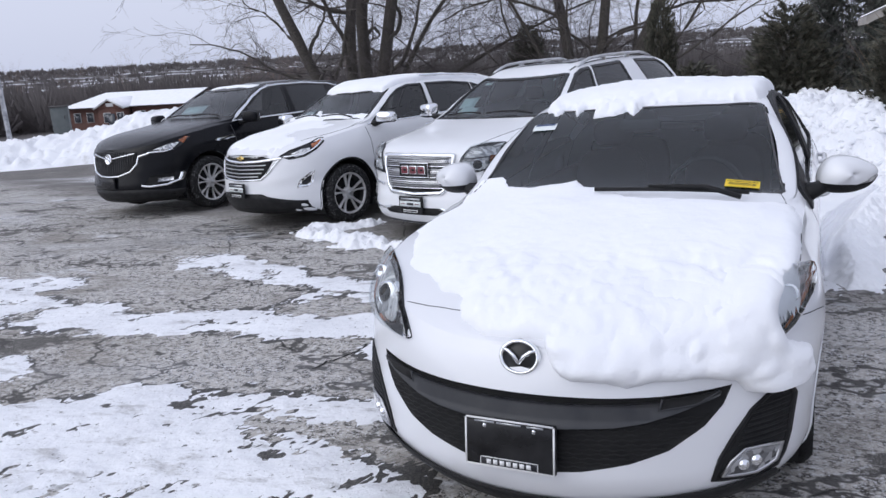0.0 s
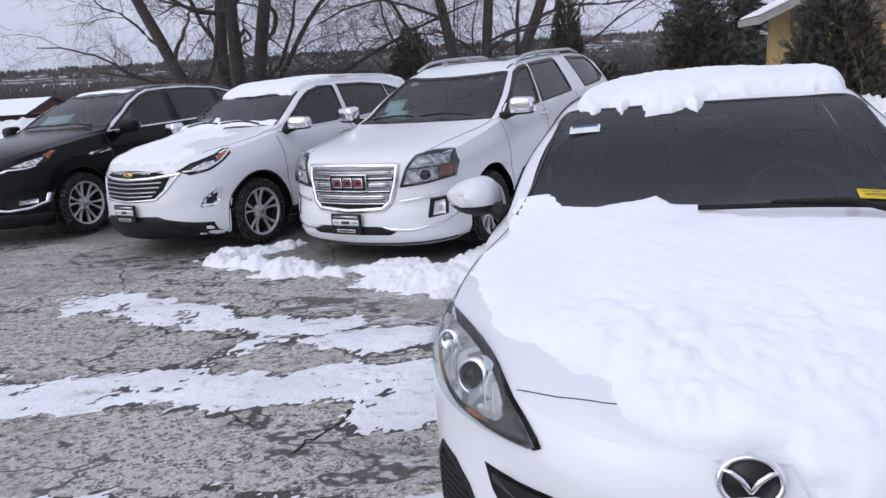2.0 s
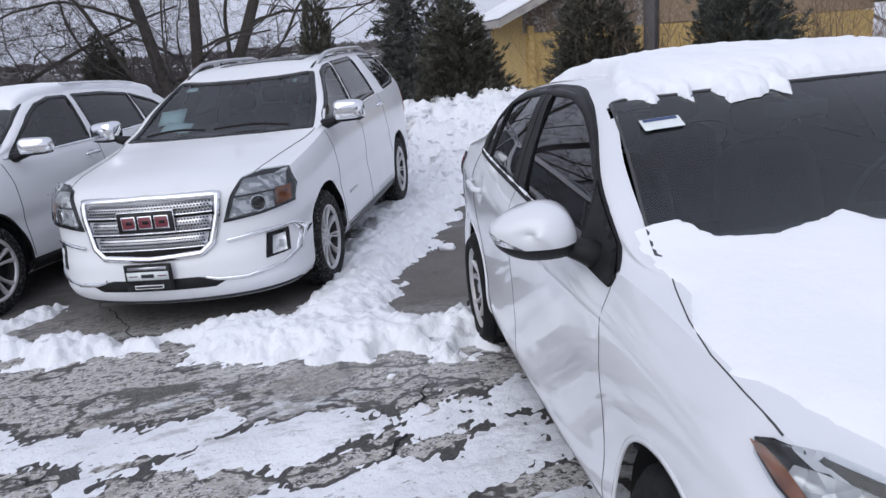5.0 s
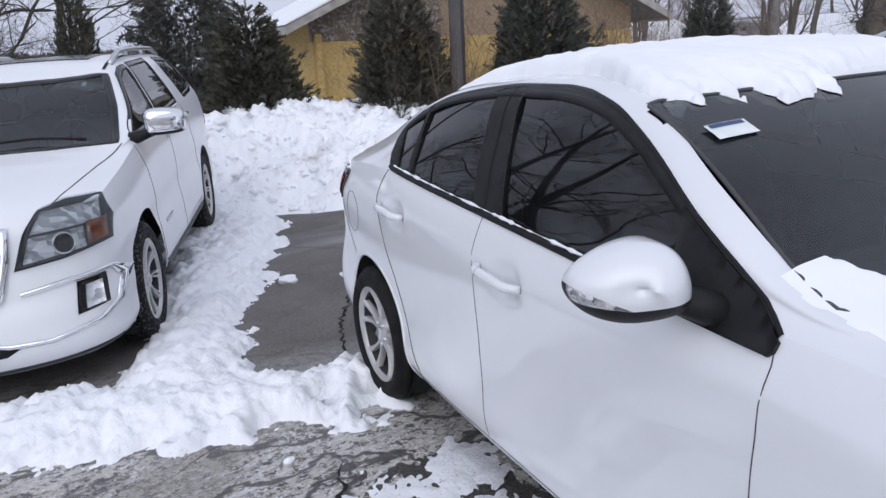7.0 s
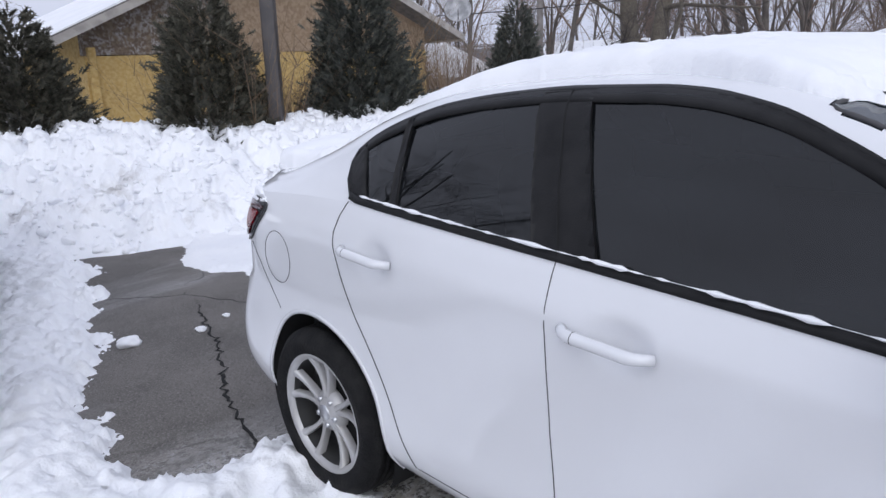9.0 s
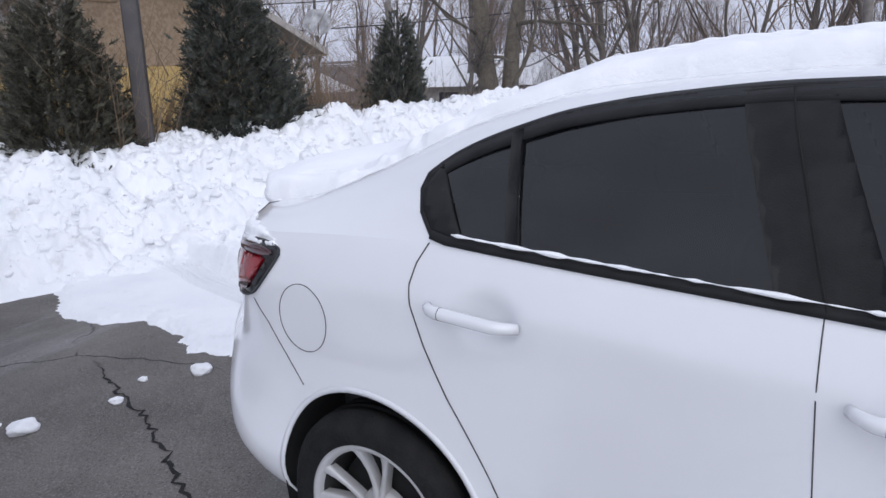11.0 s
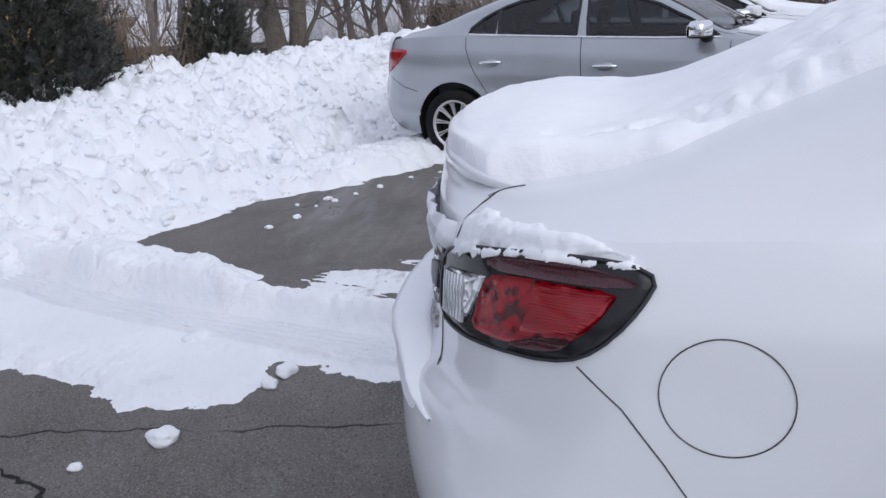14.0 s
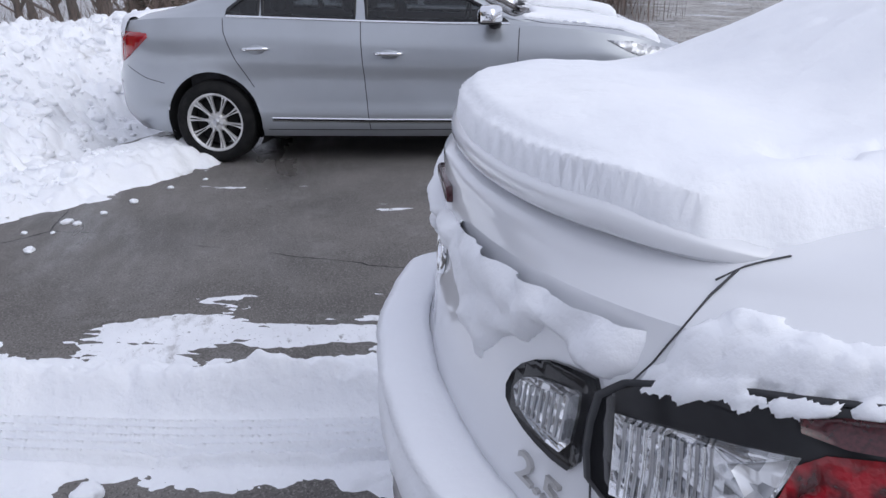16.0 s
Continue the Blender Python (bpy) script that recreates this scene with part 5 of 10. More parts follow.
def build_suv_a():
    car = thing("suv", LOT @ pose(1.39, 9.5, 0.045, 0, 1.9, -132.2), "white boxy SUV with meshed chrome grille, parked in packed snow", "car", "parked cars")
    sh = Shell(SUV_A, 0.03)
    fr = [(0.98, 1.185), (0.14, 1.222), (0.0, 1.605), (0.16, 1.59), (0.30, 1.545), (0.62, 1.38)]
    re = [(0.05, 1.23), (-0.78, 1.275), (-0.74, 1.63), (-0.07, 1.612)]
    qu = [(-1.20, 1.285), (-1.74, 1.315), (-1.93, 1.37), (-1.83, 1.53), (-1.70, 1.605), (-1.10, 1.63)]
    scr = [(1.10, -0.76), (1.17, -0.4), (1.19, 0), (1.17, 0.4), (1.10, 0.76), (0.72, 0.70), (0.36, 0.60), (0.42, 0.3), (0.44, 0), (0.42, -0.3), (0.36, -0.60), (0.72, -0.70)]
    bk = [(-2.05, 0.6), (-2.05, -0.6), (-2.27, -0.6), (-2.27, 0.6)]
    seams = [[(1.08, 1.14), (1.05, 1.0), (1.0, 0.6), (0.96, 0.35)], [(0.08, 1.19), (0.06, 0.9), (0.04, 0.35)], [(-0.86, 1.26), (-0.9, 1.0), (-1.0, 0.75), (-1.03, 0.62)], [(0.96, 0.35), (0.04, 0.35), (-0.95, 0.36)]]
    standard(car, sh, M["suv_white"], [fr, re, qu], ["glass_mid", "glass_dark", "glass_dark"], scr, bk, [(1.4285, 0.365), (-1.4285, 0.365)], 0.43, 0.362, 0.245, 10, "single", seams, [((0.03, 1.11), (0.2, 1.105)), ((-0.82, 1.155), (-0.65, 1.15))], M["chrome"], (0.95, 0.86, 1.20, (0.25, 0.17, 0.19)), M["chrome"], M["gloss_black"], 0.92, 0.24, 0.80, None, "salted_tyre", 0.035, (0.95, 1.14, -2.0))
    W = M["suv_white"]
    for sd in (-1, 1):
        s = "L" if sd > 0 else "R"
        hl = sh.patch("head_lamp", "F", [(sd * 0.49, 0.735), (sd * 0.545, 0.90), (sd * 0.60, 0.99), (sd * 0.70, 1.015), (sd * 0.845, 1.01), (sd * 0.885, 0.9), (sd * 0.88, 0.79), (sd * 0.70, 0.755)], M["grey_plastic"], car, off=0.006, thick=0.014, cell=0.04)
        sh.patch("high_beam", "F", [(sd * 0.575, 0.893), (sd * 0.62, 0.978), (sd * 0.835, 0.985), (sd * 0.845, 0.90)], M["reflector"], hl, off=0.014, thick=0.006, cell=0.04)
        sh.patch("low_beam", "F", [(sd * 0.53, 0.762), (sd * 0.568, 0.88), (sd * 0.78, 0.887), (sd * 0.785, 0.788)], M["reflector"], hl, off=0.014, thick=0.006, cell=0.04)
        sh.patch("amber_lens", "F", [(sd * 0.79, 0.795), (sd * 0.79, 0.905), (sd * 0.862, 0.905), (sd * 0.862, 0.81)], M["amber"], hl, off=0.015, thick=0.006, cell=0.03)
        p, n = sh.hit("F", sd * 0.70, 0.83)
        q = Matrix.Translation(p + n * 0.012) @ n.to_track_quat("Z", "Y").to_matrix().to_4x4()
        bm = lathe_bm([(0.0, 0.022), (0.026, 0.018), (0.04, 0.008), (0.044, 0.0)], 24, "Z")
        bmesh.ops.transform(bm, matrix=q, verts=bm.verts)
        part("projector", bm, M["smoke"], hl)
        bm = lathe_bm([(0.043, 0.0), (0.045, 0.014), (0.053, 0.014), (0.056, 0.0)], 24, "Z")
        bmesh.ops.transform(bm, matrix=q, verts=bm.verts)
        part("projector_ring", bm, M["chrome"], hl)
        sh.patch("lens", "F", [(sd * 0.505, 0.75), (sd * 0.555, 0.90), (sd * 0.61, 0.98), (sd * 0.70, 1.005), (sd * 0.84, 1.0), (sd * 0.873, 0.9), (sd * 0.868, 0.795), (sd * 0.70, 0.765)], M["lens"], hl, off=0.034, thick=0.026, cell=0.05)
        fg = sh.patch("fog_lamp", "F", [(sd * 0.715, 0.465), (sd * 0.725, 0.625), (sd * 0.835, 0.63), (sd * 0.84, 0.48)], M["gloss_black"], car, off=0.004, thick=0.01, cell=0.04)
        sh.patch("lamp_bowl", "F", [(sd * 0.75, 0.485), (sd * 0.755, 0.60), (sd * 0.815, 0.605), (sd * 0.82, 0.49)], M["reflector"], fg, off=0.012, thick=0.006, cell=0.04)
        sh.strip("chrome_trim", "F", [(sd * 0.50, 0.62), (sd * 0.70, 0.645), (sd * 0.86, 0.65), (sd * 0.89, 0.58), (sd * 0.875, 0.47), (sd * 0.80, 0.41), (sd * 0.60, 0.375), (sd * 0.42, 0.385), (sd * 0.35, 0.405)], 0.026, M["chrome"], car, off=0.008, bulge=0.008)
        sh.strip("sill_trim", s, [(0.9, 0.30), (0, 0.31), (-0.95, 0.32)], 0.06, M["grey_plastic"], car, off=0.01)
        sh.strip("door_moulding", s, [(-0.2, 0.39), (-0.93, 0.395)], 0.028, M["satin"], car, off=0.006)
        sh.strip("belt_moulding", s, [(1.02, 1.168), (0.1, 1.207), (-0.84, 1.252)], 0.016, M["chrome"], car, off=0.006)
        sh.patch("badge", s, [(0.80, 0.57), (0.53, 0.57), (0.53, 0.592), (0.80, 0.592)], M["satin"], car, off=0.004, thick=0.005)
        sh.patch("tail_lamp", s, [(-2.0, 0.95), (-2.06, 1.2), (-2.28, 1.2), (-2.28, 0.9)], M["red_lens"], car, off=0.006, thick=0.01)
    gr = sh.patch("grille", "F", [(-0.47, 0.925), (-0.46, 0.8), (-0.41, 0.62), (-0.34, 0.56), (0, 0.545), (0.34, 0.56), (0.41, 0.62), (0.46, 0.8), (0.47, 0.925), (0, 0.935)], M["dark"], car, off=0.002, thick=0.008, cell=0.06)
    sh.strip("grille_frame", "F", [(-0.47, 0.92), (-0.46, 0.8), (-0.41, 0.62), (-0.34, 0.56), (0, 0.543), (0.34, 0.56), (0.41, 0.62), (0.46, 0.8), (0.47, 0.92), (0, 0.932)], 0.04, M["chrome"], gr, off=0.018, closed=True, bulge=0.006)
    for z0, z1, w0, w1 in ((0.825, 0.90, 0.435, 0.445), (0.715, 0.80, 0.41, 0.43), (0.61, 0.695, 0.375, 0.40)):
        sh.patch("mesh_panel", "F", [(-w0, z0), (w0, z0), (w1, z1), (-w1, z1)], M["satin"], gr, off=0.012, thick=0.008, cell=0.1)
        # the mesh's shaded holes are dark hexagons set before the panel
        bm = bmesh.new()
        rows = 4
        for r in range(rows):
            z = z0 + (z1 - z0) * (r + 0.5) / rows
            for k in range(40):
                y = -w0 + 2 * w0 * (k + 0.5 + 0.5 * (r % 2)) / 40.5
                p, n = sh.hit("F", y, z)
                a, h = 0.0075, 0.0065
                bm.faces.new([bm.verts.new((p.x + 0.0135, y + a * math.cos(t), z + h * math.sin(t))) for t in (0, 1.05, 2.09, 3.14, 4.19, 5.24)])
        tagged(part("mesh_opening", bm, M["dark"], gr, smooth=False), kind="stuff")
        sh.strip("mesh_bar", "F", [(-w0, z0 - 0.004), (w0, z0 - 0.004)], 0.008, M["chrome"], gr, off=0.018)
    p, n = sh.hit("F", 0, 0.79)
    bd = new("badge")
    bd.parent = car
    bd.matrix_basis = Matrix.Translation(p + Vector((0.025, 0, 0.0))) @ pose(0, 0, 0, 90 - 3, 0, 90)
    part("badge_plate", box_bm(0.39, 0.135, 0.012, (0, 0, 0), 0.004), M["gloss_black"], bd)
    part("badge_rim", box_bm(0.40, 0.145, 0.008, (0, 0, -0.004), 0.003), M["chrome"], bd)
    for x in (-0.115, 0.0, 0.115):
        part("badge_mark", box_bm(0.098, 0.084, 0.006, (x, 0, 0.008), 0.003), M["chrome"], bd)
        part("badge_mark", box_bm(0.086, 0.072, 0.006, (x, 0, 0.0105), 0.003), M["red_badge"], bd, "dark red raised block")
        part("badge_mark", box_bm(0.04, 0.022, 0.006, (x + 0.006, 0.0, 0.0125), 0.002), M["gloss_black"], bd)
    sh.patch("intake", "F", [(-0.48, 0.375), (-0.40, 0.335), (0.40, 0.335), (0.48, 0.375), (0.30, 0.41), (-0.30, 0.41)], M["dark"], car, off=0.004, thick=0.008)
    sh.strip("bumper_lip", "F", [(-0.85, 0.245), (-0.6, 0.235), (0, 0.23), (0.6, 0.235), (0.85, 0.245)], 0.04, M["grey_plastic"], car, off=0.006)
    p, n = sh.hit("F", -0.015, 0.44)
    dealer_plate(car, p + Vector((0.03, 0, 0)), -3)
    for sd in (-1, 1):
        sh.strip("bonnet_seam", "T", [(1.12, sd * 0.80), (1.5, sd * 0.745), (1.9, sd * 0.70), (2.2, sd * 0.64)], 0.007, M["seam"], car, off=0.0015)
        sh.strip("roof_moulding", "T", [(0.28, sd * 0.575), (-0.5, sd * 0.58), (-1.9, sd * 0.57)], 0.02, M["black_plastic"], car, off=0.004)
    roof_rails(car, sh, 0.60, 0.16, -1.65, M["satin"], 0.05)
    sh.patch("sunroof", "T", [(-0.05, -0.40), (-0.05, 0.40), (-0.75, 0.40), (-0.75, -0.40)], M["gloss_black"], car, off=0.004, thick=0.006)
    wipers(car, sh, 1.12, ((0.6, -0.02), (-0.1, -0.6)))
    papers(car, sh, ((0.80, -0.52, 0.22, 0.2, M["paper"], 8), (0.95, -0.42, 0.26, 0.14, M["paper"], -12), (0.45, -0.47, 0.10, 0.06, M["paper"], 0), (0.45, 0.47, 0.03, 0.05, M["paper"], 0)))
    return car, sh


# the rounder white crossover
SUV_B = dict(
    xf=2.24, xr=-2.30, front=(0.66, 2.3, 2.0), rear=(0.4, 2.6, 2.0), glass_from=1.12, rows=28,
    width=[(2.24, 0.82), (1.4, 0.84), (0.5, 0.85), (-1.0, 0.85), (-2.3, 0.80)],
    shoulder=[(2.24, 0.90), (2.05, 0.955), (1.8, 1.03), (1.4, 1.09), (1.0, 1.15), (0.5, 1.165), (-0.3, 1.195), (-1.2, 1.25), (-1.9, 1.33), (-2.3, 1.33)],
    bottom=[(2.24, 0.21), (1.5, 0.22), (0, 0.23), (-1.6, 0.25), (-2.3, 0.33)],
    side=[(0, 0), (0.06, 0.025), (0.22, 0.055), (0.4, 0.055), (0.55, 0.04), (0.7, 0.055), (0.85, 0.058), (0.95, 0.03), (1, -0.01)],
    nose=[(0, 0), (0.06, 0.025), (0.3, 0.07), (0.5, 0.10), (0.7, 0.105), (0.9, 0.06), (1, 0.0)],
    tail=[(0, 0), (0.3, -0.03), (0.5, -0.08), (0.8, -0.08), (1, 0)],
    cant_y=[(2.24, 0.76), (1.3, 0.78), (1.0, 0.93), (0.6, 0.85), (0.25, 0.73), (-0.5, 0.71), (-1.6, 0.70), (-2.3, 0.72)],
    cant_z=[(2.24, 0.6), (1.3, 0.6), (1.0, 0.55), (0.6, 0.87), (0.25, 0.93), (-0.5, 0.91), (-1.6, 0.88), (-2.3, 0.7)],
    top=[(2.24, 0.915), (2.1, 1.0), (1.8, 1.09), (1.4, 1.165), (1.05, 1.22), (0.95, 1.26), (0.63, 1.43), (0.31, 1.595), (0.05, 1.66), (-0.6, 1.695), (-1.3, 1.68), (-1.9, 1.60), (-2.15, 1.46), (-2.3, 1.36)],
    bulges=[(1.36, 0.8, 0.5, 0.25, 0.025), (-1.36, 0.85, 0.5, 0.25, 0.025)])


def build_suv_b():
    car = thing("suv", LOT @ pose(-0.79, 10.83, 0, 0, 0, -133.5), "white rounded crossover with snow on its roof, salt-stained tyres", "car", "parked cars")
    sh = Shell(SUV_B, 0.03)
    fr = [(0.86, 1.17), (-0.20, 1.21), (-0.24, 1.60), (0.0, 1.60), (0.2, 1.555), (0.40, 1.465), (0.62, 1.335)]
    re = [(-0.32, 1.215), (-1.18, 1.265), (-1.22, 1.57), (-0.85, 1.60), (-0.34, 1.605)]
    qu = [(-1.26, 1.27), (-1.75, 1.37), (-1.62, 1.47), (-1.26, 1.565)]
    scr = [(0.90, -0.75), (1.0, -0.4), (1.03, 0), (1.0, 0.4), (0.90, 0.75), (0.62, 0.69), (0.33, 0.60), (0.40, 0.3), (0.42, 0), (0.40, -0.3), (0.33, -0.60), (0.62, -0.69)]
    bk = [(-1.98, 0.58), (-1.98, -0.58), (-2.26, -0.56), (-2.26, 0.56)]
    seams = [[(1.0, 1.13), (0.96, 0.95), (0.92, 0.6), (0.90, 0.36)], [(-0.27, 1.19), (-0.28, 0.8), (-0.28, 0.36)], [(-1.2, 1.24), (-1.2, 0.95), (-1.05, 0.7)]]
    standard(car, sh, M["suv_white"], [fr, re, qu], ["glass_mid", "glass_dark", "glass_dark"], scr, bk, [(1.3625, 0.36), (-1.3625, 0.36)], 0.425, 0.358, 0.25, 5, "pairs", seams, [((-0.23, 1.075), (-0.02, 1.065)), ((-1.12, 1.13), (-0.92, 1.12))], M["chrome"], (0.80, 0.86, 1.18, (0.26, 0.18, 0.16)), M["chrome"], M["gloss_black"], 0.92, 0.22, 0.79, (0.02, M["black_plastic"], 0.004), "salted_tyre", 0.03, (0.86, 1.15, -1.9), "grey_interior")
    for sd in (-1, 1):
        s = "L" if sd > 0 else "R"
        hl = sh.patch("head_lamp", s, [(2.06, 0.845), (2.12, 0.89), (2.02, 0.955), (1.85, 1.015), (1.70, 1.06), (1.63, 1.065), (1.66, 1.02), (1.78, 0.94), (1.92, 0.87)], M["smoke"], car, off=0.006, thick=0.012, cell=0.05)
        sh.patch("amber_lens", s, [(1.72, 1.0), (1.66, 1.045), (1.71, 1.045), (1.82, 1.0), (1.82, 0.945)], M["amber"], hl, off=0.011, thick=0.006, cell=0.04)
        sh.patch("low_beam", s, [(2.0, 0.865), (1.87, 0.915), (1.84, 0.965), (1.93, 0.955), (2.03, 0.905)], M["reflector"], hl, off=0.011, thick=0.006, cell=0.04)
        sh.strip("day_light", s, [(2.09, 0.88), (1.93, 0.895), (1.80, 0.955), (1.67, 1.045)], 0.014, M["chrome"], hl, off=0.012)
        fg = sh.patch("fog_lamp", s, [(2.03, 0.52), (2.0, 0.60), (1.90, 0.68), (1.84, 0.70), (1.86, 0.56), (1.92, 0.52)], M["chrome"], car, off=0.006, thick=0.012, cell=0.04)
        sh.patch("lamp_bowl", s, [(1.99, 0.55), (1.97, 0.595), (1.895, 0.65), (1.875, 0.65), (1.89, 0.57), (1.93, 0.545)], M["smoke"], fg, off=0.012, thick=0.006, cell=0.04)
        sh.strip("cladding", s, [(0.93, 0.29), (0.4, 0.29), (-0.9, 0.30)], 0.10, M["black_plastic"], car, off=0.008)
        sh.strip("belt_moulding", s, [(0.95, 1.158), (0.2, 1.178), (-0.3, 1.195), (-1.2, 1.247), (-1.75, 1.34)], 0.016, M["chrome"], car, off=0.006)
        sh.strip("bonnet_seam", "T", [(0.97, sd * 0.80), (1.3, sd * 0.775), (1.6, sd * 0.75), (1.85, sd * 0.66)], 0.007, M["seam"], car, off=0.0015)
        for k in range(3):
            sh.patch("badge_mark", s, [(0.62 - 0.05 * k, 0.80), (0.60 - 0.05 * k, 0.80), (0.60 - 0.05 * k, 0.82), (0.62 - 0.05 * k, 0.82)], M["satin"], car, off=0.003, thick=0.004)
    gr = sh.patch("grille", "F", [(-0.52, 0.86), (-0.45, 0.72), (-0.36, 0.64), (0, 0.62), (0.36, 0.64), (0.45, 0.72), (0.52, 0.86), (0.30, 0.905), (0, 0.915), (-0.30, 0.905)], M["dark"], car, off=0.002, thick=0.008, cell=0.06)
    sh.strip("grille_frame", "F", [(-0.58, 0.855), (-0.48, 0.72), (-0.38, 0.63), (0, 0.61), (0.38, 0.63), (0.48, 0.72), (0.58, 0.855)], 0.02, M["chrome"], gr, off=0.012, bulge=0.004)
    sh.strip("grille_bar", "F", [(-0.60, 0.865), (-0.3, 0.835), (0, 0.825), (0.3, 0.835), (0.60, 0.865)], 0.03, M["chrome"], gr, off=0.014, bulge=0.005)
    for z, w in ((0.89, 0.42), (0.785, 0.43), (0.74, 0.41), (0.695, 0.38), (0.655, 0.34)):
        sh.strip("grille_slat", "F", [(-w, z + 0.01), (0, z), (w, z + 0.01)], 0.013, M["satin"], gr, off=0.010, bulge=0.003)
    p, n = sh.hit("F", 0, 0.87)
    bm = box_bm(0.15, 0.03, 0.012, (0, 0, 0), 0.004)
    box_bm(0.06, 0.052, 0.012, (0, 0, 0), 0.004, bm=bm)
    bmesh.ops.transform(bm, matrix=Matrix.Translation(p + n * 0.016) @ pose(0, 0, 0, 80, 0, 90), verts=bm.verts)
    part("badge", bm, M["gold"], car, "gold cross-shaped badge")
    sh.patch("lower_bumper", "F", [(-0.80, 0.22), (-0.6, 0.215), (0.6, 0.215), (0.80, 0.22), (0.80, 0.36), (0.7, 0.375), (0.45, 0.43), (0.38, 0.46), (-0.38, 0.46), (-0.45, 0.43), (-0.7, 0.375), (-0.80, 0.36)], M["black_plastic"], car, off=0.006, thick=0.012, cell=0.08)
    p, n = sh.hit("F", 0.0, 0.50)
    dealer_plate(car, p + Vector((0.035, 0, 0)), -3)
    roof_rails(car, sh, 0.56, -0.1, -1.75, M["chrome"], 0.045)
    wipers(car, sh, 0.98, ((0.6, 0.0), (-0.06, -0.58)))
    papers(car, sh, ((0.80, -0.50, 0.17, 0.12, M["paper"], 6),))
    return car, sh


# the large black crossover
SUV_C = dict(
    xf=2.47, xr=-2.60, front=(0.72, 2.3, 2.0), rear=(0.45, 2.6, 2.0), glass_from=1.18, rows=28,
    width=[(2.47, 0.88), (1.4, 0.90), (0.5, 0.915), (-1.0, 0.915), (-2.6, 0.86)],
    shoulder=[(2.47, 0.95), (2.25, 1.02), (2.0, 1.09), (1.6, 1.15), (1.0, 1.215), (0.5, 1.225), (-0.3, 1.24), (-1.4, 1.28), (-2.2, 1.34), (-2.6, 1.34)],
    bottom=[(2.47, 0.21), (1.6, 0.22), (0, 0.23), (-1.7, 0.25), (-2.6, 0.35)],
    side=[(0, 0), (0.06, 0.025), (0.22, 0.06), (0.4, 0.06), (0.55, 0.05), (0.7, 0.06), (0.85, 0.06), (0.95, 0.03), (1, -0.01)],
    nose=[(0, 0), (0.06, 0.025), (0.3, 0.06), (0.5, 0.09), (0.7, 0.11), (0.9, 0.07), (1, 0.0)],
    tail=[(0, 0), (0.3, -0.03), (0.5, -0.07), (0.8, -0.07), (1, 0)],
    cant_y=[(2.47, 0.76), (1.35, 0.78), (1.0, 0.93), (0.6, 0.86), (0.1, 0.73), (-0.5, 0.71), (-1.8, 0.70), (-2.6, 0.72)],
    cant_z=[(2.47, 0.6), (1.35, 0.6), (1.0, 0.55), (0.6, 0.85), (0.1, 0.92), (-0.5, 0.90), (-1.8, 0.88), (-2.6, 0.7)],
    top=[(2.47, 0.965), (2.3, 1.05), (2.0, 1.15), (1.5, 1.23), (1.1, 1.285), (0.96, 1.32), (0.5, 1.56), (0.06, 1.745), (-0.3, 1.79), (-0.9, 1.81), (-1.6, 1.79), (-2.2, 1.70), (-2.45, 1.53), (-2.6, 1.38)],
    bulges=[(1.54, 0.85, 0.5, 0.25, 0.03), (-1.54, 0.9, 0.5, 0.25, 0.03)])


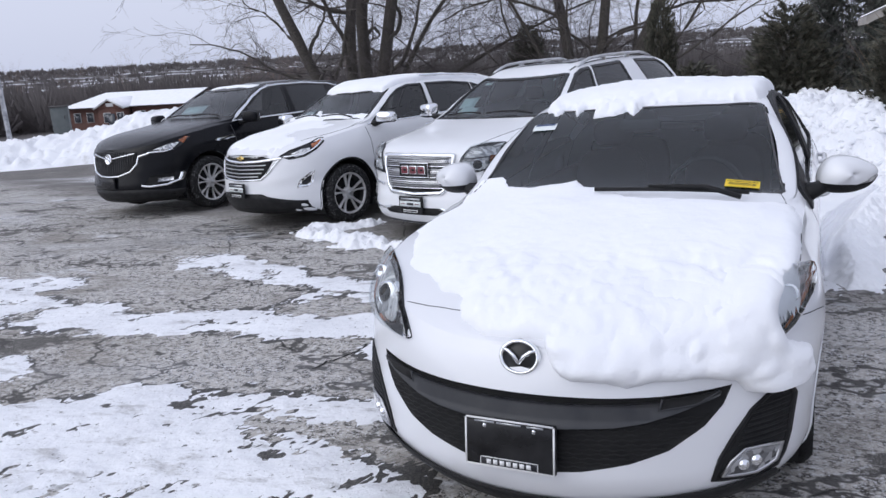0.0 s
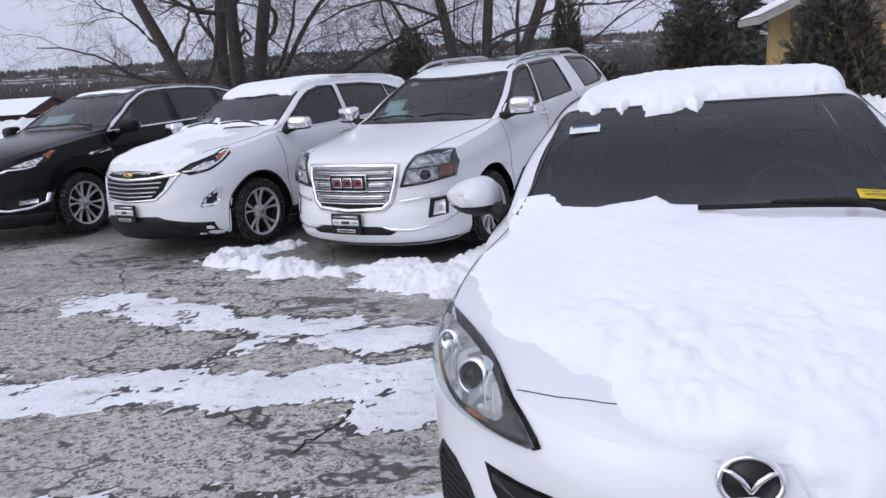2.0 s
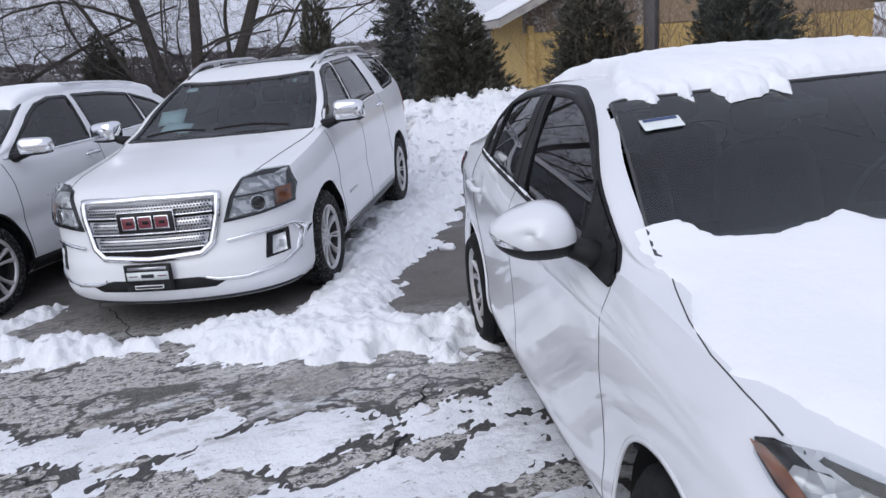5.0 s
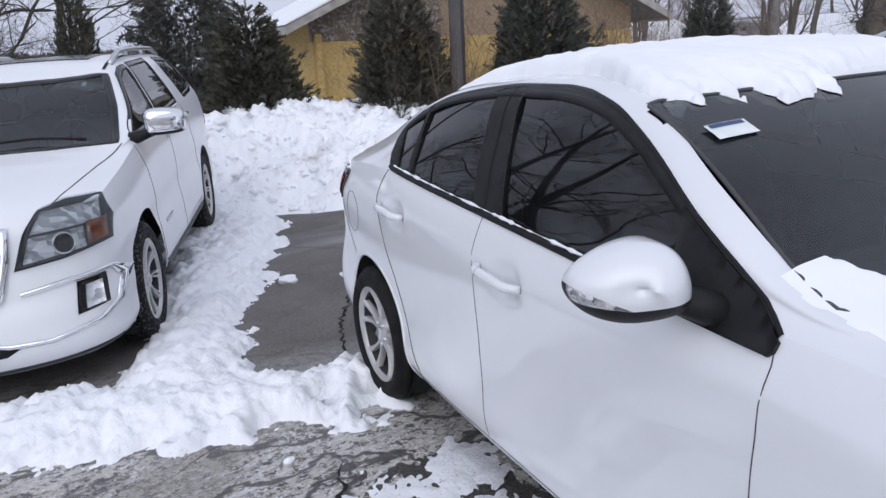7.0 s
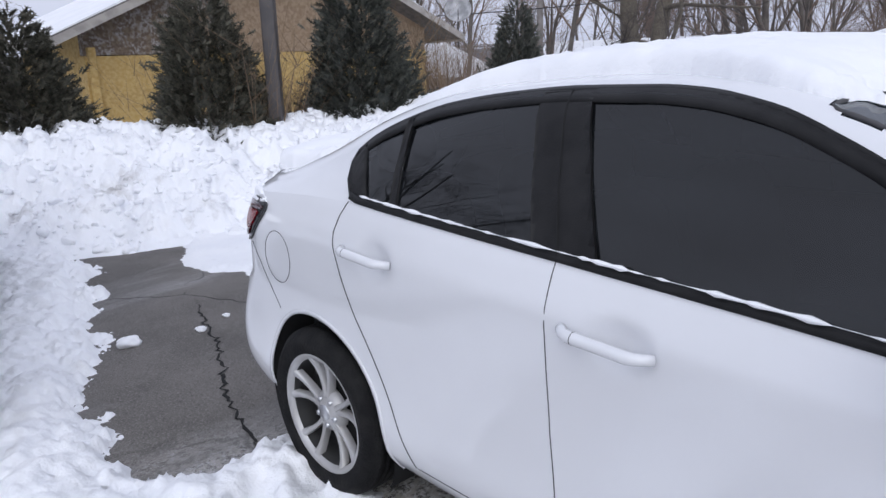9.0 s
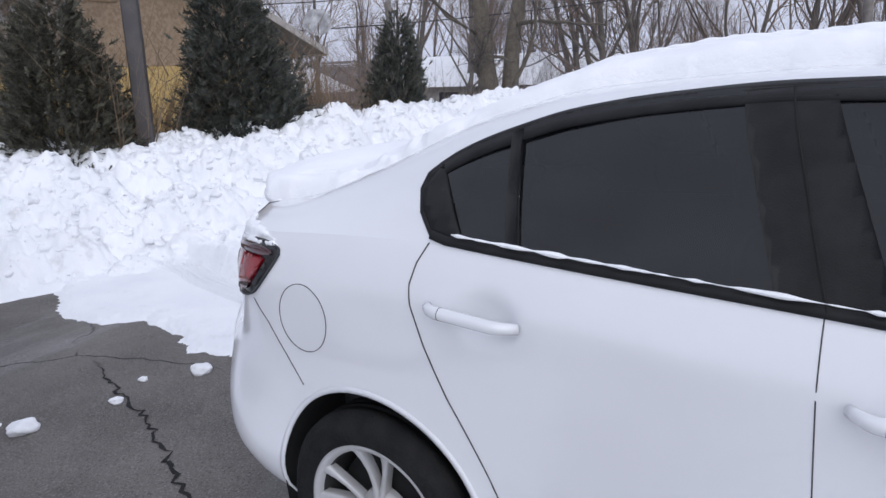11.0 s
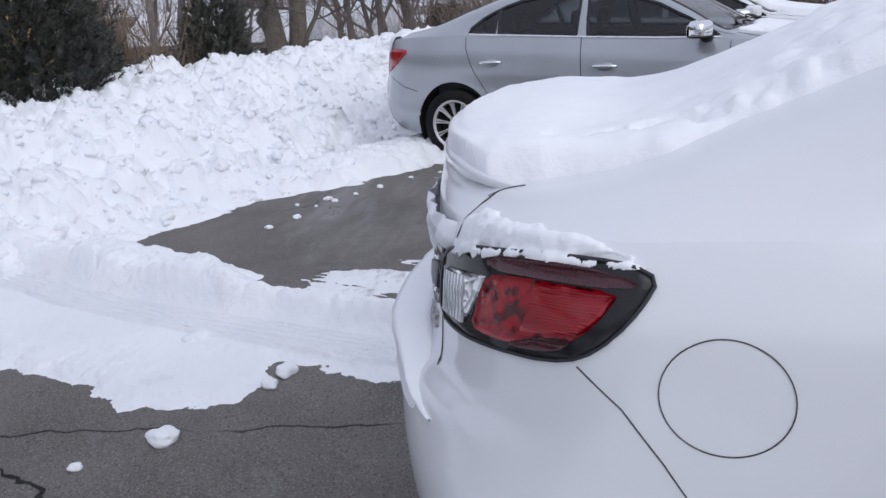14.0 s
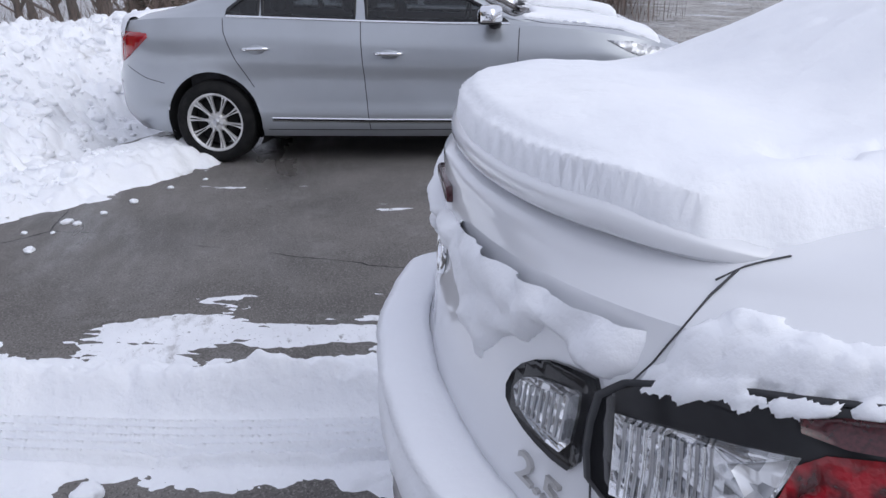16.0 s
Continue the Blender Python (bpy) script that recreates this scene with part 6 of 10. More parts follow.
def build_suv_c():
    car = thing("suv", LOT @ pose(-3.26, 13.0, 0.02, 0, 0, -124), "large black three-row SUV with chrome-trimmed windows, little snow", "car", "parked cars")
    sh = Shell(SUV_C, 0.035)
    fr = [(0.86, 1.245), (-0.28, 1.27), (-0.33, 1.71), (-0.1, 1.70), (0.1, 1.655), (0.35, 1.55), (0.62, 1.40)]
    re = [(-0.42, 1.275), (-1.36, 1.305), (-1.40, 1.70), (-0.9, 1.725), (-0.43, 1.72)]
    qu = [(-1.48, 1.31), (-2.2, 1.38), (-2.05, 1.56), (-1.5, 1.69)]
    scr = [(0.90, -0.80), (1.0, -0.4), (1.04, 0), (1.0, 0.4), (0.90, 0.80), (0.55, 0.74), (0.12, 0.63), (0.20, 0.3), (0.22, 0), (0.20, -0.3), (0.12, -0.63), (0.55, -0.74)]
    bk = [(-2.28, 0.6), (-2.28, -0.6), (-2.55, -0.6), (-2.55, 0.6)]
    seams = [[(1.03, 1.19), (1.0, 0.95), (0.96, 0.36)], [(-0.36, 1.25), (-0.36, 0.36)]]
    standard(car, sh, M["black_paint"], [fr, re, qu], ["glass_mid", "glass_dark", "glass_dark"], scr, bk, [(1.535, 0.39), (-1.535, 0.39)], 0.455, 0.385, 0.268, 6, "pairs", seams, [((-0.3, 1.13), (-0.08, 1.125)), ((-1.3, 1.16), (-1.08, 1.155))], M["black_paint"], (0.78, 0.93, 1.22, (0.27, 0.19, 0.19)), M["black_paint"], M["gloss_black"], 1.0, 0.23, 0.86, None, "salted_tyre", 0.03, (0.86, 1.2, -2.1), "grey_interior")
    for sd in (-1, 1):
        s = "L" if sd > 0 else "R"
        sh.strip("window_chrome", s, [(0.96, 1.232), (-0.36, 1.258), (-1.42, 1.292), (-2.25, 1.37), (-2.09, 1.575), (-1.5, 1.712), (-0.9, 1.75), (-0.3, 1.74), (-0.08, 1.727), (0.12, 1.677), (0.37, 1.57), (0.64, 1.42)], 0.02, M["chrome"], car, off=0.008, closed=True)
        hl = sh.patch("head_lamp", s, [(2.30, 0.895), (2.36, 0.93), (2.2, 0.99), (1.98, 1.06), (1.86, 1.10), (1.78, 1.10), (1.86, 1.03), (2.02, 0.95), (2.15, 0.90)], M["smoke"], car, off=0.006, thick=0.012, cell=0.05)
        sh.patch("low_beam", s, [(2.22, 0.915), (2.06, 0.955), (1.98, 1.02), (2.12, 1.0), (2.28, 0.94)], M["reflector"], hl, off=0.011, thick=0.006, cell=0.04)
        sh.patch("amber_lens", s, [(1.94, 1.0), (1.82, 1.085), (1.88, 1.085), (1.98, 1.04)], M["amber"], hl, off=0.011, thick=0.006, cell=0.04)
        sh.strip("day_light", s, [(2.33, 0.905), (2.18, 0.91), (2.08, 0.935)], 0.016, M["chrome"], hl, off=0.012)
        fg = sh.patch("fog_lamp", "F", [(sd * 0.60, 0.47), (sd * 0.66, 0.58), (sd * 0.86, 0.60), (sd * 0.88, 0.50), (sd * 0.80, 0.45)], M["dark"], car, off=0.003, thick=0.008, cell=0.05)
        sh.strip("chrome_trim", "F", [(sd * 0.56, 0.455), (sd * 0.66, 0.435), (sd * 0.82, 0.45), (sd * 0.905, 0.50), (sd * 0.915, 0.60)], 0.028, M["chrome"], fg, off=0.012, bulge=0.005)
        sh.patch("lamp_bowl", "F", [(sd * 0.74, 0.495), (sd * 0.74, 0.54), (sd * 0.86, 0.55), (sd * 0.86, 0.50)], M["reflector"], fg, off=0.009, thick=0.005, cell=0.05)
        sh.patch("fender_vent", s, [(1.02, 1.0), (1.3, 0.965), (1.42, 0.985), (1.36, 1.01), (1.05, 1.04)], M["chrome"], car, off=0.006, thick=0.01, cell=0.06)
        sh.patch("vent_slot", s, [(1.06, 1.01), (1.28, 0.982), (1.32, 0.99), (1.08, 1.025)], M["dark"], car, off=0.009, thick=0.006, cell=0.06)
        sh.strip("cladding", s, [(1.06, 0.29), (0.5, 0.29), (-1.0, 0.30)], 0.09, M["black_plastic"], car, off=0.008)
    gr = sh.patch("grille", "F", [(-0.50, 0.92), (-0.50, 0.80), (-0.42, 0.68), (-0.2, 0.61), (0, 0.60), (0.2, 0.61), (0.42, 0.68), (0.50, 0.80), (0.50, 0.92), (0, 0.955)], M["dark"], car, off=0.002, thick=0.008, cell=0.06)
    sh.strip("grille_frame", "F", [(-0.66, 0.90), (-0.52, 0.86), (-0.50, 0.76), (-0.40, 0.655), (-0.2, 0.595), (0, 0.585), (0.2, 0.595), (0.40, 0.655), (0.50, 0.76), (0.52, 0.86), (0.66, 0.90)], 0.026, M["chrome"], gr, off=0.012, bulge=0.005)
    sh.strip("grille_wing", "F", [(-0.46, 0.905), (-0.1, 0.845), (0, 0.84), (0.1, 0.845), (0.46, 0.905)], 0.018, M["chrome"], gr, off=0.012, bulge=0.004)
    for k in range(23):
        y = -0.44 + 0.04 * k
        lo = 0.62 + 0.26 * abs(y / 0.5) ** 2.6
        sh.strip("grille_slat", "F", [(y, lo), (y, 0.93)], 0.012, M["gloss_black"], gr, off=0.008)
    p, n = sh.hit("F", 0, 0.835)
    bm = lathe_bm([(0.0, 0.004), (0.06, 0.004), (0.063, 0.010), (0.072, 0.010), (0.074, 0.0)], 32, "Z")
    for sx in (-0.026, 0.0, 0.026):
        box_bm(0.018, 0.05, 0.012, (sx, -sx * 0.6, 0.006), 0.004, bm=bm)
    bmesh.ops.transform(bm, matrix=Matrix.Translation(p + n * 0.018) @ pose(0, 0, 0, 84, 0, 90), verts=bm.verts)
    part("badge", bm, M["chrome"], car, "round chrome badge")
    sh.patch("lower_bumper", "F", [(-0.95, 0.22), (0.95, 0.22), (0.92, 0.37), (0.6, 0.40), (-0.6, 0.40), (-0.92, 0.37)], M["black_plastic"], car, off=0.006, thick=0.012, cell=0.08)
    p, n = sh.hit("F", 0, 0.50)
    plate(car, p + Vector((0.02, 0, 0)), 0, -3, M["gloss_black"], "licence_bracket", 0.32, 0.16)
    sh.patch("sunroof", "T", [(0.0, -0.5), (0.0, 0.5), (-1.3, 0.5), (-1.3, -0.5)], M["gloss_black"], car, off=0.004, thick=0.006)
    wipers(car, sh, 0.98, ((0.65, 0.0), (-0.06, -0.62)))
    papers(car, sh, ((0.72, -0.25, 0.5, 0.22, M["paper"], 4),))
    return car, sh


# the silver full-size sedan
SALOON = dict(
    xf=2.36, xr=-2.38, front=(0.72, 2.3, 2.0), rear=(0.5, 2.3, 2.0), glass_from=1.03, rows=30,
    width=[(2.36, 0.84), (1.4, 0.85), (0.5, 0.86), (-0.8, 0.855), (-1.5, 0.835), (-2.28, 0.79)],
    shoulder=[(2.36, 0.80), (2.1, 0.88), (1.8, 0.95), (1.4, 1.01), (1.05, 1.04), (0.5, 1.065), (-0.1, 1.095), (-1.2, 1.16), (-1.7, 1.165), (-2.28, 1.14)],
    bottom=[(2.36, 0.19), (1.5, 0.20), (0, 0.21), (-1.6, 0.23), (-2.28, 0.30)],
    side=[(0, 0), (0.07, 0.025), (0.2, 0.06), (0.34, 0.065), (0.5, 0.05), (0.68, 0.055), (0.78, 0.068), (0.9, 0.055), (1, -0.01)],
    nose=[(0, 0), (0.1, 0.03), (0.5, 0.08), (0.8, 0.08), (1, 0.0)],
    tail=[(0, 0), (0.2, -0.02), (0.4, -0.05), (0.55, -0.10), (0.8, -0.09), (1, 0)],
    cant_y=[(2.36, 0.74), (1.3, 0.76), (1.1, 0.92), (0.7, 0.86), (0.3, 0.75), (-0.3, 0.72), (-1.0, 0.74), (-1.6, 0.77), (-2.28, 0.8)],
    cant_z=[(2.36, 0.65), (1.3, 0.65), (1.1, 0.55), (0.7, 0.87), (0.3, 0.92), (-0.3, 0.90), (-1.0, 0.85), (-1.6, 0.75), (-2.28, 0.8)],
    top=[(2.36, 0.81), (2.1, 0.93), (1.7, 1.02), (1.3, 1.08), (1.08, 1.12), (0.75, 1.29), (0.42, 1.43), (0.1, 1.50), (-0.4, 1.525), (-0.9, 1.50), (-1.3, 1.41), (-1.7, 1.27), (-1.95, 1.215), (-2.28, 1.19)],
    bulges=[(1.42, 0.8, 0.5, 0.2, 0.015), (-1.40, 0.85, 0.55, 0.2, 0.02)])


def build_saloon(at, paint, label, plain=False):
    car = thing("sedan", at, label, "car", "parked cars")
    sh = Shell(SALOON, 0.03)
    fr = [(0.98, 1.068), (0.5, 1.083), (-0.09, 1.113), (-0.12, 1.445), (0.05, 1.437), (0.25, 1.40), (0.48, 1.33), (0.75, 1.20)]
    re = [(-0.19, 1.12), (-0.92, 1.162), (-0.94, 1.37), (-0.75, 1.425), (-0.5, 1.448), (-0.19, 1.452)]
    qu = [(-0.96, 1.165), (-1.22, 1.18), (-1.21, 1.215), (-1.1, 1.295), (-0.96, 1.36)]
    scr = [(1.02, -0.76), (1.10, -0.4), (1.12, 0), (1.10, 0.4), (1.02, 0.76), (0.7, 0.70), (0.42, 0.61), (0.47, 0.3), (0.49, 0), (0.47, -0.3), (0.42, -0.61), (0.7, -0.70)]
    bk = [(-1.12, 0.55), (-1.08, 0), (-1.12, -0.55), (-1.68, -0.60), (-1.74, 0), (-1.68, 0.60)]
    seams = [[(-1.25, 1.15), (-1.24, 1.05), (-1.16, 0.85), (-1.03, 0.62)], [(-0.14, 1.10), (-0.13, 0.8), (-0.115, 0.5), (-0.10, 0.27)], [(1.075, 1.02), (1.065, 0.8), (1.05, 0.5), (1.03, 0.27)], [(1.03, 0.27), (0, 0.27), (-0.95, 0.28)]]
    standard(car, sh, paint, [fr, re, qu], ["glass_mid", "glass_mid", "glass_mid"], scr, bk, [(1.4185, 0.34), (-1.4, 0.34)], 0.405, 0.338, 0.235, 10, "single", seams, [((-1.09, 0.915), (-0.87, 0.915)), ((-0.03, 0.86), (0.19, 0.855))], M["chrome"], (0.86, 0.86, 1.075, (0.24, 0.17, 0.15)), M["chrome"] if not plain else paint, M["gloss_black"], 0.93, 0.20, 0.80, None, "tyre", 0.026, (0.98, 1.05, -1.6), "interior", 2, 0.52)
    for sd in (-1, 1):
        s = "L" if sd > 0 else "R"
        sh.strip("belt_moulding", s, [(1.0, 1.052), (0.5, 1.068), (-0.1, 1.098), (-1.22, 1.166)], 0.014, M["chrome"], car, off=0.006)
        sh.strip("door_moulding", s, [(0.95, 0.335), (0, 0.345), (-0.9, 0.365)], 0.035, M["chrome"], car, off=0.004, bulge=0.004)
        sh.strip("door_moulding", s, [(0.95, 0.337), (0, 0.347), (-0.9, 0.367)], 0.014, M["black_plastic"], car, off=0.010)
        sh.patch("tail_lamp", s, round_poly([(-1.86, 1.045), (-2.02, 1.07), (-2.26, 1.06), (-2.30, 0.95), (-2.24, 0.82), (-2.12, 0.86), (-1.98, 0.95)], 1), M["red_lens"], car, off=0.006, thick=0.012, cell=0.04)
        sh.patch("tail_lamp", "B", [(sd * 0.74, 0.84), (sd * 0.76, 1.05), (sd * 0.35, 1.05), (sd * 0.42, 0.93)], M["red_lens"], car, off=0.006, thick=0.012, cell=0.05)
        sh.patch("head_lamp", s, [(2.25, 0.74), (2.2, 0.82), (1.9, 0.90), (1.72, 0.915), (1.9, 0.82), (2.1, 0.745)], M["reflector"], car, off=0.006, thick=0.01, cell=0.05)
        sh.strip("bonnet_seam", "T", [(1.1, sd * 0.79), (1.5, sd * 0.74), (1.9, sd * 0.66), (2.15, sd * 0.5)], 0.007, M["seam"], car, off=0.0015)
        if not plain:
            for k in range(3):
                p, n = sh.hit("T", 1.42 + 0.07 * k, sd * 0.62)
                part("bonnet_port", box_bm(0.045, 0.05, 0.014, (p.x, p.y, p.z + 0.004), 0.005), M["chrome"], car)
        sh.strip("bumper_seam", s, [(-2.15, 0.80), (-1.95, 0.70), (-1.80, 0.66)], 0.006, M["seam"], car, off=0.0015)
    sh.strip("bumper_seam", "B", [(-0.7, 0.66), (0, 0.68), (0.7, 0.66)], 0.006, M["seam"], car, off=0.0015)
    sh.patch("grille", "F", [(-0.4, 0.5), (0.4, 0.5), (0.45, 0.76), (-0.45, 0.76)], M["dark"], car, off=0.003, thick=0.006)
    sh.strip("grille_frame", "F", [(-0.4, 0.5), (0.4, 0.5), (0.45, 0.76), (-0.45, 0.76)], 0.025, M["chrome"], car, off=0.006, closed=True)
    wipers(car, sh, 1.06, ((0.6, -0.02), (-0.08, -0.55)))
    return car, sh


suv_a, suv_a_shell = build_suv_a()
suv_b, suv_b_shell = build_suv_b()
suv_c, suv_c_shell = build_suv_c()
saloon, saloon_shell = build_saloon(LOT @ pose(7.26, 3.71, 0, 0, 0, -129), M["silver_paint"], "silver full-size sedan backed up to a ploughed snow bank")

# ---- smooth noise over the plan ----
def lattice(ix, iy, seed):
    h = (ix.astype(np.int64) * 374761393 + iy.astype(np.int64) * 668265263 + seed * 2246822519) & 0xFFFFFFFF
    h = ((h ^ (h >> 13)) * 1274126177) & 0xFFFFFFFF
    return ((h ^ (h >> 16)) & 0xFFFF) / 65535.0


def value_noise(x, y, seed=0):
    ix, iy = np.floor(x), np.floor(y)
    fx, fy = x - ix, y - iy
    u, v = fx**3 * (fx * (fx * 6 - 15) + 10), fy**3 * (fy * (fy * 6 - 15) + 10)
    a, b, c, d = (lattice(ix + i, iy + j, seed) for i, j in ((0, 0), (1, 0), (0, 1), (1, 1)))
    return 2 * (a + (b - a) * u + (c - a) * v + (a - b - c + d) * u * v) - 1


def fbm(x, y, scale, octaves=4, seed=0, gain=0.5):
    x, y = np.asarray(x, float), np.asarray(y, float)
    out, amp, tot = 0, 1.0, 0
    for k in range(octaves):
        c, s = math.cos(0.7 * k), math.sin(0.7 * k)
        out = out + amp * value_noise((c * x - s * y) * scale + 17.3 * k, (s * x + c * y) * scale - 9.1 * k, seed + k)
        tot += amp
        amp *= gain
        scale *= 2.03
    return out / tot


def clods(x, y, size, seed=0):
    """Rounded lumps: one dome to a cell."""
    ix, iy = np.floor(x / size), np.floor(y / size)
    best = np.full(np.shape(x), 9.0)
    for i in (-1, 0, 1):
        for j in (-1, 0, 1):
            cx, cy = ix + i, iy + j
            px, py = cx + 0.1 + 0.8 * lattice(cx, cy, seed), cy + 0.1 + 0.8 * lattice(cx, cy, seed + 7)
            r = 0.35 + 0.5 * lattice(cx, cy, seed + 3)
            best = np.minimum(best, np.hypot(x / size - px, y / size - py) / r)
    return np.sqrt(np.clip(1 - best**2, 0, 1))


def to_line(x, y, line):
    """Distance to a polyline; which side of it (positive to its left); length along it."""
    best, side, along = np.full(np.shape(x), 1e9), np.zeros(np.shape(x)), np.zeros(np.shape(x))
    run = 0.0
    for (x0, y0), (x1, y1) in zip(line, line[1:]):
        dx, dy = x1 - x0, y1 - y0
        l = math.hypot(dx, dy)
        t = np.clip(((x - x0) * dx + (y - y0) * dy) / l**2, 0, 1)
        d = np.hypot(x - x0 - t * dx, y - y0 - t * dy)
        closer = d < best
        best = np.where(closer, d, best)
        side = np.where(closer, np.sign(dx * (y - y0) - dy * (x - x0)), side)
        along = np.where(closer, run + t * l, along)
        run += l
    return best, side, along


def smoothstep(v, lo, hi):
    t = np.clip((v - lo) / (hi - lo), 0, 1)
    return t * t * (3 - 2 * t)


def strokes(x, y, lines):
    """How far inside the nearest of some broad strokes (x0, y0, x1, y1, half-width)."""
    out = np.full(np.shape(x), -9.0)
    for x0, y0, x1, y1, r in lines:
        out = np.maximum(out, r - to_line(x, y, [(x0, y0), (x1, y1)])[0])
    return out


def lot_point(x, y, z=0.0):
    return LOT @ Vector((x, y, z))


# ---- the ground: one sheet, the lot in front, the valley to the horizon ----
LOT_EDGE = [(-40, 6), (-16, 19.5), (-12.3, 21.4), (-9.8, 21.8), (-6, 20.5), (-2.5, 17.5), (0.5, 14.6), (2.2, 12.2), (3.3, 10.8), (4.3, 9.35), (5.5, 7.9), (6.0, 7.3), (7.0, 6.4), (7.55, 5.95), (8.1, 6.3), (9.3, 5.2), (10.6, 3.9), (14, 0.5), (22, -8), (40, -30)]


def beyond(x, y):
    """Metres past the edge of the lot (negative on the lot)."""
    d, s, a = to_line(x, y, LOT_EDGE)
    return d * np.where(s > 0, 1, -1)


def terrain(x, y):
    """Height of the ground in the world at plan places of the lot."""
    lx, ly = -math.tan(radians(LEAN)), math.tan(radians(TILT))
    lot = lx * x + ly * y
    d = beyond(x, y)
    r, az = np.hypot(x, y), np.degrees(np.arctan2(x, y))
    open_side = 1 - smoothstep(az, 28, 52)
    open_side = np.where(az < -100, 0.3, open_side)
    drop_open = -0.6 - 4.6 * smoothstep(r, 16, 100) - 11 * smoothstep(r, 110, 420) - 8 * smoothstep(r, 400, 1500) + 62 * smoothstep(r, 1400, 4600)
    drop_wood = -0.9 - 0.9 * smoothstep(r, 14, 60) + 6.0 * smoothstep(r, 70, 400) + 60 * smoothstep(r, 800, 4600)
    far = drop_open * open_side + drop_wood * (1 - open_side)
    far = far + fbm(x, y, 0.004, 3, 5) * 3.0 * smoothstep(r, 120, 600)
    return lot + (far - lot) * smoothstep(d, 1.5, 9)


def build_ground():
    u = np.linspace(-1, 1, 221)
    g = np.sinh(u * 8.2) / math.sinh(8.2) * 4800
    gx, gy = np.meshgrid(g + 0.0, g + 4.0, indexing="ij")
    z = terrain(gx, gy)
    n = len(g)
    me = bpy.data.meshes.new("ground")
    faces = [(i * n + j, (i + 1) * n + j, (i + 1) * n + j + 1, i * n + j + 1) for i in range(n - 1) for j in range(n - 1)]
    me.from_pydata([tuple(p) for p in np.stack([gx, gy, z], -1).reshape(-1, 3).tolist()], [], faces)
    me.materials.append(M["asphalt"]), me.materials.append(M["valley"])
    cx, cy = (gx[:-1, :-1] + gx[1:, 1:]) / 2, (gy[:-1, :-1] + gy[1:, 1:]) / 2
    out = (beyond(cx, cy) > 1.2) | (np.hypot(cx, cy) > 45)
    me.polygons.foreach_set("material_index", out.reshape(-1).astype(np.int32))
    me.polygons.foreach_set("use_smooth", np.ones(len(faces), bool))
    me.update()
    return tagged(new("ground", me), "salt-greyed asphalt lot falling away to a snowy valley", "ground", "", "structure")


def node_material(name, rough=0.9):
    m = bpy.data.materials.new(name)
    m.use_nodes = True
    t = m.node_tree
    p = t.nodes["Principled BSDF"]
    p.inputs["Roughness"].default_value = rough
    co = t.nodes.new("ShaderNodeTexCoord")

    def noise_at(scale, detail=5, rough_n=0.55, rot=0.0, stretch=1.0):
        mp = t.nodes.new("ShaderNodeMapping")
        mp.vector_type = "TEXTURE"
        mp.inputs["Rotation"].default_value[2] = rot
        mp.inputs["Scale"].default_value = (stretch / scale, 1 / scale, 1 / scale)
        t.links.new(co.outputs["Object"], mp.inputs["Vector"])
        nn = t.nodes.new("ShaderNodeTexNoise")
        nn.inputs["Scale"].default_value, nn.inputs["Detail"].default_value, nn.inputs["Roughness"].default_value = 1.0, detail, rough_n
        t.links.new(mp.outputs[0], nn.inputs["Vector"])
        return nn.outputs["Fac"]

    def ramp(value, lo, hi, top=1.0):
        r = t.nodes.new("ShaderNodeMapRange")
        r.inputs["From Min"].default_value, r.inputs["From Max"].default_value, r.inputs["To Max"].default_value = lo, hi, top
        t.links.new(value, r.inputs["Value"])
        return r.outputs[0]

    def mix(fac, a, b):
        x = t.nodes.new("ShaderNodeMix")
        x.data_type = "RGBA"
        t.links.new(fac, x.inputs["Factor"])
        for s, v in (("A", a), ("B", b)):
            if isinstance(v, tuple):
                x.inputs[s].default_value = (*v, 1)
            else:
                t.links.new(v, x.inputs[s])
        return x.outputs["Result"]

    def bump(value, strength, distance, under=None):
        b = t.nodes.new("ShaderNodeBump")
        b.inputs["Strength"].default_value, b.inputs["Distance"].default_value = strength, distance
        t.links.new(value, b.inputs["Height"])
        if under is not None:
            t.links.new(under, b.inputs["Normal"])
        return b.outputs[0]
    return m, t, p, noise_at, ramp, mix, bump


